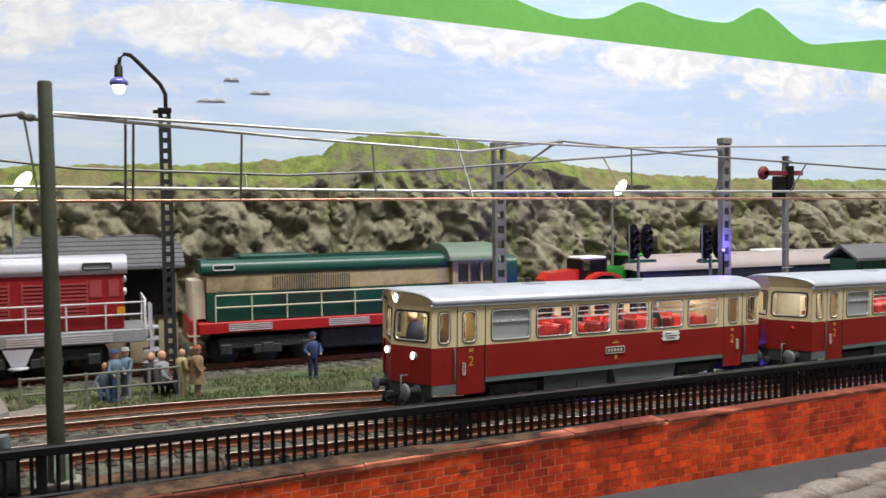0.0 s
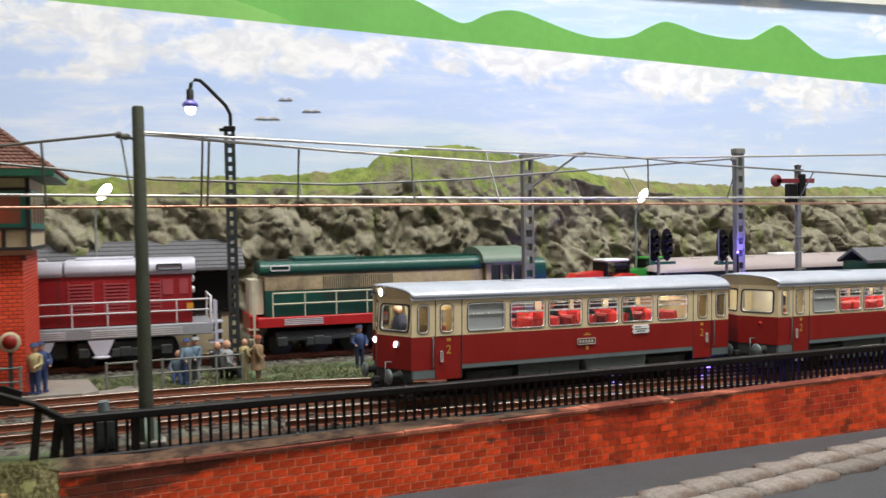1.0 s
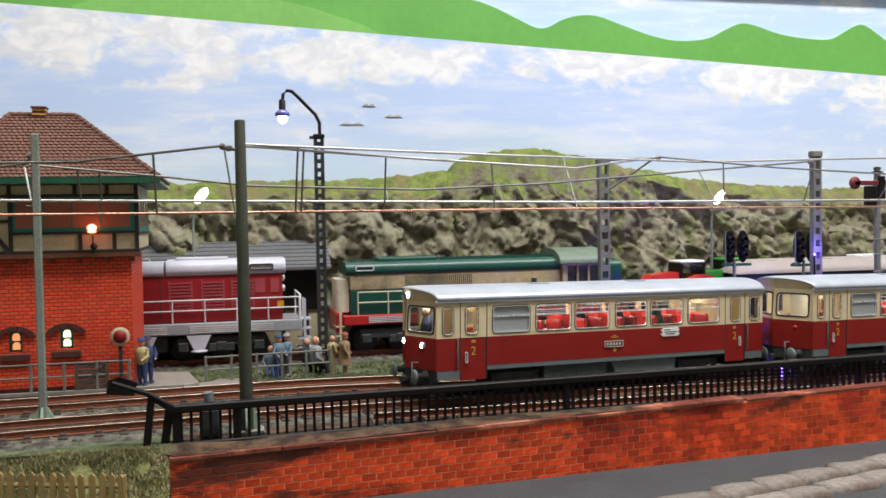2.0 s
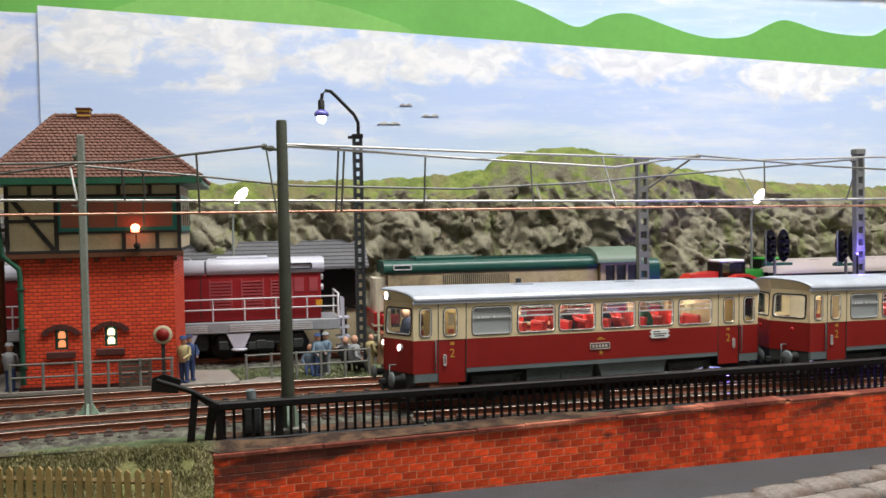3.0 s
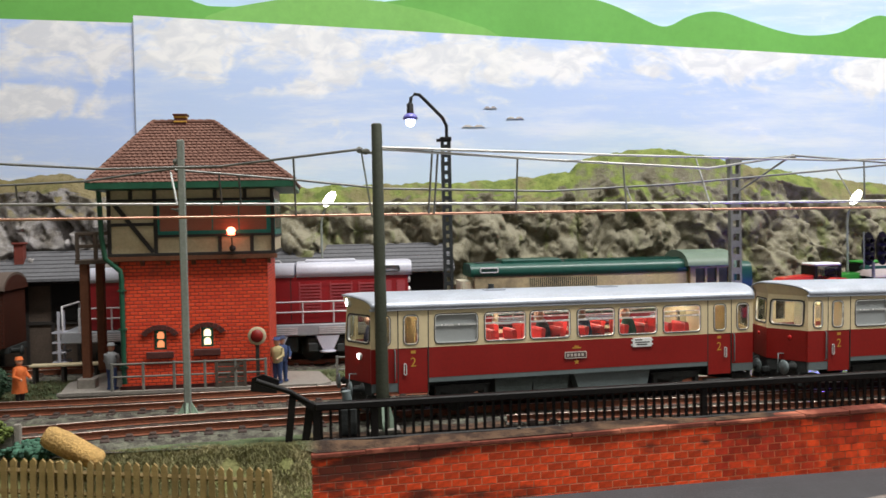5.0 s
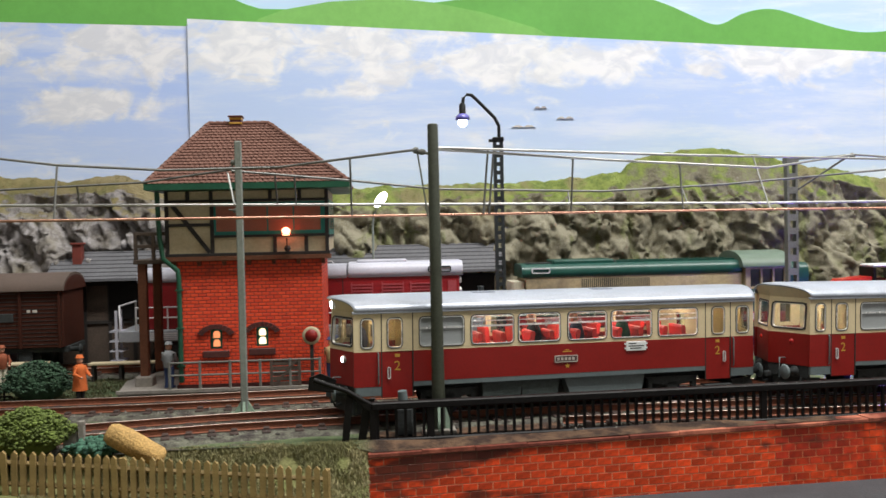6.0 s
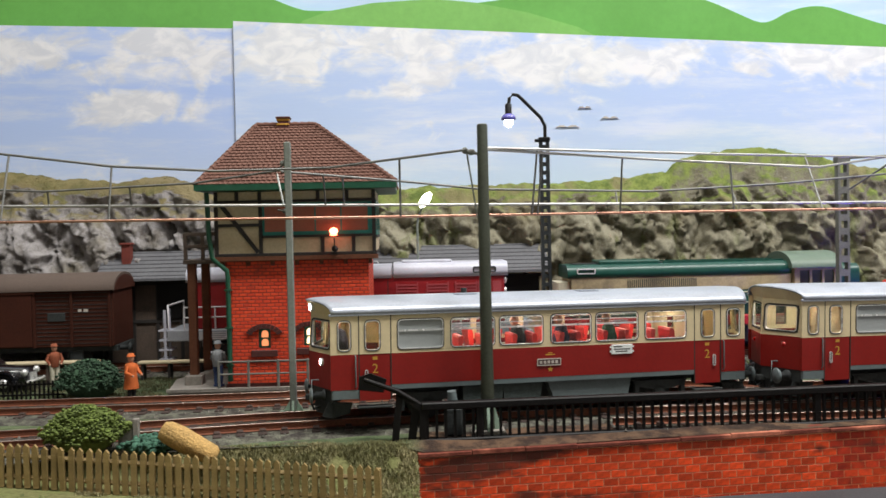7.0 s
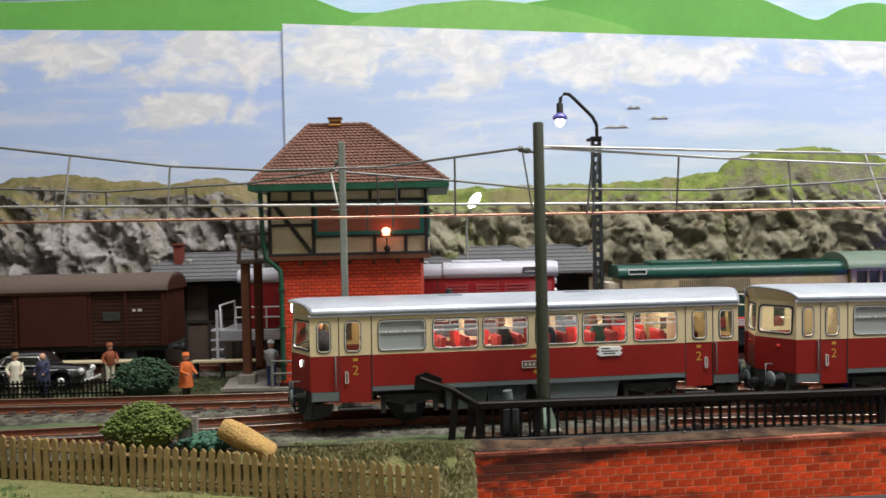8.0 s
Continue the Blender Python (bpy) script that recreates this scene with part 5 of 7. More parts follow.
def outdoor_stair():
    f = thing("stair_landing", at(-8.2, 38.6, 0.36), "dark brown steel posts carrying the tower's stair landing", "stair")
    for x, y in ((0.0, 0.0), (0.0, 2.6)):
        part("post", Shape().box(x - 0.17, x + 0.17, y - 0.17, y + 0.17, 0.3 if x == 0 else 0.0, 5.0 if x == 0 else 5.0, 0.03), RUST_POST, f, "brown steel post")
    part("footing", Shape().box(-0.35, 0.35, -0.35, 0.35, -0.05, 0.4, 0.05), CONCRETE, f, "concrete footing")
    part("landing", Shape().box(-0.3, 1.5, -0.3, 3.0, 4.95, 5.12, 0.02), PLANK, f, "dark plank landing")
    for z in (5.6, 6.1):
        part("handrail", Shape().box(-0.25, 1.3, -0.25, -0.15, z, z + 0.14, 0.02), PLANK, f, "dark handrail")
    for x in (-0.2, 0.5, 1.2):
        part("baluster", Shape().box(x - 0.07, x + 0.07, -0.26, -0.14, 5.1, 6.2), PLANK, f)


def stop_disc():
    d = thing("signal_disc", at(-1.35, 36.98, 0.38), "round red signal disc with white rim on a post", "signal disc")
    part("post", Shape().box(-0.07, 0.07, -0.05, 0.05, 0, 1.7), TIMBER, d)
    part("rim", Shape().lathe([(0.24, 0), (0.36, 0), (0.36, 0.08), (0.24, 0.08)], 0, -0.1, 2.0, 20, axis="y"), PLASTER, d, "white rim")
    part("disc", Shape().lathe([(0.0, 0.0), (0.25, 0.0), (0.25, 0.05), (0.0, 0.05)], 0, -0.125, 2.0, 20, axis="y"), RED, d, "red disc")
    c = thing("plank_crate", at(-2.4, 36.98, 0.38), "dark wooden plank crate standing against the tower", "crate")
    for k in range(5):
        part("plank", Shape().box(-0.6, 0.6, -0.03, 0.03, 0.05 + 0.2 * k, 0.22 + 0.2 * k, 0.01), PLANK, c)
    for x in (-0.55, 0.55):
        part("batten", Shape().box(x - 0.06, x + 0.06, -0.08, -0.03, 0, 1.08), PLANK, c)
    part("brace", Shape().prism([(-0.5, 0.08), (-0.36, 0.08), (0.5, 1.02), (0.36, 1.02)], -0.07, -0.035, "y"), PLANK, c)


platform()
signal_tower()
outdoor_stair()
stop_disc()
platform_rail("platform_railing", -6.9, 36.98, -1.05, 36.96, 0.36, 1.15, 6, "grey post railing along the platform edge")
platform_rail("yard_railing", 1.75, 38.9, 6.9, 39.3, 0.0, 1.2, 6, "grey post railing beside the track")


# ---- masts, lamps, signals ----
def tapered_pole():
    p = thing("line_pole", at(3.13, 29.85, -0.13), "tall olive green round line pole on a concrete foot", "pole")
    part("shaft", Shape().lathe([(0.22, 0.2), (0.2, 3), (0.17, 9.95), (0.14, 10.0), (0.0, 10.0)], 0, 0, 0, 14), POST_GREEN, p, "olive green shaft")
    for ax in "xy":
        part("gusset", Shape().prism([(-0.5, 0.0), (0.5, 0.0), (0.2, 0.95), (-0.2, 0.95)], -0.05, 0.05, ax), BASE_GREEN, p, "pale green gusset")
    part("foot", Shape().box(-0.55, 0.55, -0.5, 0.5, -0.4, 0.16, 0.05), CONCRETE, p, "concrete foot")
    part("insulator", Shape().tube([(-0.12, 0.1, 9.05), (-0.62, 0.3, 9.2)], 0.05).ball(-0.35, 0.18, 9.12, 0.14, 0.1, 0.1).ball(-0.55, 0.26, 9.18, 0.11), POST_CONC, p, "small grey insulator")
    part("stay", Shape().tube([(-0.5, 0.25, 9.15), (-0.28, 0.15, 7.6), (-0.2, 0.05, 7.0)], 0.03), POST_GREY, p, "thin stay wire")


def platform_mast():
    p = thing("wire_mast", at(-3.55, 33.45, 0), "slim grey-green overhead wire mast between two tracks", "mast", "overhead wire masts")
    part("shaft", Shape().box(-0.12, 0.12, -0.12, 0.12, 0.1, 9.75, 0.03), POST_GREY, p, "grey-green square shaft")
    for ax in "xy":
        part("gusset", Shape().prism([(-0.42, 0.02), (0.42, 0.02), (0.13, 0.5), (-0.13, 0.5)], -0.04, 0.04, ax), BASE_GREEN, p, "pale green gusset")
    part("foot_plate", Shape().box(-0.55, 0.55, -0.45, 0.45, -0.03, 0.06, 0.02), BASE_GREEN, p, "pale green foot plate")
    part("arm", Shape().tube([(-0.1, 0, 9.0), (-0.55, 0.8, 8.75)], 0.035).ball(-0.18, 0.05, 9.0, 0.11), POST_CONC, p, "short insulated arm")
    part("strut", Shape().tube([(-0.5, 0.8, 8.7), (-0.2, 0.2, 7.5)], 0.035), WHITE, p, "pale strut")
    part("registration_arm", Shape().tube([(0.05, 0, 7.25), (-0.5, 0.9, 7.35)], 0.03).ball(-0.2, 0.4, 7.3, 0.09), POST_CONC, p, "lower arm")


def girder_mast(x, y, top, m, label, width=0.5):
    p = thing("girder_mast", at(x, y, 0), label, "mast", "girder masts")
    w = width / 2
    for sx in (-1, 1):
        part("flange", Shape().box(*(sorted((sx * w, sx * (w - 0.1)))), -0.18, 0.18, 0, top - 0.25), m, p, "steel flange")
    for k in range(int((top - 0.6) / 0.62)):
        z = 0.3 + 0.62 * k
        part("batten", Shape().box(-w + 0.08, w - 0.08, -0.17, -0.12, z, z + 0.3), m, p)
        part("batten", Shape().box(-w + 0.08, w - 0.08, 0.12, 0.17, z, z + 0.3), m, p)
    part("head", Shape().box(-w - 0.06, w + 0.06, -0.22, 0.22, top - 0.3, top, 0.04), m, p, "mast head")
    part("foot", Shape().box(-w - 0.15, w + 0.15, -0.35, 0.35, -0.1, 0.12, 0.03), CONCRETE, p, "concrete foot")
    return p


def arms():
    m2 = girder_mast(20.3, 41.2, 9.4, POST_CONC, "weathered grey girder mast with a wire arm")
    part("arm", Shape().tube([(0.2, -0.1, 9.3), (2.2, -1.6, 9.35)], 0.045).tube([(0.25, -0.1, 7.9), (1.9, -1.4, 9.25)], 0.05), POST_CONC, m2, "slanting wire arm")
    part("insulator", Shape().ball(1.85, -1.35, 9.28, 0.18, 0.12, 0.12).ball(2.1, -1.55, 9.3, 0.14), POST_CONC, m2, "grey insulator")
    m3 = girder_mast(31.85, 41.2, 9.75, POST_CONC, "grey girder mast lit by a blue diode", 0.46)
    part("insulator", Shape().tube([(-0.2, 0, 9.2), (-0.75, -0.5, 9.15)], 0.06).ball(-0.5, -0.3, 9.18, 0.16, 0.12, 0.12), POST_CONC, m3, "dark insulator")


def arc_lamp():
    p = thing("street_lamp", at(6.72, 40.4, -0.08), "dark lattice street lamp with a glowing bluish bulb", "street lamp")
    for sx in (-1, 1):
        part("upright", Shape().box(*(sorted((sx * 0.21, sx * 0.08))), -0.14, 0.14, 0, 10.4), LAMP_STEEL, p, "dark lattice upright")
    for k in range(27):
        part("rung", Shape().box(-0.13, 0.13, -0.1, 0.1, 0.25 + 0.375 * k, 0.42 + 0.375 * k), LAMP_STEEL, p)
    part("cap", Shape().box(-0.24, 0.24, -0.2, 0.2, 10.3, 10.5, 0.03).box(-0.4, -0.15, -0.08, 0.08, 10.3, 10.42), BLACK, p, "dark cap")
    pts = [(0.05, 0, 10.4), (0.05, 0, 11.0), (-0.12, 0, 11.35), (-0.9, 0, 12.15), (-1.12, 0, 12.35), (-1.32, 0, 12.38), (-1.48, 0, 12.22), (-1.52, 0, 11.9)]
    part("swan_neck", Shape().tube(pts, 0.075, 8), BLACK, p, "bent swan neck")
    head = part("lamp_head", Shape().lathe([(0.08, 0.35), (0.14, 0.3), (0.15, -0.1), (0.18, -0.15)], -1.53, 0, 11.65, 12), BLACK, p, "dark lamp socket")
    part("collar", Shape().lathe([(0.17, 0.12), (0.3, 0.02), (0.33, -0.12), (0.22, -0.16)], -1.53, 0, 11.42, 14), LAMP_BLUE_GLASS, head, "bluish glass collar")
    part("bulb", Shape().ball(-1.53, 0, 11.18, 0.2, 0.2, 0.22), LAMP_WHITE, head, "glowing cool white bulb")


def yard_lamp(x, y, top):
    p = thing("yard_lamp", at(x, y, 0), "thin grey yard lamp with a glowing oval head", "yard lamp", "yard lamps")
    part("post", Shape().tube([(0, 0, 0), (0, 0, top - 1.3), (0.05, -0.05, top - 0.8), (0.3, -0.12, top - 0.35)], 0.065), POST_GREY, p, "thin grey post")
    h = Shape()
    h.ball(0, 0, 0, 0.22, 0.18, 0.46)
    part("lamp_glass", h, LAMP_WARM, p, "glowing oval lamp glass", at=at(0.42, -0.15, top - 0.02, 0, 0, 38))


def colour_signal(x, y, top, label):
    p = thing("light_signal", at(x, y, 0), label, "railway signal", "light signals")
    part("post", Shape().tube([(0, 0, 0), (0, 0, top - 1.4)], 0.08), POST_CONC, p, "thin grey post")
    for dx, dy in ((-0.25, 0), (0.75, 0.4)):
        s = Shape().prism([(dx + 0.34 * math.cos(a), top - 0.75 + 0.85 * math.sin(a)) for a in [math.tau * k / 16 for k in range(16)]], dy - 0.03, dy + 0.05, "y")
        sh = part("shield", s, BLACK, p, "dark oval signal shield")
        for k in range(3):
            part("hood", Shape().lathe([(0.15, 0), (0.16, -0.28), (0.12, -0.28), (0.11, 0)], dx, dy - 0.03, top - 1.2 + 0.42 * k, 10, axis="y"), BLACK, sh, "lamp hood")
    part("bracket", Shape().box(-0.5, 1.0, -0.02, 0.4, top - 1.75, top - 1.62).box(-0.55, -0.35, -0.2, 0.2, top - 1.75, top - 1.55), GREEN_TRIM, p, "green bracket")
    part("ladder", Shape().tube([(-0.55, -0.1, top - 1.7), (-0.55, -0.1, top + 0.1)], 0.035), POST_GREY, p, "thin ladder rail")


ARM_RED = material("dull_red_enamel", (0.16, 0.015, 0.02), 0.5, vary=0.2)


def semaphore():
    p = thing("semaphore_signal", at(36.1, 42.0, -0.4), "dark semaphore signal mast with a red arm", "railway signal")
    part("mast", Shape().box(-0.13, 0.13, -0.13, 0.13, 0, 9.15, 0.03), POST_CONC, p, "dark mast")
    part("finial", Shape().lathe([(0.26, 0), (0.3, 0.08), (0.14, 0.12), (0.2, 0.3), (0.0, 0.36)], 0, 0, 9.05, 10), BLACK, p, "dark finial")
    arm = part("arm", Shape().box(-1.5, 0.9, -0.22, -0.16, 8.42, 8.66, 0.02), ARM_RED, p, "red semaphore arm")
    part("arm_disc", Shape().lathe([(0.0, 0), (0.33, 0), (0.33, 0.06), (0.0, 0.06)], -1.5, -0.22, 8.55, 16, axis="y"), ARM_RED, arm, "round end of the arm")
    part("lamp_box", Shape().box(-0.75, -0.2, -0.3, 0.15, 7.35, 8.4, 0.06).box(-0.1, 0.35, -0.25, 0.2, 7.7, 8.9, 0.05), BLACK, p, "dark lamp box")
    for z in (3.9, 4.8, 5.6):
        part("step_iron", Shape().tube([(-0.35, -0.12, z), (0.35, -0.12, z)], 0.03), POST_GREY, p)


tapered_pole()
platform_mast()
arms()
arc_lamp()
yard_lamp(28.95, 46.4, 7.6)
yard_lamp(1.2, 46.4, 8.0)
colour_signal(28.3, 43.0, 5.7, "dark light signal with two oval shields")
colour_signal(32.1, 42.6, 5.6, "dark light signal behind the girder mast")
semaphore()
led = thing("blue_diode_lamp", at(31.45, 40.75, -1.3), "small glowing blue diode beside the mast", "diode lamp")
part("stem", Shape().tube([(0, 0, -0.05), (0, 0, 5.75)], 0.05), BLACK, led)
part("bulb", Shape().ball(0, 0, 5.85, 0.05), BLUE_LED, led, "glowing blue diode")
for lx, ly, lz, e in ((31.5, 40.5, 4.8, 0.012), (22.9, 38.0, 0.05, 0.05), (27.6, 37.7, 0.0, 0.04)):
    light = bpy.data.lights.new("diode_light", "POINT")
    light.energy, light.color, light.shadow_soft_size = e, (0.16, 0.10, 1.0), 0.002
    lo = new("diode_light", light)
    lo.matrix_world = at(lx, ly, lz)
led2 = thing("blue_diode_lamp", at(23.0, 37.9, -0.3), "small glowing blue diode between the tracks", "diode lamp")
part("bulb", Shape().ball(0, 0, 0.2, 0.16), BLUE_LED, led2, "glowing blue diode")


# ---- overhead wires ----
def wire_span(name, pts, r, m, label, drops=(), lower=None):
    w = thing(name, at(0, 0, 0), label, "overhead wire")
    out = []
    for (a, b) in zip(pts, pts[1:]):
        A, B = Vector(a), Vector(b)
        for k in range(6):
            out.append(A.lerp(B, k / 6)[:])
    out.append(pts[-1])
    part("wire", Shape().tube(out, r, 6), m, w, "drawn wire")
    for x in drops:
        def on(line):
            return tuple(np.interp(x, [p[0] for p in line], [p[i] for p in line]) for i in (1, 2))
        (y0, z0), (y1, z1) = on(pts), on(lower)
        part("dropper", Shape().tube([(x, y0, z0), (x, y1, z1)], 0.035), DULL_WIRE, w, "thin grey dropper")


CON_A = [(-40, 28.8, 7.1), (-14, 30, 7.05), (0.3, 31.5, 6.98), (15.8, 33.7, 6.95), (38, 36.5, 6.8), (70, 40, 6.8)]
CON_B = [(-40, 34.9, 7.85), (-16.5, 35, 7.75), (0.4, 35.5, 7.48), (17.5, 37.5, 7.27), (41, 40, 7.17), (70, 42, 7.1)]
MES_A = [(-40, 31.0, 10.6), (-14.6, 31, 9.56), (-9, 31, 8.82), (-5.6, 31, 8.60), (-1.9, 31, 8.64), (2.62, 29.75, 9.05)]
MES_A2 = [(3.28, 29.85, 9.05), (10, 33, 8.82), (16.2, 34.4, 8.55), (21.95, 38.7, 9.3)]
MES_A3 = [(21.95, 38.7, 9.3), (27.5, 38, 8.75), (40, 38.5, 8.1), (60, 40, 8.6)]
MES_B = [(-40, 34.5, 9.4), (-16.5, 35, 8.43), (-12.7, 35, 8.23), (-7.2, 35, 8.43), (-3.9, 34.2, 8.8)]
MES_B2 = [(-3.9, 34.2, 8.75), (0.4, 35.5, 8.39), (3.7, 36, 8.03), (10.5, 37, 7.86), (16, 38.2, 8.1), (31.2, 40.9, 9.2)]
MES_C = [(3.28, 29.85, 9.1), (12, 33.6, 9.05), (24, 38.5, 9.05), (45, 42, 9.6)]
wire_span("copper_contact_wire", CON_A, 0.05, COPPER, "copper coloured contact wire over the near track", (), None)
wire_span("bright_contact_wire", CON_B, 0.06, WIRE, "bright contact wire over the platform track")
wire_span("carrier_wire", MES_A, 0.045, DULL_WIRE, "sagging grey carrier wire", (-12.3, -9.0, 0.45), CON_A)
wire_span("bright_carrier_wire", MES_A2, 0.05, WIRE, "bright sagging carrier wire", (5.2, 8.2, 12.5), CON_A)
wire_span("far_carrier_wire", MES_A3, 0.045, DULL_WIRE, "sagging grey carrier wire", (25.0, 29.5, 34.0), CON_B)
wire_span("low_carrier_wire", MES_B, 0.045, DULL_WIRE, "sagging grey carrier wire", (-14.5, -12.6, -9.6), CON_B)
wire_span("tower_carrier_wire", MES_B2, 0.05, DULL_WIRE, "sagging grey carrier wire in front of the tower", (-2.4, -1.7, 9.0, 14.0, 24.5), CON_B)
wire_span("bright_feeder_wire", MES_C, 0.05, WIRE, "bright stretched feeder wire", (5.0, 16.0), CON_A)


# ---- parked locomotives and wagons ----
LOCO_RED = material("dark_crimson_paint", (0.27, 0.008, 0.012), 0.45, vary=0.12, bump=0.04)
LOUVRE_RED = material("pale_red_louvre", (0.36, 0.06, 0.07), 0.45, vary=0.2)
LOCO_SILVER = material("pale_lilac_grey_paint", (0.52, 0.52, 0.60), 0.35, vary=0.08, bump=0.04)
LOCO_GREY = material("grey_frame_paint", (0.30, 0.31, 0.34), 0.45, vary=0.12)
LOCO_GREEN = material("bottle_green_paint", (0.005, 0.062, 0.045), 0.35, vary=0.2, bump=0.04, coat=0.12)
LOCO_CREAM = material("soot_stained_cream_paint", (0.48, 0.38, 0.22), 0.5, vary=0.2, grain=1.4, other=(0.07, 0.055, 0.04), spread=(0.47, 0.66))
STRIPE_RED = material("bright_red_frame_paint", (0.42, 0.012, 0.014), 0.4, vary=0.1)
RAILING_WHITE = material("pale_handrail_paint", (0.62, 0.60, 0.62), 0.4)
RAILING_CREAM = material("cream_handrail_paint", (0.52, 0.50, 0.36), 0.4)
WAGON_BROWN = material("dark_brown_wagon_paint", (0.048, 0.013, 0.007), 0.7, vary=0.2, grain=3, gloss=0.2)
WAGON_ROOF = material("dusty_brown_roof", (0.095, 0.066, 0.052), 0.8, vary=0.15, grain=2)
COACH_ROOF = material("pinkish_grey_roof", (0.34, 0.285, 0.275), 0.5, vary=0.12, grain=2)
COACH_BLUE = material("dark_blue_coach_paint", (0.02, 0.025, 0.05), 0.4)
DARK_RED_BRICK = material("dull_red_chimney", (0.16, 0.03, 0.02), 0.7)
SLATE = material("grey_shed_roof", (0.125, 0.125, 0.135), 0.85, vary=0.2, grain=3, fine=30, gloss=0.3)
TRACTOR_RED = material("tractor_red_paint", (0.62, 0.035, 0.02), 0.3, coat=0.4)
TRACTOR_GREEN = material("tractor_green_paint", (0.03, 0.26, 0.03), 0.3, coat=0.4)
CAR_BLACK = material("glossy_black_car_paint", (0.012, 0.012, 0.014), 0.16, vary=0.1, coat=1.0)
DARK_GLASS = material("dark_window_glass", (0.03, 0.035, 0.035), 0.1, coat=0.6)
PALE_GLASS = material("pale_car_window", (0.22, 0.24, 0.25), 0.15, coat=0.8)
AMBER = material("amber_lamp", (0.6, 0.30, 0.03), 0.3)


def bogie(x, parent, m=UNDER, axles=3, w=1.45):
    b = part("bogie_frame", Shape().box(x - 2.0, x + 2.0, -w, -w + 0.25, 0.62, 1.1, 0.06), m, parent, "dark bogie frame")
    part("bogie_frame", Shape().box(x - 2.0, x + 2.0, w - 0.25, w, 0.62, 1.1, 0.06), m, parent, "dark bogie frame")
    part("spring_plank", Shape().box(x - 0.6, x + 0.6, -w - 0.08, -w, 0.4, 0.8, 0.05), m, b, "dark spring plank")
    for k in range(axles):
        c = x + (k - (axles - 1) / 2) * (3.4 / max(axles - 1, 1))
        part("axle_box", Shape().box(c - 0.24, c + 0.24, -w - 0.12, -w, 0.42, 0.86, 0.05), m, b, "axle box")
        for sg in (-1, 1):
            part("wheel", Shape().lathe([(0.0, 0), (0.58, 0), (0.58, 0.05), (0.5, 0.06), (0.5, 0.15), (0.25, 0.1), (0.0, 0.16)], c, sg * 0.8 - 0.08, 0.5, 20, axis="y"), m, b, "steel wheel")


def handrails(parent, x0, x1, y, z0, h, n, m):
    for k in range(n):
        x = x0 + (x1 - x0) * k / (n - 1)
        part("stanchion", Shape().tube([(x, y, z0), (x, y, z0 + h)], 0.04, 5), m, parent, "thin handrail post")
    for z in (z0 + h, z0 + h * 0.55):
        part("handrail", Shape().tube([(x0, y, z), (x1, y, z)], 0.04, 5), m, parent, "thin handrail")


def hood_profile(w, z0, z1, r):
    pts = [(-w, z0)]
    for k in range(7):
        a = radians(180 - 90 * k / 6)
        pts.append((-w + r + r * math.cos(a), z1 - r + r * math.sin(a)))
    for k in range(7):
        a = radians(90 - 90 * k / 6)
        pts.append((w - r + r * math.cos(a), z1 - r + r * math.sin(a)))
    return pts + [(w, z0)]


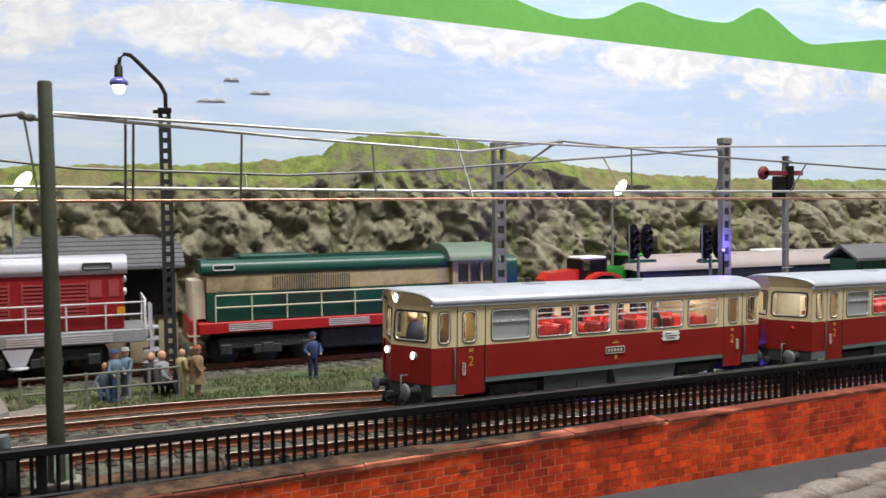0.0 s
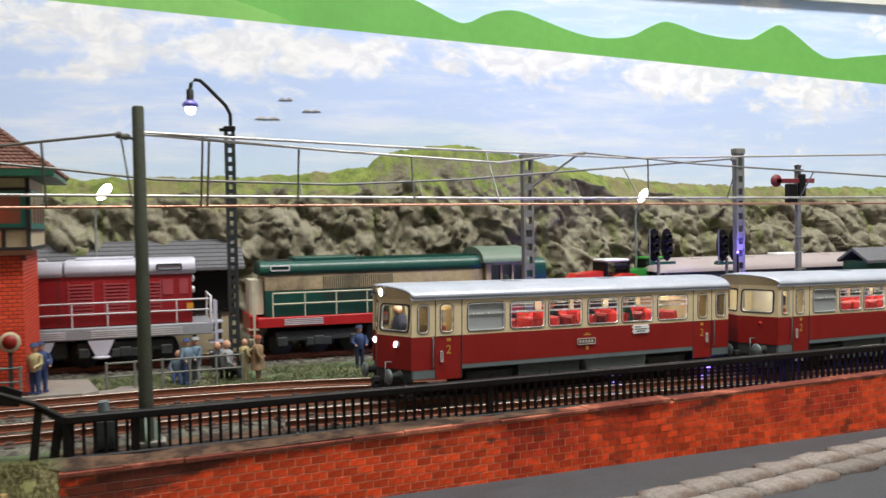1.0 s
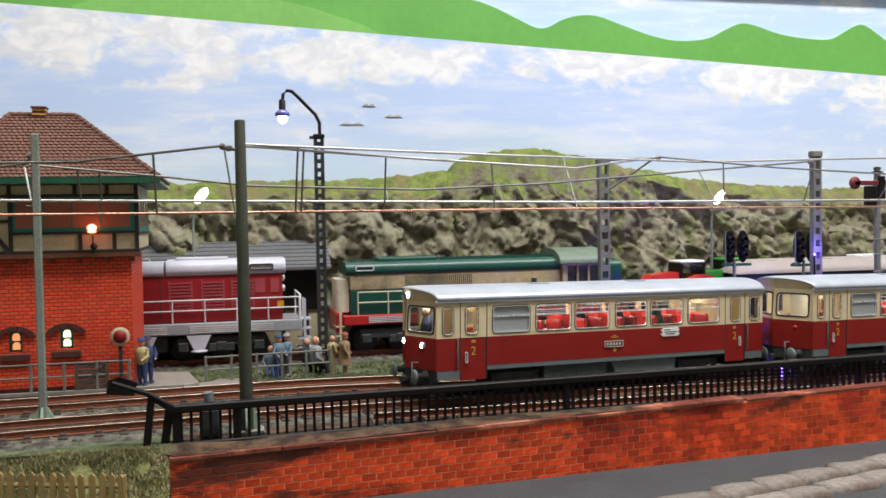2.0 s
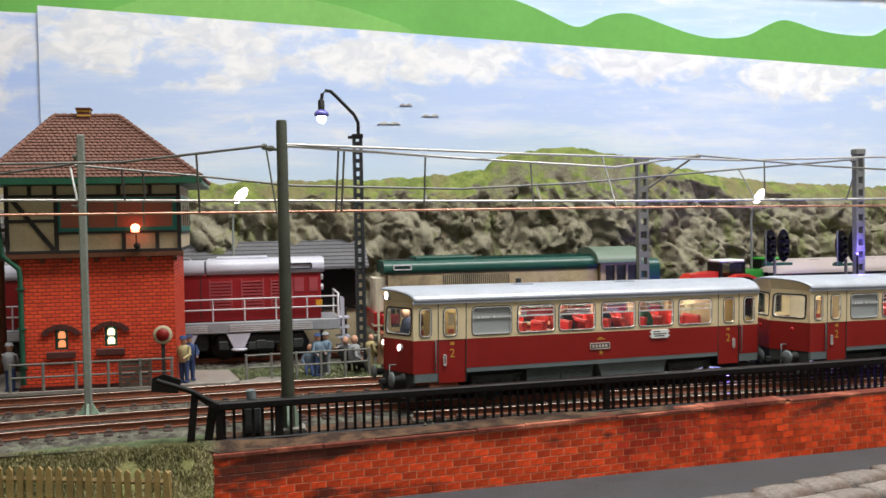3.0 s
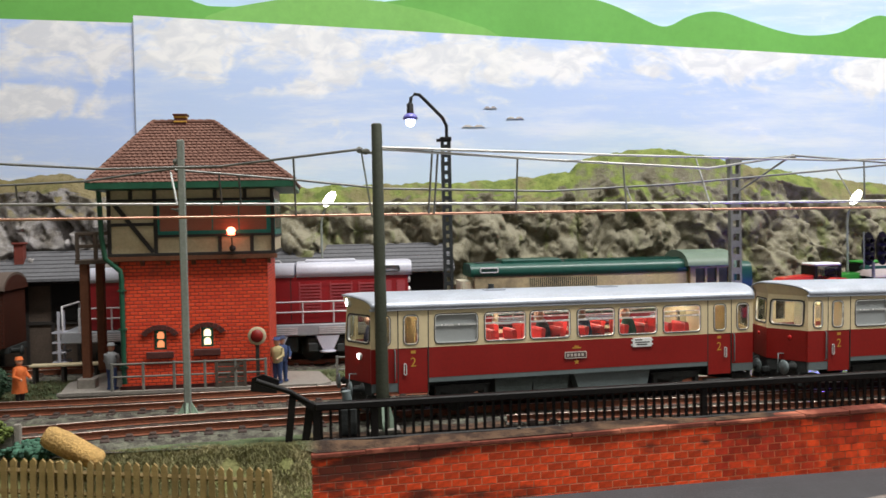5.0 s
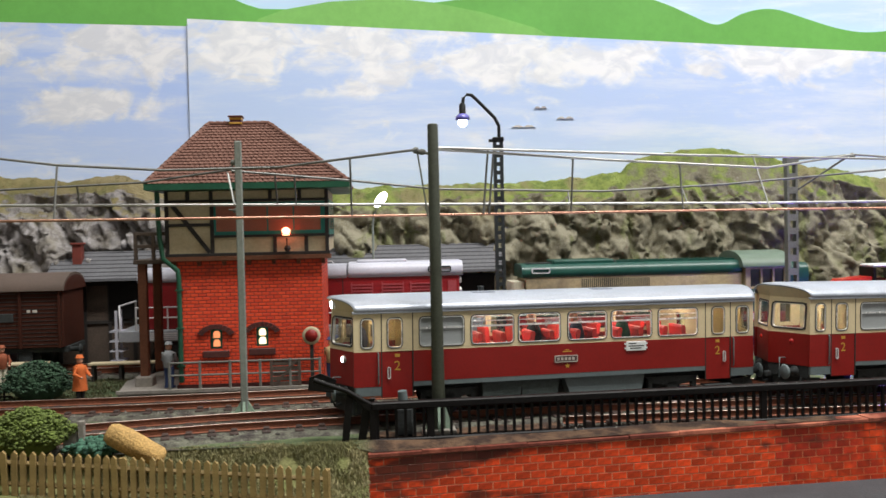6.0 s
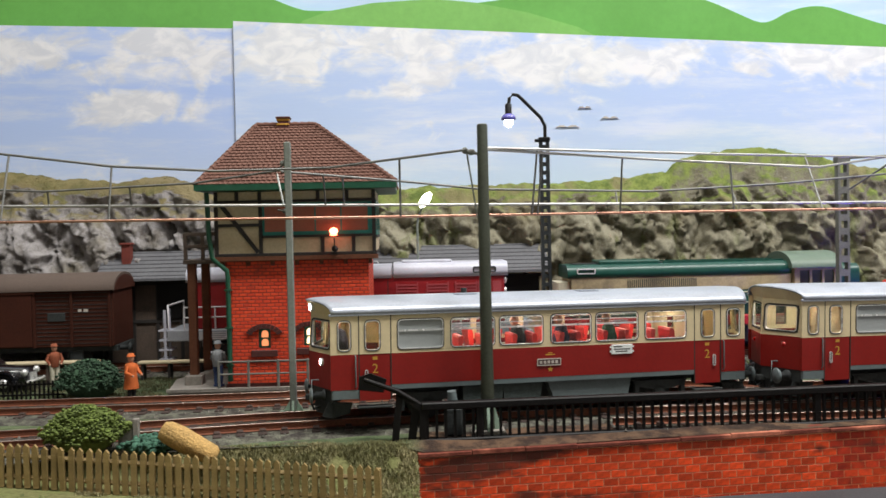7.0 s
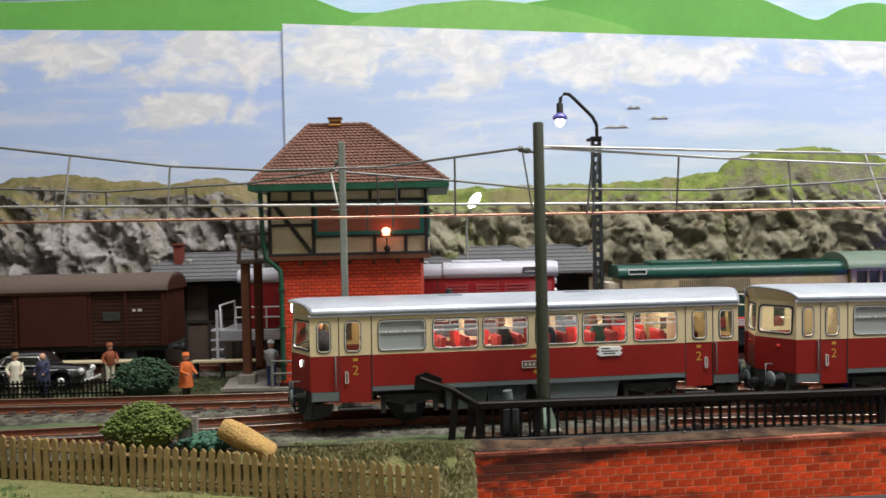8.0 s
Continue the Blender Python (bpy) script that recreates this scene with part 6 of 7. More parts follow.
def red_loco():
    c = thing("red_locomotive", at(-2.2, 45.35, 0.32), "dark red diesel locomotive with silver roof and white handrails", "locomotive")
    part("frame", Shape().box(-8.4, 8.3, -1.62, 1.62, 1.22, 1.75, 0.04), LOCO_GREY, c, "grey frame")
    for a, b in ((-7.2, -4.2), (0.0, 2.2), (3.2, 7.0)):
        for k in range(4):
            part("frame_slat", Shape().box(a, b, -1.66, -1.6, 1.3 + 0.09 * k, 1.35 + 0.09 * k), RAILING_WHITE, c, "pale louvre slat on the frame")
    part("hood", Shape().box(-7.4, 7.45, -1.3, 1.3, 1.75, 3.98, 0.05), LOCO_RED, c, "dark red hood")
    s = Shape()
    for x in (2.3, 3.75, 5.1):
        s.holed(x, x + 1.05, 2.35, 3.7, [(x + 0.06, x + 0.99, 2.42 + 0.15 * k, 2.5 + 0.15 * k) for k in range(9)], -1.34, -1.3, lambda u, w, d: (u, d, w))
    part("hood_grille", s, LOUVRE_RED, c, "louvred hood panels")
    for x in (-4.4, -1.2, 1.9):
        part("panel_seam", Shape().box(x, x + 0.04, -1.31, -1.29, 1.9, 3.95), UNDER, c)
    part("roof", Shape().prism(hood_profile(1.36, 3.94, 4.55, 0.42), -7.55, 2.1, "x", True), LOCO_SILVER, c, "silver rounded roof")
    part("roof", Shape().prism(hood_profile(1.36, 3.94, 4.62, 0.42), 2.2, 7.62, "x", True), LOCO_SILVER, c, "silver rounded roof")
    part("roof_hatch", Shape().box(2.6, 5.0, -0.8, 0.8, 4.6, 4.72, 0.03), LOCO_SILVER, c, "raised roof hatch")
    part("roof_rail", Shape().tube([(-5.5, -0.7, 4.6), (-5.4, -0.7, 4.72), (1.4, -0.7, 4.72), (1.5, -0.7, 4.6)], 0.035), RAILING_WHITE, c, "thin roof rail")
    s = Shape()
    ring(s, 1.1, 0.3, 0.08, 0.06, -1.42, -1.34, lambda u, w, d: (6.5 + u, d, 4.25 + w))
    part("number_box", s, DARK_GLASS, c, "dark number box")
    for a, b in ((6.2, 6.65), (6.9, 7.3)):
        part("hood_window", Shape().box(a, b, -1.33, -1.3, 3.05, 3.7), LOUVRE_RED, c, "pale red louvred hood window")
    for z in (3.2, 3.7):
        part("end_lamp", Shape().lathe([(0.14, 0), (0.17, 0.1), (0.1, 0.14), (0, 0.15)], 7.45, -0.9, z, 10, axis="x"), CHROME, c, "round end lamp")
    part("marker", Shape().box(7.2, 7.5, -1.36, -1.28, 2.35, 2.62), AMBER, c, "amber marker")
    handrails(c, -7.6, 8.2, -1.58, 1.75, 1.05, 12, RAILING_WHITE)
    part("end_rail", Shape().tube([(8.25, -1.5, 1.75), (8.25, -1.5, 2.9), (8.25, 1.5, 2.9), (8.25, 1.5, 1.75)], 0.05), RAILING_WHITE, c, "end handrail")
    part("end_rail", Shape().tube([(-8.35, -1.5, 1.75), (-8.35, -1.5, 2.9), (-8.35, 1.5, 2.9), (-8.35, 1.5, 1.75)], 0.05), RAILING_WHITE, c, "end handrail")
    for x in (8.45, -8.5):
        s = Shape()
        for sy in (-1.55, -0.75):
            s.box(x - 0.06, x + 0.06, sy - 0.04, sy + 0.04, 0.3, 2.7)
        for z in (0.35, 0.8, 1.25, 1.7):
            s.box(x - 0.3, x + 0.3, -1.6, -0.7, z, z + 0.07)
        part("steps", s, LOCO_SILVER, c, "pale ladder steps")
    for x in (1.2, 3.6):
        part("bracket", Shape().prism([(x - 0.55, 1.2), (x + 0.55, 1.2), (x + 0.25, 0.55), (x - 0.25, 0.55)], -1.62, -1.55, "y").lathe([(0.35, 0), (0.4, 0.05), (0.3, 0.1), (0, 0.12)], x, -1.55, 0.42, 14), LOCO_SILVER, c, "pale sand box bracket")
    for x in (-4.8, 4.6):
        bogie(x, c)
    part("tank", Shape().box(-2.3, 2.2, -1.35, 1.35, 0.4, 1.2, 0.1), UNDER, c, "dark fuel tank")


def green_loco():
    c = thing("green_locomotive", at(15.1, 45.5, 0.32), "green and cream diesel locomotive with soot stains", "locomotive")
    part("frame", Shape().box(-7.0, 7.3, -1.62, 1.62, 1.32, 1.78, 0.03), STRIPE_RED, c, "bright red frame")
    for a, b in ((-5.8, -4.0), (-1.6, 0.2), (2.0, 5.0)):
        for k in range(4):
            part("frame_slat", Shape().box(a, b, -1.66, -1.6, 1.42 + 0.08 * k, 1.46 + 0.08 * k), RAILING_WHITE, c, "pale louvre slat on the frame")
    part("hood_lower", Shape().box(-6.6, 4.1, -1.28, 1.28, 1.78, 2.98, 0.03), LOCO_GREEN, c, "green lower hood")
    part("hood_band", Shape().box(-6.62, 4.1, -1.29, 1.29, 2.98, 3.72, 0.02), LOCO_CREAM, c, "cream band with soot stains")
    part("hood_top", Shape().prism(hood_profile(1.32, 3.7, 4.32, 0.4), -6.8, 4.1, "x", True), LOCO_GREEN, c, "green rounded hood top")
    part("roof_box", Shape().box(-5.2, -2.2, -0.9, 0.9, 4.25, 4.5, 0.06), LOCO_GREEN, c, "green raised roof box")
    part("roof_rib", Shape().box(-2.0, 3.9, -0.75, -0.6, 4.3, 4.4).box(-2.0, 3.9, 0.6, 0.75, 4.3, 4.4), LOCO_GREEN, c, "roof rib")
    s = Shape()
    for k in range(34):
        s.box(-3.9 + 0.1 * k, -3.86 + 0.1 * k, -1.31, -1.28, 2.4, 3.6)
    part("grille", s, UNDER, c, "dark upright grille slats")
    s = Shape()
    ring(s, 0.9, 0.26, 0.08, 0.05, -1.4, -1.3, lambda u, w, d: (-5.9 + u, d, 4.02 + w))
    part("number_box", s, RAILING_WHITE, c, "pale number box frame")
    cab = part("cab", Shape().holed(4.15, 6.3, 1.78, 4.1, [(4.4, 4.9, 3.0, 3.85), (5.0, 5.5, 3.0, 3.85), (5.6, 6.1, 3.0, 3.85)], -1.55, -1.45, lambda u, w, d: (u, d, w)).box(4.15, 6.3, 1.45, 1.55, 1.78, 4.1).box(4.15, 4.25, -1.45, 1.45, 1.78, 4.1).box(6.2, 6.3, -1.45, 1.45, 1.78, 4.1), LOCO_CREAM, c, "cream cab with side windows")
    part("cab_glass", Shape().box(4.3, 6.2, -1.44, -1.42, 2.9, 3.95), DARK_GLASS, cab, "dark cab windows")
    part("cab_lower", Shape().box(4.13, 6.32, -1.57, -1.55, 1.78, 2.9), LOCO_GREEN, cab, "green cab side")
    arch = [(-1.75, 3.95)] + [(1.75 * math.cos(radians(180 - 180 * k / 14)), 4.0 + 0.75 * math.sin(radians(180 - 180 * k / 14))) for k in range(15)] + [(1.75, 3.95)]
    part("cab_roof", Shape().prism(arch, 3.95, 6.4, "x", True), GREEN_ROOF, cab, "faded green arched cab roof")
    part("short_hood", Shape().prism(hood_profile(1.2, 1.78, 4.1, 0.4), 6.35, 7.5, "x", True), LOCO_GREEN, c, "green short hood")
    part("soot_strip", Shape().box(-6.4, 4.0, -0.5, 0.5, 4.33, 4.36), UNDER, c, "sooty strip along the hood top")
    handrails(c, -6.3, 4.0, -1.58, 1.78, 1.1, 8, RAILING_CREAM)
    s = Shape()
    for sy in (-1.55, -0.8):
        s.box(-7.2, -7.1, sy - 0.04, sy + 0.04, 0.3, 3.0)
    for z in (0.35, 0.8, 1.25):
        s.box(-7.4, -6.95, -1.6, -0.75, z, z + 0.06)
    part("steps", s, RAILING_CREAM, c, "cream ladder steps")
    part("end_cabinet", Shape().prism([(-7.15, -0.95), (-6.64, -0.95), (-6.64, 0.95), (-7.15, 0.95), (-7.25, 0.8), (-7.25, -0.8)], 1.9, 3.5, "z"), BEIGE_IN, c, "pale cream end cabinet")
    part("end_panel", Shape().box(-7.35, -7.0, -1.5, 1.5, 1.0, 1.9, 0.03), STRIPE_RED, c, "red end beam")
    for x in (-4.2, 4.4):
        bogie(x, c)
    part("tank", Shape().box(-1.9, 2.0, -1.3, 1.3, 0.4, 1.3, 0.1), UNDER, c, "dark fuel tank")


GREEN_ROOF = material("faded_green_roof_paint", (0.125, 0.175, 0.13), 0.45, vary=0.15)


def goods_wagon():
    c = thing("goods_wagon", at(-18.35, 45.3, 0.32), "dark brown covered goods wagon with a rounded roof", "goods wagon")
    part("body", Shape().box(-5.4, 5.3, -1.55, 1.55, 1.1, 3.75, 0.03), WAGON_BROWN, c, "brown plank body")
    for k in range(14):
        z = 1.25 + 0.18 * k
        part("plank_seam", Shape().box(-5.35, 5.25, -1.57, -1.548, z, z + 0.02), UNDER, c)
    part("sliding_door", Shape().box(-1.6, 1.6, -1.66, -1.56, 1.15, 3.6, 0.02), WAGON_BROWN, c, "brown sliding door")
    part("door_rail", Shape().box(-3.2, 1.8, -1.7, -1.6, 3.6, 3.72), WAGON_BROWN, c, "door rail")
    for x in (-5.3, -3.6, -1.75, 1.7, 3.4, 5.15):
        part("rib", Shape().box(x - 0.06, x + 0.06, -1.64, -1.55, 1.1, 3.72), WAGON_BROWN, c, "brown upright rib")
    arch = [(-1.72, 3.7)] + [(1.72 * math.cos(radians(180 - 180 * k / 16)), 3.72 + 0.78 * math.sin(radians(180 - 180 * k / 16))) for k in range(17)] + [(1.72, 3.7)]
    part("roof", Shape().prism(arch, -5.5, 5.4, "x", True), WAGON_ROOF, c, "dusty brown rounded roof")
    arch2 = [(1.6 * math.cos(radians(180 - 180 * k / 14)), 3.7 + 0.68 * math.sin(radians(180 - 180 * k / 14))) for k in range(15)]
    part("end_wall", Shape().prism(arch2, 5.3, 5.42, "x"), WAGON_BROWN, c, "brown end wall")
    part("lettering", Shape().box(3.7, 3.85, -1.565, -1.55, 2.72, 2.85).box(3.95, 4.15, -1.565, -1.55, 2.72, 2.85).box(-4.6, -3.9, -1.565, -1.55, 2.9, 3.0).box(-4.6, -4.0, -1.565, -1.55, 2.7, 2.78), BAR_GREY, c, "pale bars of lettering")
    part("hatch", Shape().box(2.3, 3.1, -1.6, -1.55, 2.3, 2.7, 0.02), UNDER, c, "dark hatch")
    part("frame", Shape().box(-5.4, 5.4, -1.3, 1.3, 0.85, 1.1), UNDER, c, "dark frame")
    for x in (-3.6, 3.5):
        for sg in (-1, 1):
            part("wheel", Shape().lathe([(0.0, 0), (0.55, 0), (0.55, 0.05), (0.48, 0.06), (0.48, 0.15), (0.0, 0.16)], x, sg * 0.8 - 0.08, 0.48, 20, axis="y"), UNDER, c, "dark wheel")
        part("axle_guard", Shape().box(x - 0.3, x + 0.3, -1.4, -1.2, 0.3, 0.9, 0.03), UNDER, c)
    for z, x in ((0.95, 5.4), (1.3, 5.45)):
        part("buffer", Shape().lathe([(0.12, 0), (0.12, 0.4), (0.24, 0.42), (0.2, 0.5), (0, 0.52)], x, -0.9, 0.95, 12, axis="x"), UNDER, c, "dark buffer")
        break


def coach():
    c = thing("dark_coach", at(40.0, 45.9, 0.32), "dark blue coach with a pinkish grey roof", "railway coach")
    part("body", Shape().box(-10.6, 16, -1.6, 1.6, 0.9, 3.15, 0.04), COACH_BLUE, c, "dark blue body")
    s = Shape()
    n = 17
    prof = [(1.66 * math.cos(math.pi * k / 16), math.sin(math.pi * k / 16)) for k in range(n)]
    xs, rise = [-10.85, -10.7, -10.2, -9.2, 15.5, 16.1], [0.05, 0.4, 0.62, 0.72, 0.72, 0.3]
    vs = [(x, y * (0.9 if i == 0 else 1), 3.1 + z * r) for i, (x, r) in enumerate(zip(xs, rise)) for y, z in prof]
    s.add(vs, [(i * n + j, i * n + j + 1, (i + 1) * n + j + 1, (i + 1) * n + j) for i in range(5) for j in range(n - 1)], True)
    roof = part("roof", s, COACH_ROOF, c, "pinkish grey arched roof")
    for x in (-8.0, -4.6, 0.5, 4.0, 8.0):
        part("roof_vent", Shape().box(x - 0.3, x + 0.3, -0.75, -0.35, 3.67, 3.79, 0.03), COACH_ROOF, roof, "low roof ventilator")
    part("roof_panel", Shape().box(-2.6, -0.8, -0.5, 0.4, 3.75, 3.91, 0.04), WHITE, roof, "white roof panel")
    for k in range(12):
        part("window", Shape().box(-9.6 + 2.1 * k, -8.3 + 2.1 * k, -1.62, -1.59, 1.8, 2.55), DARK_GLASS, c, "dark coach window")
    for x in (-7, 12):
        bogie(x, c, UNDER, 2, 1.4)


def gabled_shed(x0, x1, label, chimney=False, wall=None):
    f = thing("goods_shed", at((x0 + x1) / 2, 47.6, 0), label, "shed", "grey roofed sheds")
    h = (x1 - x0) / 2
    part("wall", Shape().box(-h + 0.3, h - 0.3, 0.0, 1.8, -0.1, 4.2), wall or PLASTER, f, "plain shed wall")
    for k in range(int(h * 2 / 1.2)):
        x = -h + 0.5 + 1.2 * k
        part("stud", Shape().box(x - 0.08, x + 0.08, -0.06, 0.0, -0.1, 4.2), TIMBER, f, "dark timber stud")
    for z in (0.0, 2.1, 4.0):
        part("beam", Shape().box(-h + 0.3, h - 0.3, -0.07, 0.0, z, z + 0.16), TIMBER, f, "dark timber beam")
    # no opening here: a black sheet paints the gateway's inner shade
    part("gate", Shape().box(h - 2.4, h - 0.5, -0.12, -0.07, 2.3, 4.1), BLACK, f, "black panel standing for the shade inside an open gate")
    s = Shape().add([(-h, -0.75, 4.25), (h, -0.75, 4.25), (h, 1.2, 5.55), (-h, 1.2, 5.55), (-h, -0.75, 4.38), (h, -0.75, 4.38), (h, 1.2, 5.68), (-h, 1.2, 5.68)],
                    [(0, 1, 2, 3), (4, 7, 6, 5), (0, 4, 5, 1), (1, 5, 6, 2), (2, 6, 7, 3), (3, 7, 4, 0)])
    roof = part("roof", s, SLATE, f, "grey sheet roof")
    for k in range(7):
        u = (k + 0.5) / 7
        part("roof_batten", Shape().box(-h, h, -0.75 + 1.95 * u, -0.71 + 1.95 * u, 4.38 + 1.3 * u, 4.43 + 1.3 * u), SLATE, roof)
    if chimney:
        ch = part("chimney", Shape().box(-1.6, -1.15, 0.3, 0.8, 4.6, 6.1, 0.02), DARK_RED_BRICK, f, "red chimney")
        part("chimney_cap", Shape().box(-1.67, -1.08, 0.23, 0.87, 6.06, 6.16, 0.02), DARK_RED_BRICK, ch)


def tractor(x, y, m, rz, label):
    t = thing("farm_tractor", at(x, y, 0.78, rz), label, "tractor", "farm tractors")
    part("bonnet", Shape().prism([(-1.9, 1.7), (-1.9, 2.4), (-1.6, 2.72), (0.0, 2.85), (0.0, 1.5)], -0.55, 0.55, "y"), m, t, "shaped bonnet")
    part("chassis", Shape().box(-1.9, 1.6, -0.45, 0.45, 0.9, 1.7, 0.08), UNDER, t, "dark chassis")
    cab = part("cab_frame", Shape().box(-0.1, 0.05, -0.7, 0.7, 1.6, 3.3).box(1.2, 1.35, -0.7, 0.7, 1.6, 3.3).box(-0.1, 1.35, -0.72, -0.62, 1.6, 2.0), BLACK, t, "dark cab frame")
    part("cab_roof", Shape().box(-0.1, 1.35, -0.68, 0.68, 3.3, 3.45, 0.06), WHITE if m is TRACTOR_RED else m, cab, "cab roof")
    part("cab_glass", Shape().box(0.05, 1.2, -0.68, -0.64, 2.0, 3.3), SMOKED, cab, "cab glass")
    for sg in (-1, 1):
        for cx, r, nm in ((1.0, 1.3, "rear_wheel"), (-1.55, 0.75, "front_wheel")):
            y0 = sg * 0.95 - 0.25
            w = part(nm, Shape().lathe([(r * 0.5, 0.0), (r * 0.95, 0.0), (r, 0.08), (r, 0.42), (r * 0.95, 0.5), (r * 0.5, 0.5)], cx, y0, r - 0.05, 20, axis="y"), BLACK, t, "black tyre")
            part("rim", Shape().lathe([(0.0, 0.1), (r * 0.5, 0.02), (r * 0.52, 0.48), (0.0, 0.4)], cx, y0, r - 0.05, 14, axis="y"), m, w, "painted wheel rim")
        pts = [(1.0 + 1.42 * math.cos(radians(a)), 1.3 + 1.42 * math.sin(radians(a))) for a in range(20, 161, 20)]
        part("mudguard", Shape().prism(pts + [(p[0] * 0.97 + 0.03, p[1] - 0.14) for p in pts[::-1]], sg * 0.95 - 0.3, sg * 0.95 + 0.3, "y"), m, t, "curved mudguard")


def small_hut():
    f = thing("green_hut", at(41.6, 42.6, 0), "small dark green hut with a pitched roof", "hut")
    part("wall", Shape().box(-1.3, 1.5, -0.9, 0.9, -0.05, 3.8), GREEN_TRIM, f, "dark green plank wall")
    part("roof", Shape().prism([(-1.15, 3.7), (0, 4.35), (1.15, 3.7), (1.15, 3.85), (0, 4.5), (-1.15, 3.85)], -1.5, 1.7, "x"), SLATE, f, "dark pitched roof")
    for x in (-0.9, -0.2, 0.5, 1.1):
        part("plank_strip", Shape().box(x, x + 0.06, -0.94, -0.9, 0, 3.7), GREEN_TRIM, f)
    part("window", Shape().box(0.2, 0.9, -0.93, -0.9, 2.3, 3.2), DARK_GLASS, f, "dark window")


def old_car(x, y, rz, label):
    c = thing("vintage_car", at(x, y, 0, rz), label, "car")

    def loft(rows):
        """Cross sections of (x, half width low, half width high, low, high), with rounded shoulders."""
        s, k = Shape(), []
        for u, wl, wh, z0, z1 in rows:
            h = z1 - z0
            k.append([(u, -wl, z0), (u, -wl * 1.02, z0 + h * 0.5), (u, -(wl + wh) / 2, z0 + h * 0.82), (u, -wh * 0.8, z1), (u, 0, z1 + 0.02), (u, wh * 0.8, z1), (u, (wl + wh) / 2, z0 + h * 0.82), (u, wl * 1.02, z0 + h * 0.5), (u, wl, z0)])
        n = 9
        s.add([p for r in k for p in r], [(i * n + j, i * n + (j + 1) % n, (i + 1) * n + (j + 1) % n, (i + 1) * n + j) for i in range(len(k) - 1) for j in range(n)], True)
        s.add(k[0], [tuple(range(n))]).add(k[-1], [tuple(range(n))])
        return s

    s = loft([(-2.42, 0.45, 0.35, 0.4, 0.8), (-2.3, 0.55, 0.42, 0.35, 0.95), (-1.2, 0.66, 0.55, 0.33, 1.04), (-0.8, 0.8, 0.7, 0.33, 1.06), (1.2, 0.8, 0.7, 0.33, 1.05), (2.0, 0.74, 0.55, 0.35, 0.9), (2.42, 0.6, 0.4, 0.42, 0.66)])
    body = part("body", s, CAR_BLACK, c, "glossy black body with a long bonnet")
    part("cabin", loft([(-0.95, 0.68, 0.66, 1.0, 1.08), (-0.62, 0.68, 0.55, 1.0, 1.5), (-0.3, 0.7, 0.56, 1.0, 1.6), (0.7, 0.7, 0.56, 1.0, 1.6), (1.2, 0.66, 0.5, 1.0, 1.45), (1.75, 0.6, 0.45, 0.95, 1.0)]), CAR_BLACK, body, "rounded black cabin roof")
    for sg in (-1, 1):
        s = Shape()
        for a, b in ((-0.58, 0.1), (0.2, 1.0)):
            s.prism([(a, 1.12), (a + 0.12, 1.42), (b - 0.04, 1.42), (b, 1.12)], *(sorted((sg * 0.66, sg * 0.71))), "y")
        part("side_window", s, DARK_GLASS, body, "dark reflecting side windows")
        s = Shape()
        s.tube([(-0.72, sg * 0.71, 1.08), (-0.52, sg * 0.68, 1.46), (0.9, sg * 0.68, 1.47), (1.2, sg * 0.71, 1.08), (-0.72, sg * 0.71, 1.08)], 0.028, 5)
        s.tube([(-2.2, sg * 0.6, 0.88), (-1.0, sg * 0.72, 0.9), (1.8, sg * 0.78, 0.86)], 0.022, 5)
        part("chrome_trim", s, CHROME, body, "bright window frame and side strip")
        part("headlight", Shape().ball(-2.32, sg * 0.55, 0.82, 0.15), CHROME, body, "round chrome headlight")
        for cx in (-1.55, 1.4):
            pts = [(cx + 0.56 * math.cos(radians(q)), 0.42 + 0.52 * math.sin(radians(q))) for q in range(0, 181, 20)]
            part("wing", Shape().prism(pts + [(p[0] * 0.9 + cx * 0.1, p[1] - 0.1) for p in pts[::-1]], *(sorted((sg * 0.5, sg * 0.92))), "y", True), CAR_BLACK, body, "curved black wing")
            w = part("wheel", Shape().lathe([(0.2, 0), (0.4, 0.0), (0.42, 0.04), (0.42, 0.18), (0.2, 0.2)], cx, sg * 0.75 - 0.1, 0.40, 18, axis="y"), BLACK, c, "black tyre")
            part("hubcap", Shape().lathe([(0, -0.03), (0.2, 0.0), (0.2, 0.2), (0, 0.22)], cx, sg * 0.75 - 0.1, 0.40, 12, axis="y"), CHROME, w, "bright hubcap")
    s = Shape()
    for k in range(5):
        s.box(-2.47, -2.41, -0.3 + 0.13 * k, -0.24 + 0.13 * k, 0.45, 0.78)
    part("radiator_grille", s, CHROME, body, "chrome radiator bars")
    for x1 in (-2.62, 2.55):
        part("bumper", Shape().tube([(x1 * 0.96, -0.85, 0.45), (x1, -0.4, 0.45), (x1, 0.4, 0.45), (x1 * 0.96, 0.85, 0.45)], 0.06), CHROME, body, "chrome bumper")


red_loco()
green_loco()
goods_wagon()
coach()
gabled_shed(-7.0, 7.9, "half-timbered goods shed with a grey sheet roof")
# dark wall colour puts in the shade between the wagon and the tower
gabled_shed(-14.9, -9.6, "low shed with a grey roof and red chimney", True, PLANK)
s = Shape().prism([(-1.0, -0.1), (9.5, -0.1), (9.5, 0.9), (0.5, 1.0), (-0.6, 0.5)], 43.4, 47.6, "y")
tagged(part("earth_bank", s, GROUND, at=at(23.6, 0, 0)), "low grassy earth bank in front of the cliff", "bank", kind="structure")
tractor(26.15, 45.2, TRACTOR_RED, 0, "bright red farm tractor with dark cab")
tractor(29.3, 46.2, TRACTOR_GREEN, 8, "green farm tractor beside the red one")
small_hut()
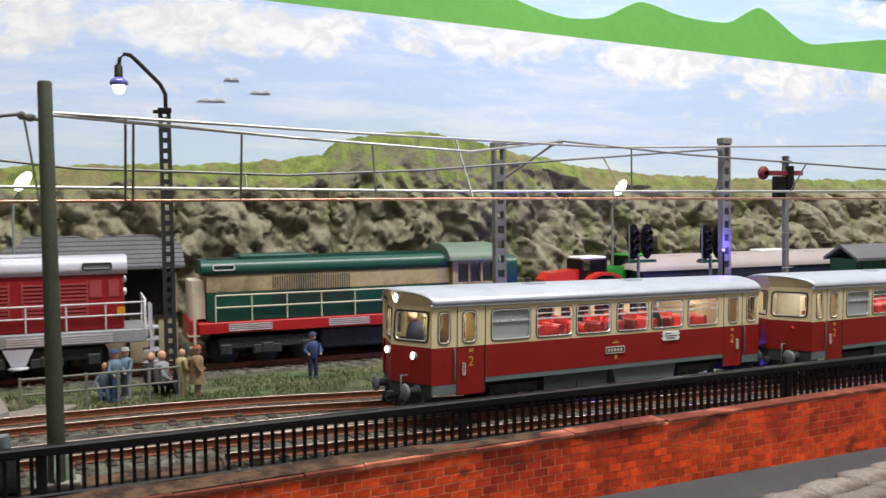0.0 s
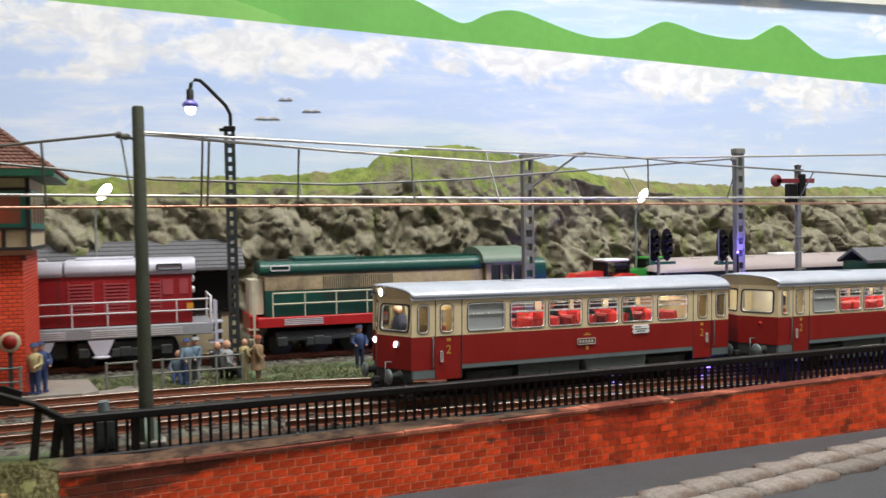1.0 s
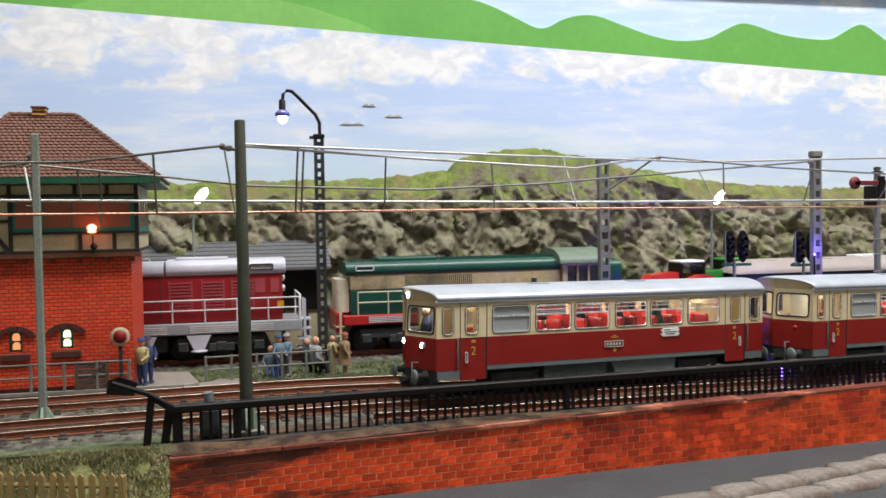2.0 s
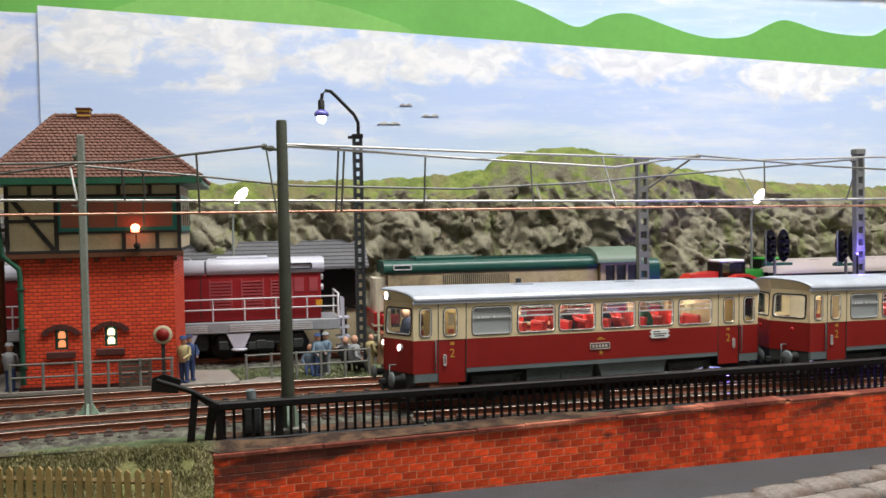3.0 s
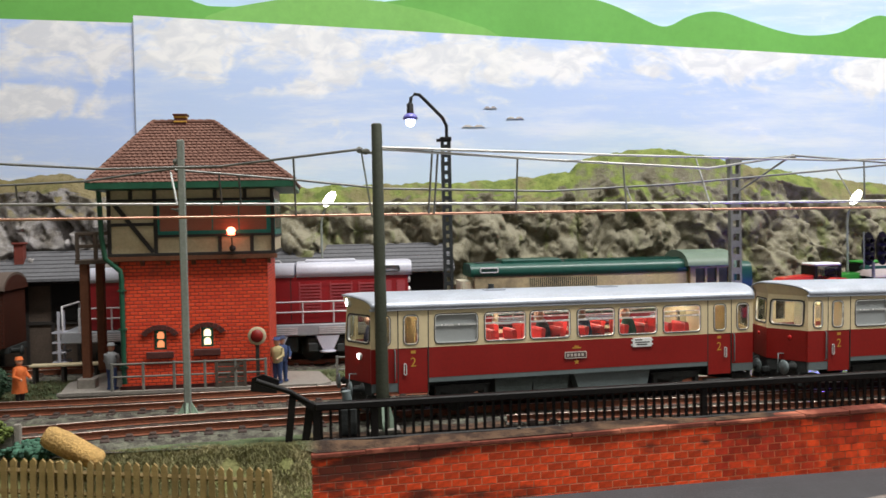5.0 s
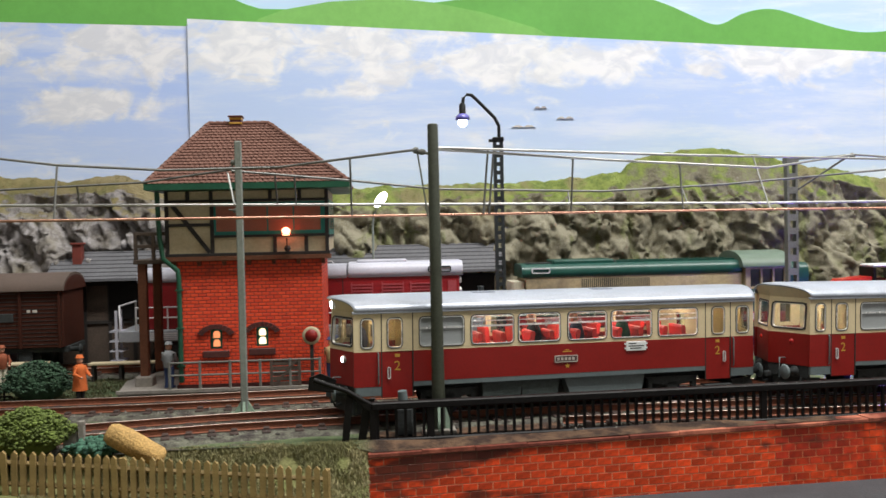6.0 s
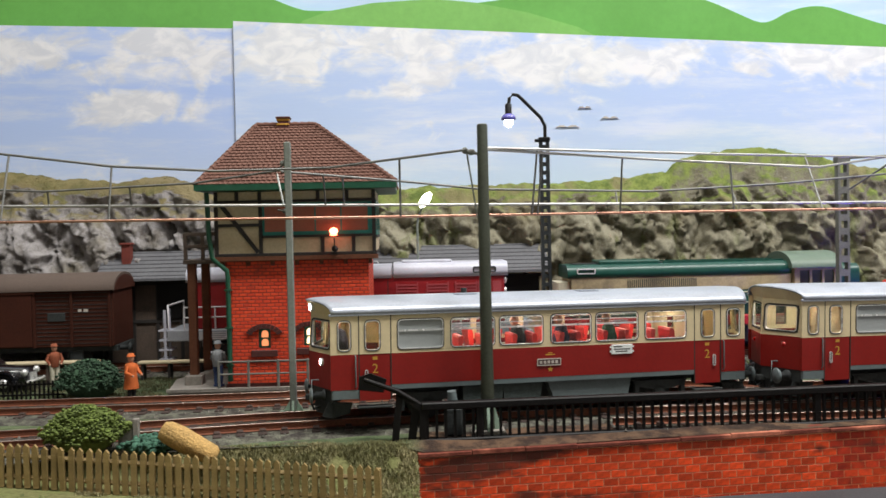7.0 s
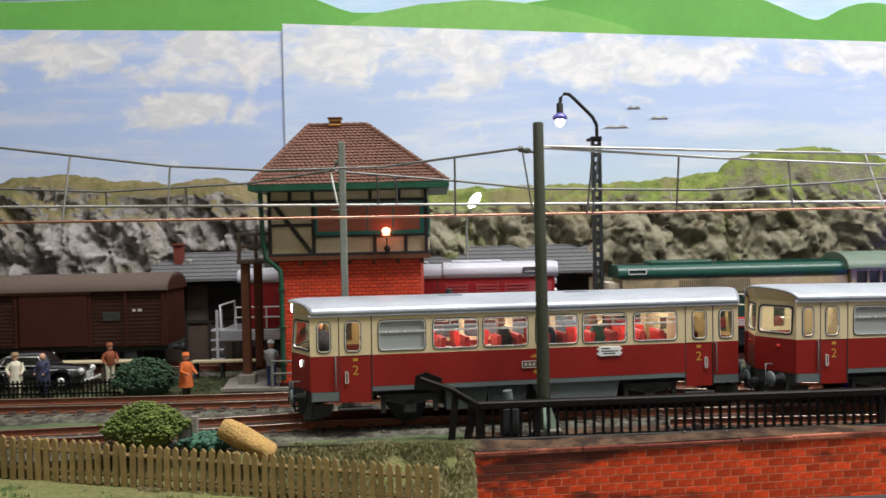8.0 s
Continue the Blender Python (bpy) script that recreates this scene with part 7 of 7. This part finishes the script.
old_car(-17.95, 40.7, 176, "glossy black vintage car with chrome trim parked behind the fence")


# ---- small figurines ----
def figurine(x, y, z, top, legs, label, rz=0, hat=None, long=False, arm=0.5, sit=False, scale=0.9):
    s = Shape()
    k = scale
    s.slot = 1
    if long:
        s.lathe([(0.30 * k, 0.55 * k), (0.27 * k, 1.0 * k), (0.22 * k, 1.3 * k)], 0, 0, 0, 10)
    leg = 0.45 if sit else 0.95
    for sg in (-1, 1):
        if sit:
            s.tube([(0.1 * sg * k, 0.05, 0.45 * k), (0.14 * sg * k, -0.4 * k, 0.45 * k), (0.14 * sg * k, -0.45 * k, 0.02)], [0.13 * k, 0.11 * k, 0.08 * k], 7)
        else:
            s.tube([(0.11 * sg * k, 0, 0.95 * k), (0.12 * sg * k, -0.03, 0.5 * k), (0.13 * sg * k, 0, 0.06)], [0.14 * k, 0.11 * k, 0.08 * k], 7)
            s.box(0.06 * k if sg > 0 else -0.2 * k, 0.2 * k if sg > 0 else -0.06 * k, -0.2 * k, 0.08 * k, 0, 0.09 * k)
    s.slot = 0
    b = leg * k - 0.05
    s.lathe([(0.2 * k, b), (0.24 * k, b + 0.2 * k), (0.27 * k, b + 0.5 * k), (0.24 * k, b + 0.68 * k), (0.1 * k, b + 0.76 * k)], 0, 0, 0, 10)
    if long:
        s.lathe([(0.33 * k, 0.5 * k), (0.28 * k, 0.95 * k), (0.26 * k, 1.2 * k)], 0, 0, 0, 10)
    for sg in (-1, 1):
        s.tube([(0.26 * sg * k, 0, b + 0.64 * k), (0.36 * sg * k, -0.08 * k, b + 0.35 * k), (0.26 * sg * k, -(0.1 + 0.3 * arm) * k, b + (0.1 + 0.12 * arm) * k)], [0.09 * k, 0.085 * k, 0.06 * k], 7)
    s.slot = 2
    s.ball(0, -0.02, b + 0.93 * k, 0.14 * k, 0.15 * k, 0.18 * k, 8)
    for sg in (-1, 1):
        s.ball(0.26 * sg * k, -(0.12 + 0.3 * arm) * k, b + (0.09 + 0.12 * arm) * k, 0.06 * k, n=6)
    if hat:
        s.slot = 3
        s.lathe([(0.19 * k, 0), (0.19 * k, 0.02), (0.15 * k, 0.03), (0.14 * k, 0.13 * k), (0.0, 0.15 * k)], 0, -0.02, b + 1.02 * k, 10)
    ob = part("figurine", s, [CLOTH[top], CLOTH[legs], SKIN, CLOTH[hat or top]], at=at(x, y, z, rz))
    return tagged(ob, label, "figurine", "small figurines")


figurine(-10.45, 37.4, 0.0, "orange", "black", "figurine in a long orange coat and hat", 60, "orange", True, 0.9)
figurine(-7.05, 37.6, 0.40, "grey", "blue", "figurine in grey jacket and blue trousers", 160, "grey")
figurine(-0.62, 37.55, 0.40, "yellow", "blue", "figurine in straw shirt and blue overalls", -30, "blue", False, 1.0)
figurine(-0.45, 37.95, 0.40, "blue", "blue", "figurine in dark blue workwear on the platform", 20, "navy")
figurine(7.55, 39.6, 0.0, "brown", "brown", "figurine in a brown coat and cap", 70, "rust", True, 0.4)
figurine(7.05, 39.9, 0.0, "yellow", "yellow", "figurine in straw-coloured clothes beside the track", 100, None, False, 0.6, False, 0.85)
figurine(12.2, 41.3, 0.0, "blue", "navy", "figurine in dark blue overalls raising its arms", 0, "navy", False, 1.0)
figurine(4.75, 39.9, 0.0, "denim", "blue", "figurine in a pale blue shirt on the grass", 40, "blue")
figurine(5.15, 40.2, 0.0, "denim", "grey", "figurine in pale work clothes on the grass", -50, "grey")
figurine(4.45, 40.2, 0.0, "denim", "blue", "crouching figurine in a pale blue shirt", -10, None, False, 0.6, True)
figurine(6.35, 40.1, 0.0, "grey", "black", "sitting figurine in dark grey clothes", 80, None, False, 0.6, True, 1.1)
figurine(6.0, 40.3, 0.0, "black", "black", "crouching figurine in black clothes", 140, None, False, 0.4, True, 1.05)
figurine(-15.0, 41.6, 0.0, "rust", "white", "figurine in a rust-brown jacket at the table", 30, "rust")
figurine(-17.9, 38.7, 0.0, "white", "white", "figurine in a pale dress behind the fence", 20, "brown", True)
figurine(-16.7, 38.6, 0.0, "navy", "navy", "figurine in a navy coat behind the fence", -20, None, True)

tb = thing("garden_table", at(-15.6, 42.6, 0), "long pale wooden table in the yard", "table")
part("tabletop", Shape().box(-2.2, 2.2, -0.35, 0.35, 0.82, 0.92, 0.02), PLASTER, tb, "pale table top")
for x in (-2.0, 0, 2.0):
    part("leg", Shape().box(x - 0.06, x + 0.06, -0.28, 0.28, 0, 0.82), PLANK, tb)
tb = thing("yard_bench", at(-10.2, 42.6, 0), "dark bench beside the siding", "bench")
part("seat", Shape().box(-1.4, 1.6, -0.3, 0.3, 0.72, 0.82, 0.02), PLASTER, tb, "pale bench top")
for x in (-1.2, 0, 1.4):
    part("leg", Shape().box(x - 0.06, x + 0.06, -0.25, 0.25, 0, 0.72), TIMBER, tb)
lf = thing("low_black_fence", at(-21.5, 38.25, 0), "low black picket fence beside the track", "fence")
for z in (0.12, 0.55):
    part("rail", Shape().box(0, 8.1, -0.04, 0.04, z, z + 0.07), BLACK, lf)
low = Shape().box(-0.035, 0.035, -0.03, 0.03, -0.02, 0.72).mesh("picket", [BLACK])
for k in range(44):
    part("picket", low, None, lf, at=at(0.1 + 0.18 * k, 0, 0))


# ---- retaining wall, railings, fence ----
WALL_BED = material("brick_wall_mortar", (0.76, 0.30, 0.15), 0.6, vary=0.3, grain=1.2, fine=14, other=(0.20, 0.045, 0.02), spread=(0.55, 0.68))
WALL_BRICK = material("orange_printed_brick", (0.75, 0.074, 0.016), 0.5, vary=0.45, grain=1.6, fine=14, bump=0.1, other=(0.36, 0.028, 0.010), spread=(0.48, 0.60), coat=0.1, piece=0.34, gloss=0.3)
WALL_BRICK_FAR = material("orange_printed_brick_far", (0.75, 0.074, 0.016), 0.5, vary=0.45, grain=1.6, fine=14, bump=0.1, other=(0.36, 0.028, 0.010), spread=(0.48, 0.60), coat=0.1, island=0.34, gloss=0.3)
COPING = material("stained_red_coping", (0.17, 0.045, 0.03), 0.8, vary=0.4, grain=2, fine=20, other=(0.38, 0.13, 0.08), spread=(0.52, 0.66), gloss=0.2)


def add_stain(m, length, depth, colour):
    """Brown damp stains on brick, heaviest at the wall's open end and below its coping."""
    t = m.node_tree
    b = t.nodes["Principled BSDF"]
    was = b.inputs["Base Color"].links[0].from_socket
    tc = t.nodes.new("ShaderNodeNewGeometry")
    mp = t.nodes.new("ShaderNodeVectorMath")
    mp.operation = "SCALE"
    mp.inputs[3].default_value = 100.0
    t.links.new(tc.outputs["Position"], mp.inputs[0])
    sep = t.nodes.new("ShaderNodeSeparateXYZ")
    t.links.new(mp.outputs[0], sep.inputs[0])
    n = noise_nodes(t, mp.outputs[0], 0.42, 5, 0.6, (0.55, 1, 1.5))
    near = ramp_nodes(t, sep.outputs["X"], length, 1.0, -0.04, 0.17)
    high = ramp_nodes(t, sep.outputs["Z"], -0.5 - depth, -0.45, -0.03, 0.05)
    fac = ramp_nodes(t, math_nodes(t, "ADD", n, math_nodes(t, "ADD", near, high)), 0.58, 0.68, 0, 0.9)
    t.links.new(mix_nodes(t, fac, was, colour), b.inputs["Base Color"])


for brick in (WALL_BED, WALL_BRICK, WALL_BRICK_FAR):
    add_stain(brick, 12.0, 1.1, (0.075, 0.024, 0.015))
PALE_STONE = material("pale_stone_block", (0.22, 0.19, 0.17), 0.9, vary=0.4, grain=4, fine=30, bump=0.9, other=(0.11, 0.08, 0.065), piece=0.2)


def retaining_wall():
    w = thing("brick_retaining_wall", at(0, 0, 0), "orange-red brick retaining wall below the tracks", "wall", kind="structure")
    ang = math.degrees(math.atan(0.078))
    ln = 62.0
    origin = at(0.82, 28.0, 0.40, ang, 0, -0.75)
    s = Shape().box(0, ln, 0.012, 0.5, -3.6, -0.78)
    part("wall_core", s, WALL_BED, w, "reddish mortar behind the bricks", at=origin)
    s = Shape()
    for k in range(12):
        a, b = k * 1.65, (k + 1) * 1.65 - 0.01
        s.box(a, b, -0.06 + 0.02 * math.sin(k * 2.1), 0.6, -0.79, -0.66 + 0.02 * math.sin(k * 1.3), 0.02)
    part("coping", s, COPING, w, "worn pinkish coping", at=origin)
    s = Shape().box(20.0, ln, -0.02, 0.55, -0.79, -0.70, 0.02)
    part("coping", s, COPING, w, "thin red coping", at=origin)
    bw, bh, j = 0.48, 0.245, 0.036
    rows = 11
    mesh = Shape().box(0, bw - j, 0, 0.06, 0, bh - j, 0.003).mesh("brick", [WALL_BRICK])
    half = Shape().box(0, bw / 2 - j, 0, 0.06, 0, bh - j, 0.003).mesh("brick_half", [WALL_BRICK])
    rest = Shape()
    rnd = random.Random(11)
    made = 0
    for r in range(rows):
        z = -1.045 - r * bh
        x = 0.0
        first = True
        while x < ln - bw:
            wide = bw / 2 if (first and r % 2) else bw
            first = False
            dy = rnd.uniform(-0.003, 0.003)
            if x < 13.0 and made < 300:
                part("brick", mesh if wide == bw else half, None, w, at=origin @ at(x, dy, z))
                made += 1
            else:
                rest.box(x, x + wide - j, dy, 0.06, z, z + bh - j)
            x += wide
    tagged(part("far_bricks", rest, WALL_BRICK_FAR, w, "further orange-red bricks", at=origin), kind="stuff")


def black_railing():
    f = thing("black_railing", at(0.95, 28.98, 0), "black iron picket railing along the wall top", "railing")
    slope = 0.066
    y = lambda x: slope * x
    ang = math.degrees(math.atan(slope))
    for z0, z1, d, nm in ((0.88, 1.12, 0.16, "top_rail"), (-0.33, -0.03, 0.14, "bottom_rail")):
        part(nm, Shape().box(0, 52, -d, d, z0, z1, 0.04), BLACK, f, "broad black rail", at=at(0, 0, 0, ang))
    me = Shape().box(-0.045, 0.045, -0.05, 0.05, -0.1, 0.95).mesh("picket", [BLACK])
    for k in range(176):
        x = 0.2 + 0.29 * k
        part("picket", me, None, f, at=at(x, y(x), 0))
    post = Shape().box(-0.11, 0.11, -0.1, 0.1, -0.4, 1.0, 0.02).mesh("post", [BLACK])
    for x in (0.05, 1.85, 13.0, 25.4, 38):
        part("post", post, None, f, at=at(x, y(x), 0))
    # folded end stay with a flat plate
    s = Shape()
    s.tube([(0.02, 0, 1.02), (-0.75, -0.1, 1.52), (-1.75, -0.15, 1.9)], 0.085, 8)
    part("stay", s, BLACK, f, "slanting end stay")
    part("stay_plate", Shape().prism([(-1.95, 1.55), (-1.15, 1.45), (-1.05, 1.85), (-1.55, 2.06), (-1.9, 1.95)], 0.05, 0.2, "y"), BLACK, f, "flat plate at the end of the stay")
    s = Shape()
    s.prism([(-0.95, -0.25), (-0.72, -0.25), (-0.55, 1.35), (-0.75, 1.45)], -0.1, 0.1, "y")
    s.prism([(-0.75, 1.4), (-0.6, 1.45), (0.1, 0.95), (0.1, 0.75)], -0.1, 0.1, "y")
    s.prism([(-0.45, -0.25), (-0.2, -0.25), (0.0, 0.95), (-0.25, 1.1)], 0.02, 0.2, "y")
    s.box(-1.1, 0.1, -0.25, 0.25, -0.3, -0.15, 0.03)
    part("end_frame", s, BLACK, f, "black end frame")
    b = thing("lever_box", at(0.95, 29.2, 0), "dark ground lever box behind the railing", "lever box")
    part("box", Shape().box(0.75, 1.35, 0.2, 0.7, -0.1, 0.85, 0.08), UNDER, b)
    part("lever", Shape().tube([(1.05, 0.4, 0.8), (1.0, 0.35, 1.35)], [0.2, 0.16]), SKIRT, b)


def picket_fence():
    x0, y0, z0 = -0.35, 26.4, -1.5
    x1, y1, z1 = -22.0, 28.3, 0.08
    f = thing("picket_fence", at(x0, y0, z0), "straw-coloured wooden picket fence round the lawn", "fence")
    n = 84
    me = Shape().prism([(-0.082, 0.02), (0.082, 0.02), (0.082, 1.20), (0.0, 1.30), (-0.082, 1.20)], -0.05, 0.05, "y").mesh("picket", [FENCE_WOOD])
    D = Vector((x1 - x0, y1 - y0, z1 - z0))
    a = math.degrees(math.atan2(-D.y, -D.x))
    rnd = random.Random(8)
    for k in range(n):
        p = D * (k / (n - 1))
        part("picket", me, None, f, at=at(p.x, p.y, p.z + rnd.uniform(-0.02, 0.02), a, rnd.uniform(-2, 2), rnd.uniform(-1.5, 1.5)))
    for h in (0.32, 0.92):
        s = Shape()
        c = Vector((0, 0.1, h))
        s.tube([c[:], (c + D)[:]], 0.075, 4, False)
        part("rail", s, FENCE_WOOD, f, "wooden cross rail")
    post = Shape().box(-0.085, 0.085, 0.06, 0.2, -0.15, 1.22, 0.02).mesh("post", [FENCE_WOOD])
    for u in (0.0, 0.27, 0.54, 0.81):
        p = D * u
        part("post", post, None, f, at=at(p.x, p.y + 0.02, p.z, a))


def stone_line(x):
    return min(24.9 + 0.25 * (x - 17), front_edge(x) - 1.25)


def stone_parapet():
    f = thing("stone_parapet", at(0, 0, 0), "low parapet of rough pale stone blocks beside the road", "parapet")
    rnd = random.Random(4)
    x = 9.0
    while x < 44:
        w = rnd.uniform(1.3, 2.6)
        y = stone_line(x + w / 2)
        for k, (dy, z, hh) in enumerate(((0.0, -2.02, 0.26), (-0.8, -2.2, 0.32))):
            bm = bmesh.new()
            bmesh.ops.create_cube(bm, size=1.0)
            bmesh.ops.subdivide_edges(bm, edges=bm.edges[:], cuts=3, use_grid_fill=True)
            seed = rnd.uniform(0, 50)
            for q in bm.verts:
                d = q.co.normalized() * 0.62
                p = q.co.lerp(d, 0.38)
                n = noise.noise(p * 2.6 + Vector((seed, 0, 0))) * 0.14 + noise.noise(p * 6 + Vector((seed, 5, 0))) * 0.05
                q.co = Vector((p.x * (w + 0.1), p.y * 1.0, p.z * hh * 2)) * (1 + n)
            s = Shape()
            s.soft = True
            s.take(bm)
            part("stone", s, PALE_STONE, f, at=at(x + w / 2 + 0.4 * k, y + dy, z, rnd.uniform(-4, 4) + 6))
        x += w


black_railing()
picket_fence()
stone_parapet()


# ---- plants ----
LEAF_DARK = material("dark_green_foliage", (0.035, 0.075, 0.04), 0.85, vary=0.35, grain=8, fine=40, bump=0.5, island=0.45)
LEAF_LIGHT = material("yellow_green_foliage", (0.115, 0.155, 0.032), 0.9, vary=0.35, grain=8, fine=40, bump=0.6, island=0.35)
STRAW = material("golden_straw", (0.50, 0.31, 0.11), 0.9, vary=0.4, grain=8, fine=60, bump=0.9)
LEAF_TEAL = material("bluish_green_moss", (0.05, 0.13, 0.085), 0.9, vary=0.35, grain=6, bump=0.6, island=0.35)


def bush(name, x, y, z, rx, ry, rz, m, count, size, label, seed):
    b = thing(name, at(x, y, z), label, "bush")
    part("stem", Shape().tube([(0, 0, -0.1), (0.05, 0, rz * 0.5)], 0.1), PLANK, b, "short stem")
    rnd = random.Random(seed)
    s = Shape()
    for _ in range(count):
        a, h = rnd.uniform(0, math.tau), rnd.uniform(-0.25, 1.0)
        r = math.sqrt(max(0, 1 - h * h)) * rnd.uniform(0.66, 1.12) * (1 + 0.22 * noise.noise(Vector((math.cos(a) * 2.2, math.sin(a) * 2.2, h * 2.5 + seed))))
        px, py, pz = rx * r * math.cos(a), ry * r * math.sin(a), rz * (0.42 + 0.58 * h) * rnd.uniform(0.88, 1.08)
        q = size * rnd.uniform(0.6, 1.35)
        s.ball(px, py, pz, q * rnd.uniform(0.6, 1.5), q * rnd.uniform(0.6, 1.3), q * rnd.uniform(0.5, 1.1), 5, 0.9, rnd.uniform(0, 90))
    s.ball(0, 0, rz * 0.42, rx * 0.85, ry * 0.85, rz * 0.5, 12, 0.2, seed)
    part("foliage", s, m, b, "clumped foliage")


bush("light_bush", -9.25, 28.45, 0.05, 1.15, 0.75, 1.28, LEAF_LIGHT, 2600, 0.05, "yellow-green foam bush behind the picket fence", 2)
bush("dark_bush", -12.35, 38.3, 0.0, 1.3, 0.9, 1.45, LEAF_DARK, 2200, 0.048, "dense dark green bush beside the track", 3)
bush("edge_bush", -14.0, 26.4, -0.9, 0.7, 0.5, 1.1, LEAF_LIGHT, 120, 0.13, "yellow-green foam bush in front of the fence", 6)
bush("small_moss_clump", -7.4, 28.5, -0.1, 0.75, 0.5, 0.5, LEAF_TEAL, 110, 0.10, "bluish green moss clump behind the fence", 7)
s = Shape().lathe([(0.1, -0.9), (0.26, -0.87), (0.34, -0.7), (0.36, -0.3), (0.33, 0.3), (0.3, 0.8), (0.22, 0.92), (0.1, 0.95)], 0, 0, 0, 22, axis="x")
s.v = [(x, y * (1 + 0.10 * noise.noise(Vector((x * 4, y * 4, z * 4)))), z * (1 + 0.16 * noise.noise(Vector((x * 3, y * 5, z * 5 + 9))))) for x, y, z in s.v]
tagged(part("straw_roll", s, STRAW, at=at(-6.0, 27.8, 0.34, 0, 0, 30)), "golden straw roll leaning behind the picket fence", "straw roll")
p = thing("stone_post", at(-7.75, 28.6, -0.2), "small grey stone post behind the bush", "post")
part("shaft", Shape().box(-0.09, 0.09, -0.1, 0.1, -0.1, 1.15, 0.02), CONCRETE, p)
part("panel", Shape().box(-0.55, -0.12, -0.05, 0.05, -0.1, 0.95, 0.02), CONCRETE, p)


def grass(name, x0, x1, y0, y1, zf, count, m, label, seed, h0=0.08, h1=0.26):
    rnd = random.Random(seed)
    s = Shape()
    for _ in range(count):
        x, y = rnd.uniform(x0, x1), rnd.uniform(y0, y1)
        if noise.noise(Vector((x * 0.7, y * 0.7, seed))) < -0.3:
            continue
        z = zf(x, y)
        if z is None:
            continue
        for k in range(4):
            a, h = rnd.uniform(0, math.tau), rnd.uniform(h0, h1)
            dx, dy = math.cos(a), math.sin(a)
            bx, by = x + rnd.uniform(-0.1, 0.1), y + rnd.uniform(-0.1, 0.1)
            s.add([(bx - 0.02 * dy, by + 0.02 * dx, z - 0.03), (bx + 0.02 * dy, by - 0.02 * dx, z - 0.03), (bx + dx * h * 0.6, by + dy * h * 0.6, z + h)], [(0, 1, 2)])
    tagged(part(name, s, m), label, "grass", kind="stuff")


BLADE = material("mossy_grass_fibre", (0.215, 0.205, 0.09), 0.9, vary=0.3, grain=2, fine=20, bump=0.0, other=(0.30, 0.265, 0.14), island=0.3)
GREEN_BLADE = material("green_grass_fibre", (0.115, 0.20, 0.06), 0.9, vary=0.3, grain=2, fine=20, bump=0.0, other=(0.18, 0.225, 0.085), island=0.4)
DULL_BLADE = material("dull_grass_fibre", (0.085, 0.095, 0.04), 0.9, vary=0.3, grain=2, fine=20, bump=0.0, other=(0.13, 0.12, 0.06), island=0.3)
PALE_BLADE = material("pale_grass_fibre", (0.15, 0.185, 0.085), 0.9, vary=0.3, grain=2, fine=20, bump=0.0, other=(0.21, 0.215, 0.12), island=0.4)
grass("bank_grass", -9, 0.8, 26.9, 29.0, lambda x, y: lawn_z(x, y), 15000, BLADE, "short brownish green grass on the bank below the track", 3, 0.04, 0.12)
grass("lawn_grass", -22, 0.6, 22.5, 26.6, lambda x, y: lawn_z(x, y), 3800, GREEN_BLADE, "short green lawn grass in front of the fence", 4, 0.05, 0.14)
grass("yard_grass", 1.0, 18, 38.6, 42.8, lambda x, y: 0.0, 5200, PALE_BLADE, "short pale green grass between the tracks", 5, 0.05, 0.15)
grass("yard_grass_west", -22, -9.4, 36.8, 43.0, lambda x, y: 0.0, 2600, DULL_BLADE, "short dull grass beside the siding", 9, 0.05, 0.15)


retaining_wall()


def motions():
    def on_line(x, lead, lift):
        """Standing on the rails at x, turned along them, as the rails fall."""
        turn = math.degrees(math.atan((line_y(x + 0.5) - line_y(x - 0.5)))) + lead
        tilt = -math.degrees(math.atan(line_drop(x + 2) - line_drop(x - 2)) / 4)
        return at(x, line_y(x), 0.32 + LEGS + lift + line_drop(x), turn, 0, tilt)

    walk(railcar, [(t, on_line(x, 4.0, 0.0)) for t, x in RUN])
    walk(trailer, [(t, on_line(x + 15.7, 6.5, 0.14)) for t, x in RUN])


motions()
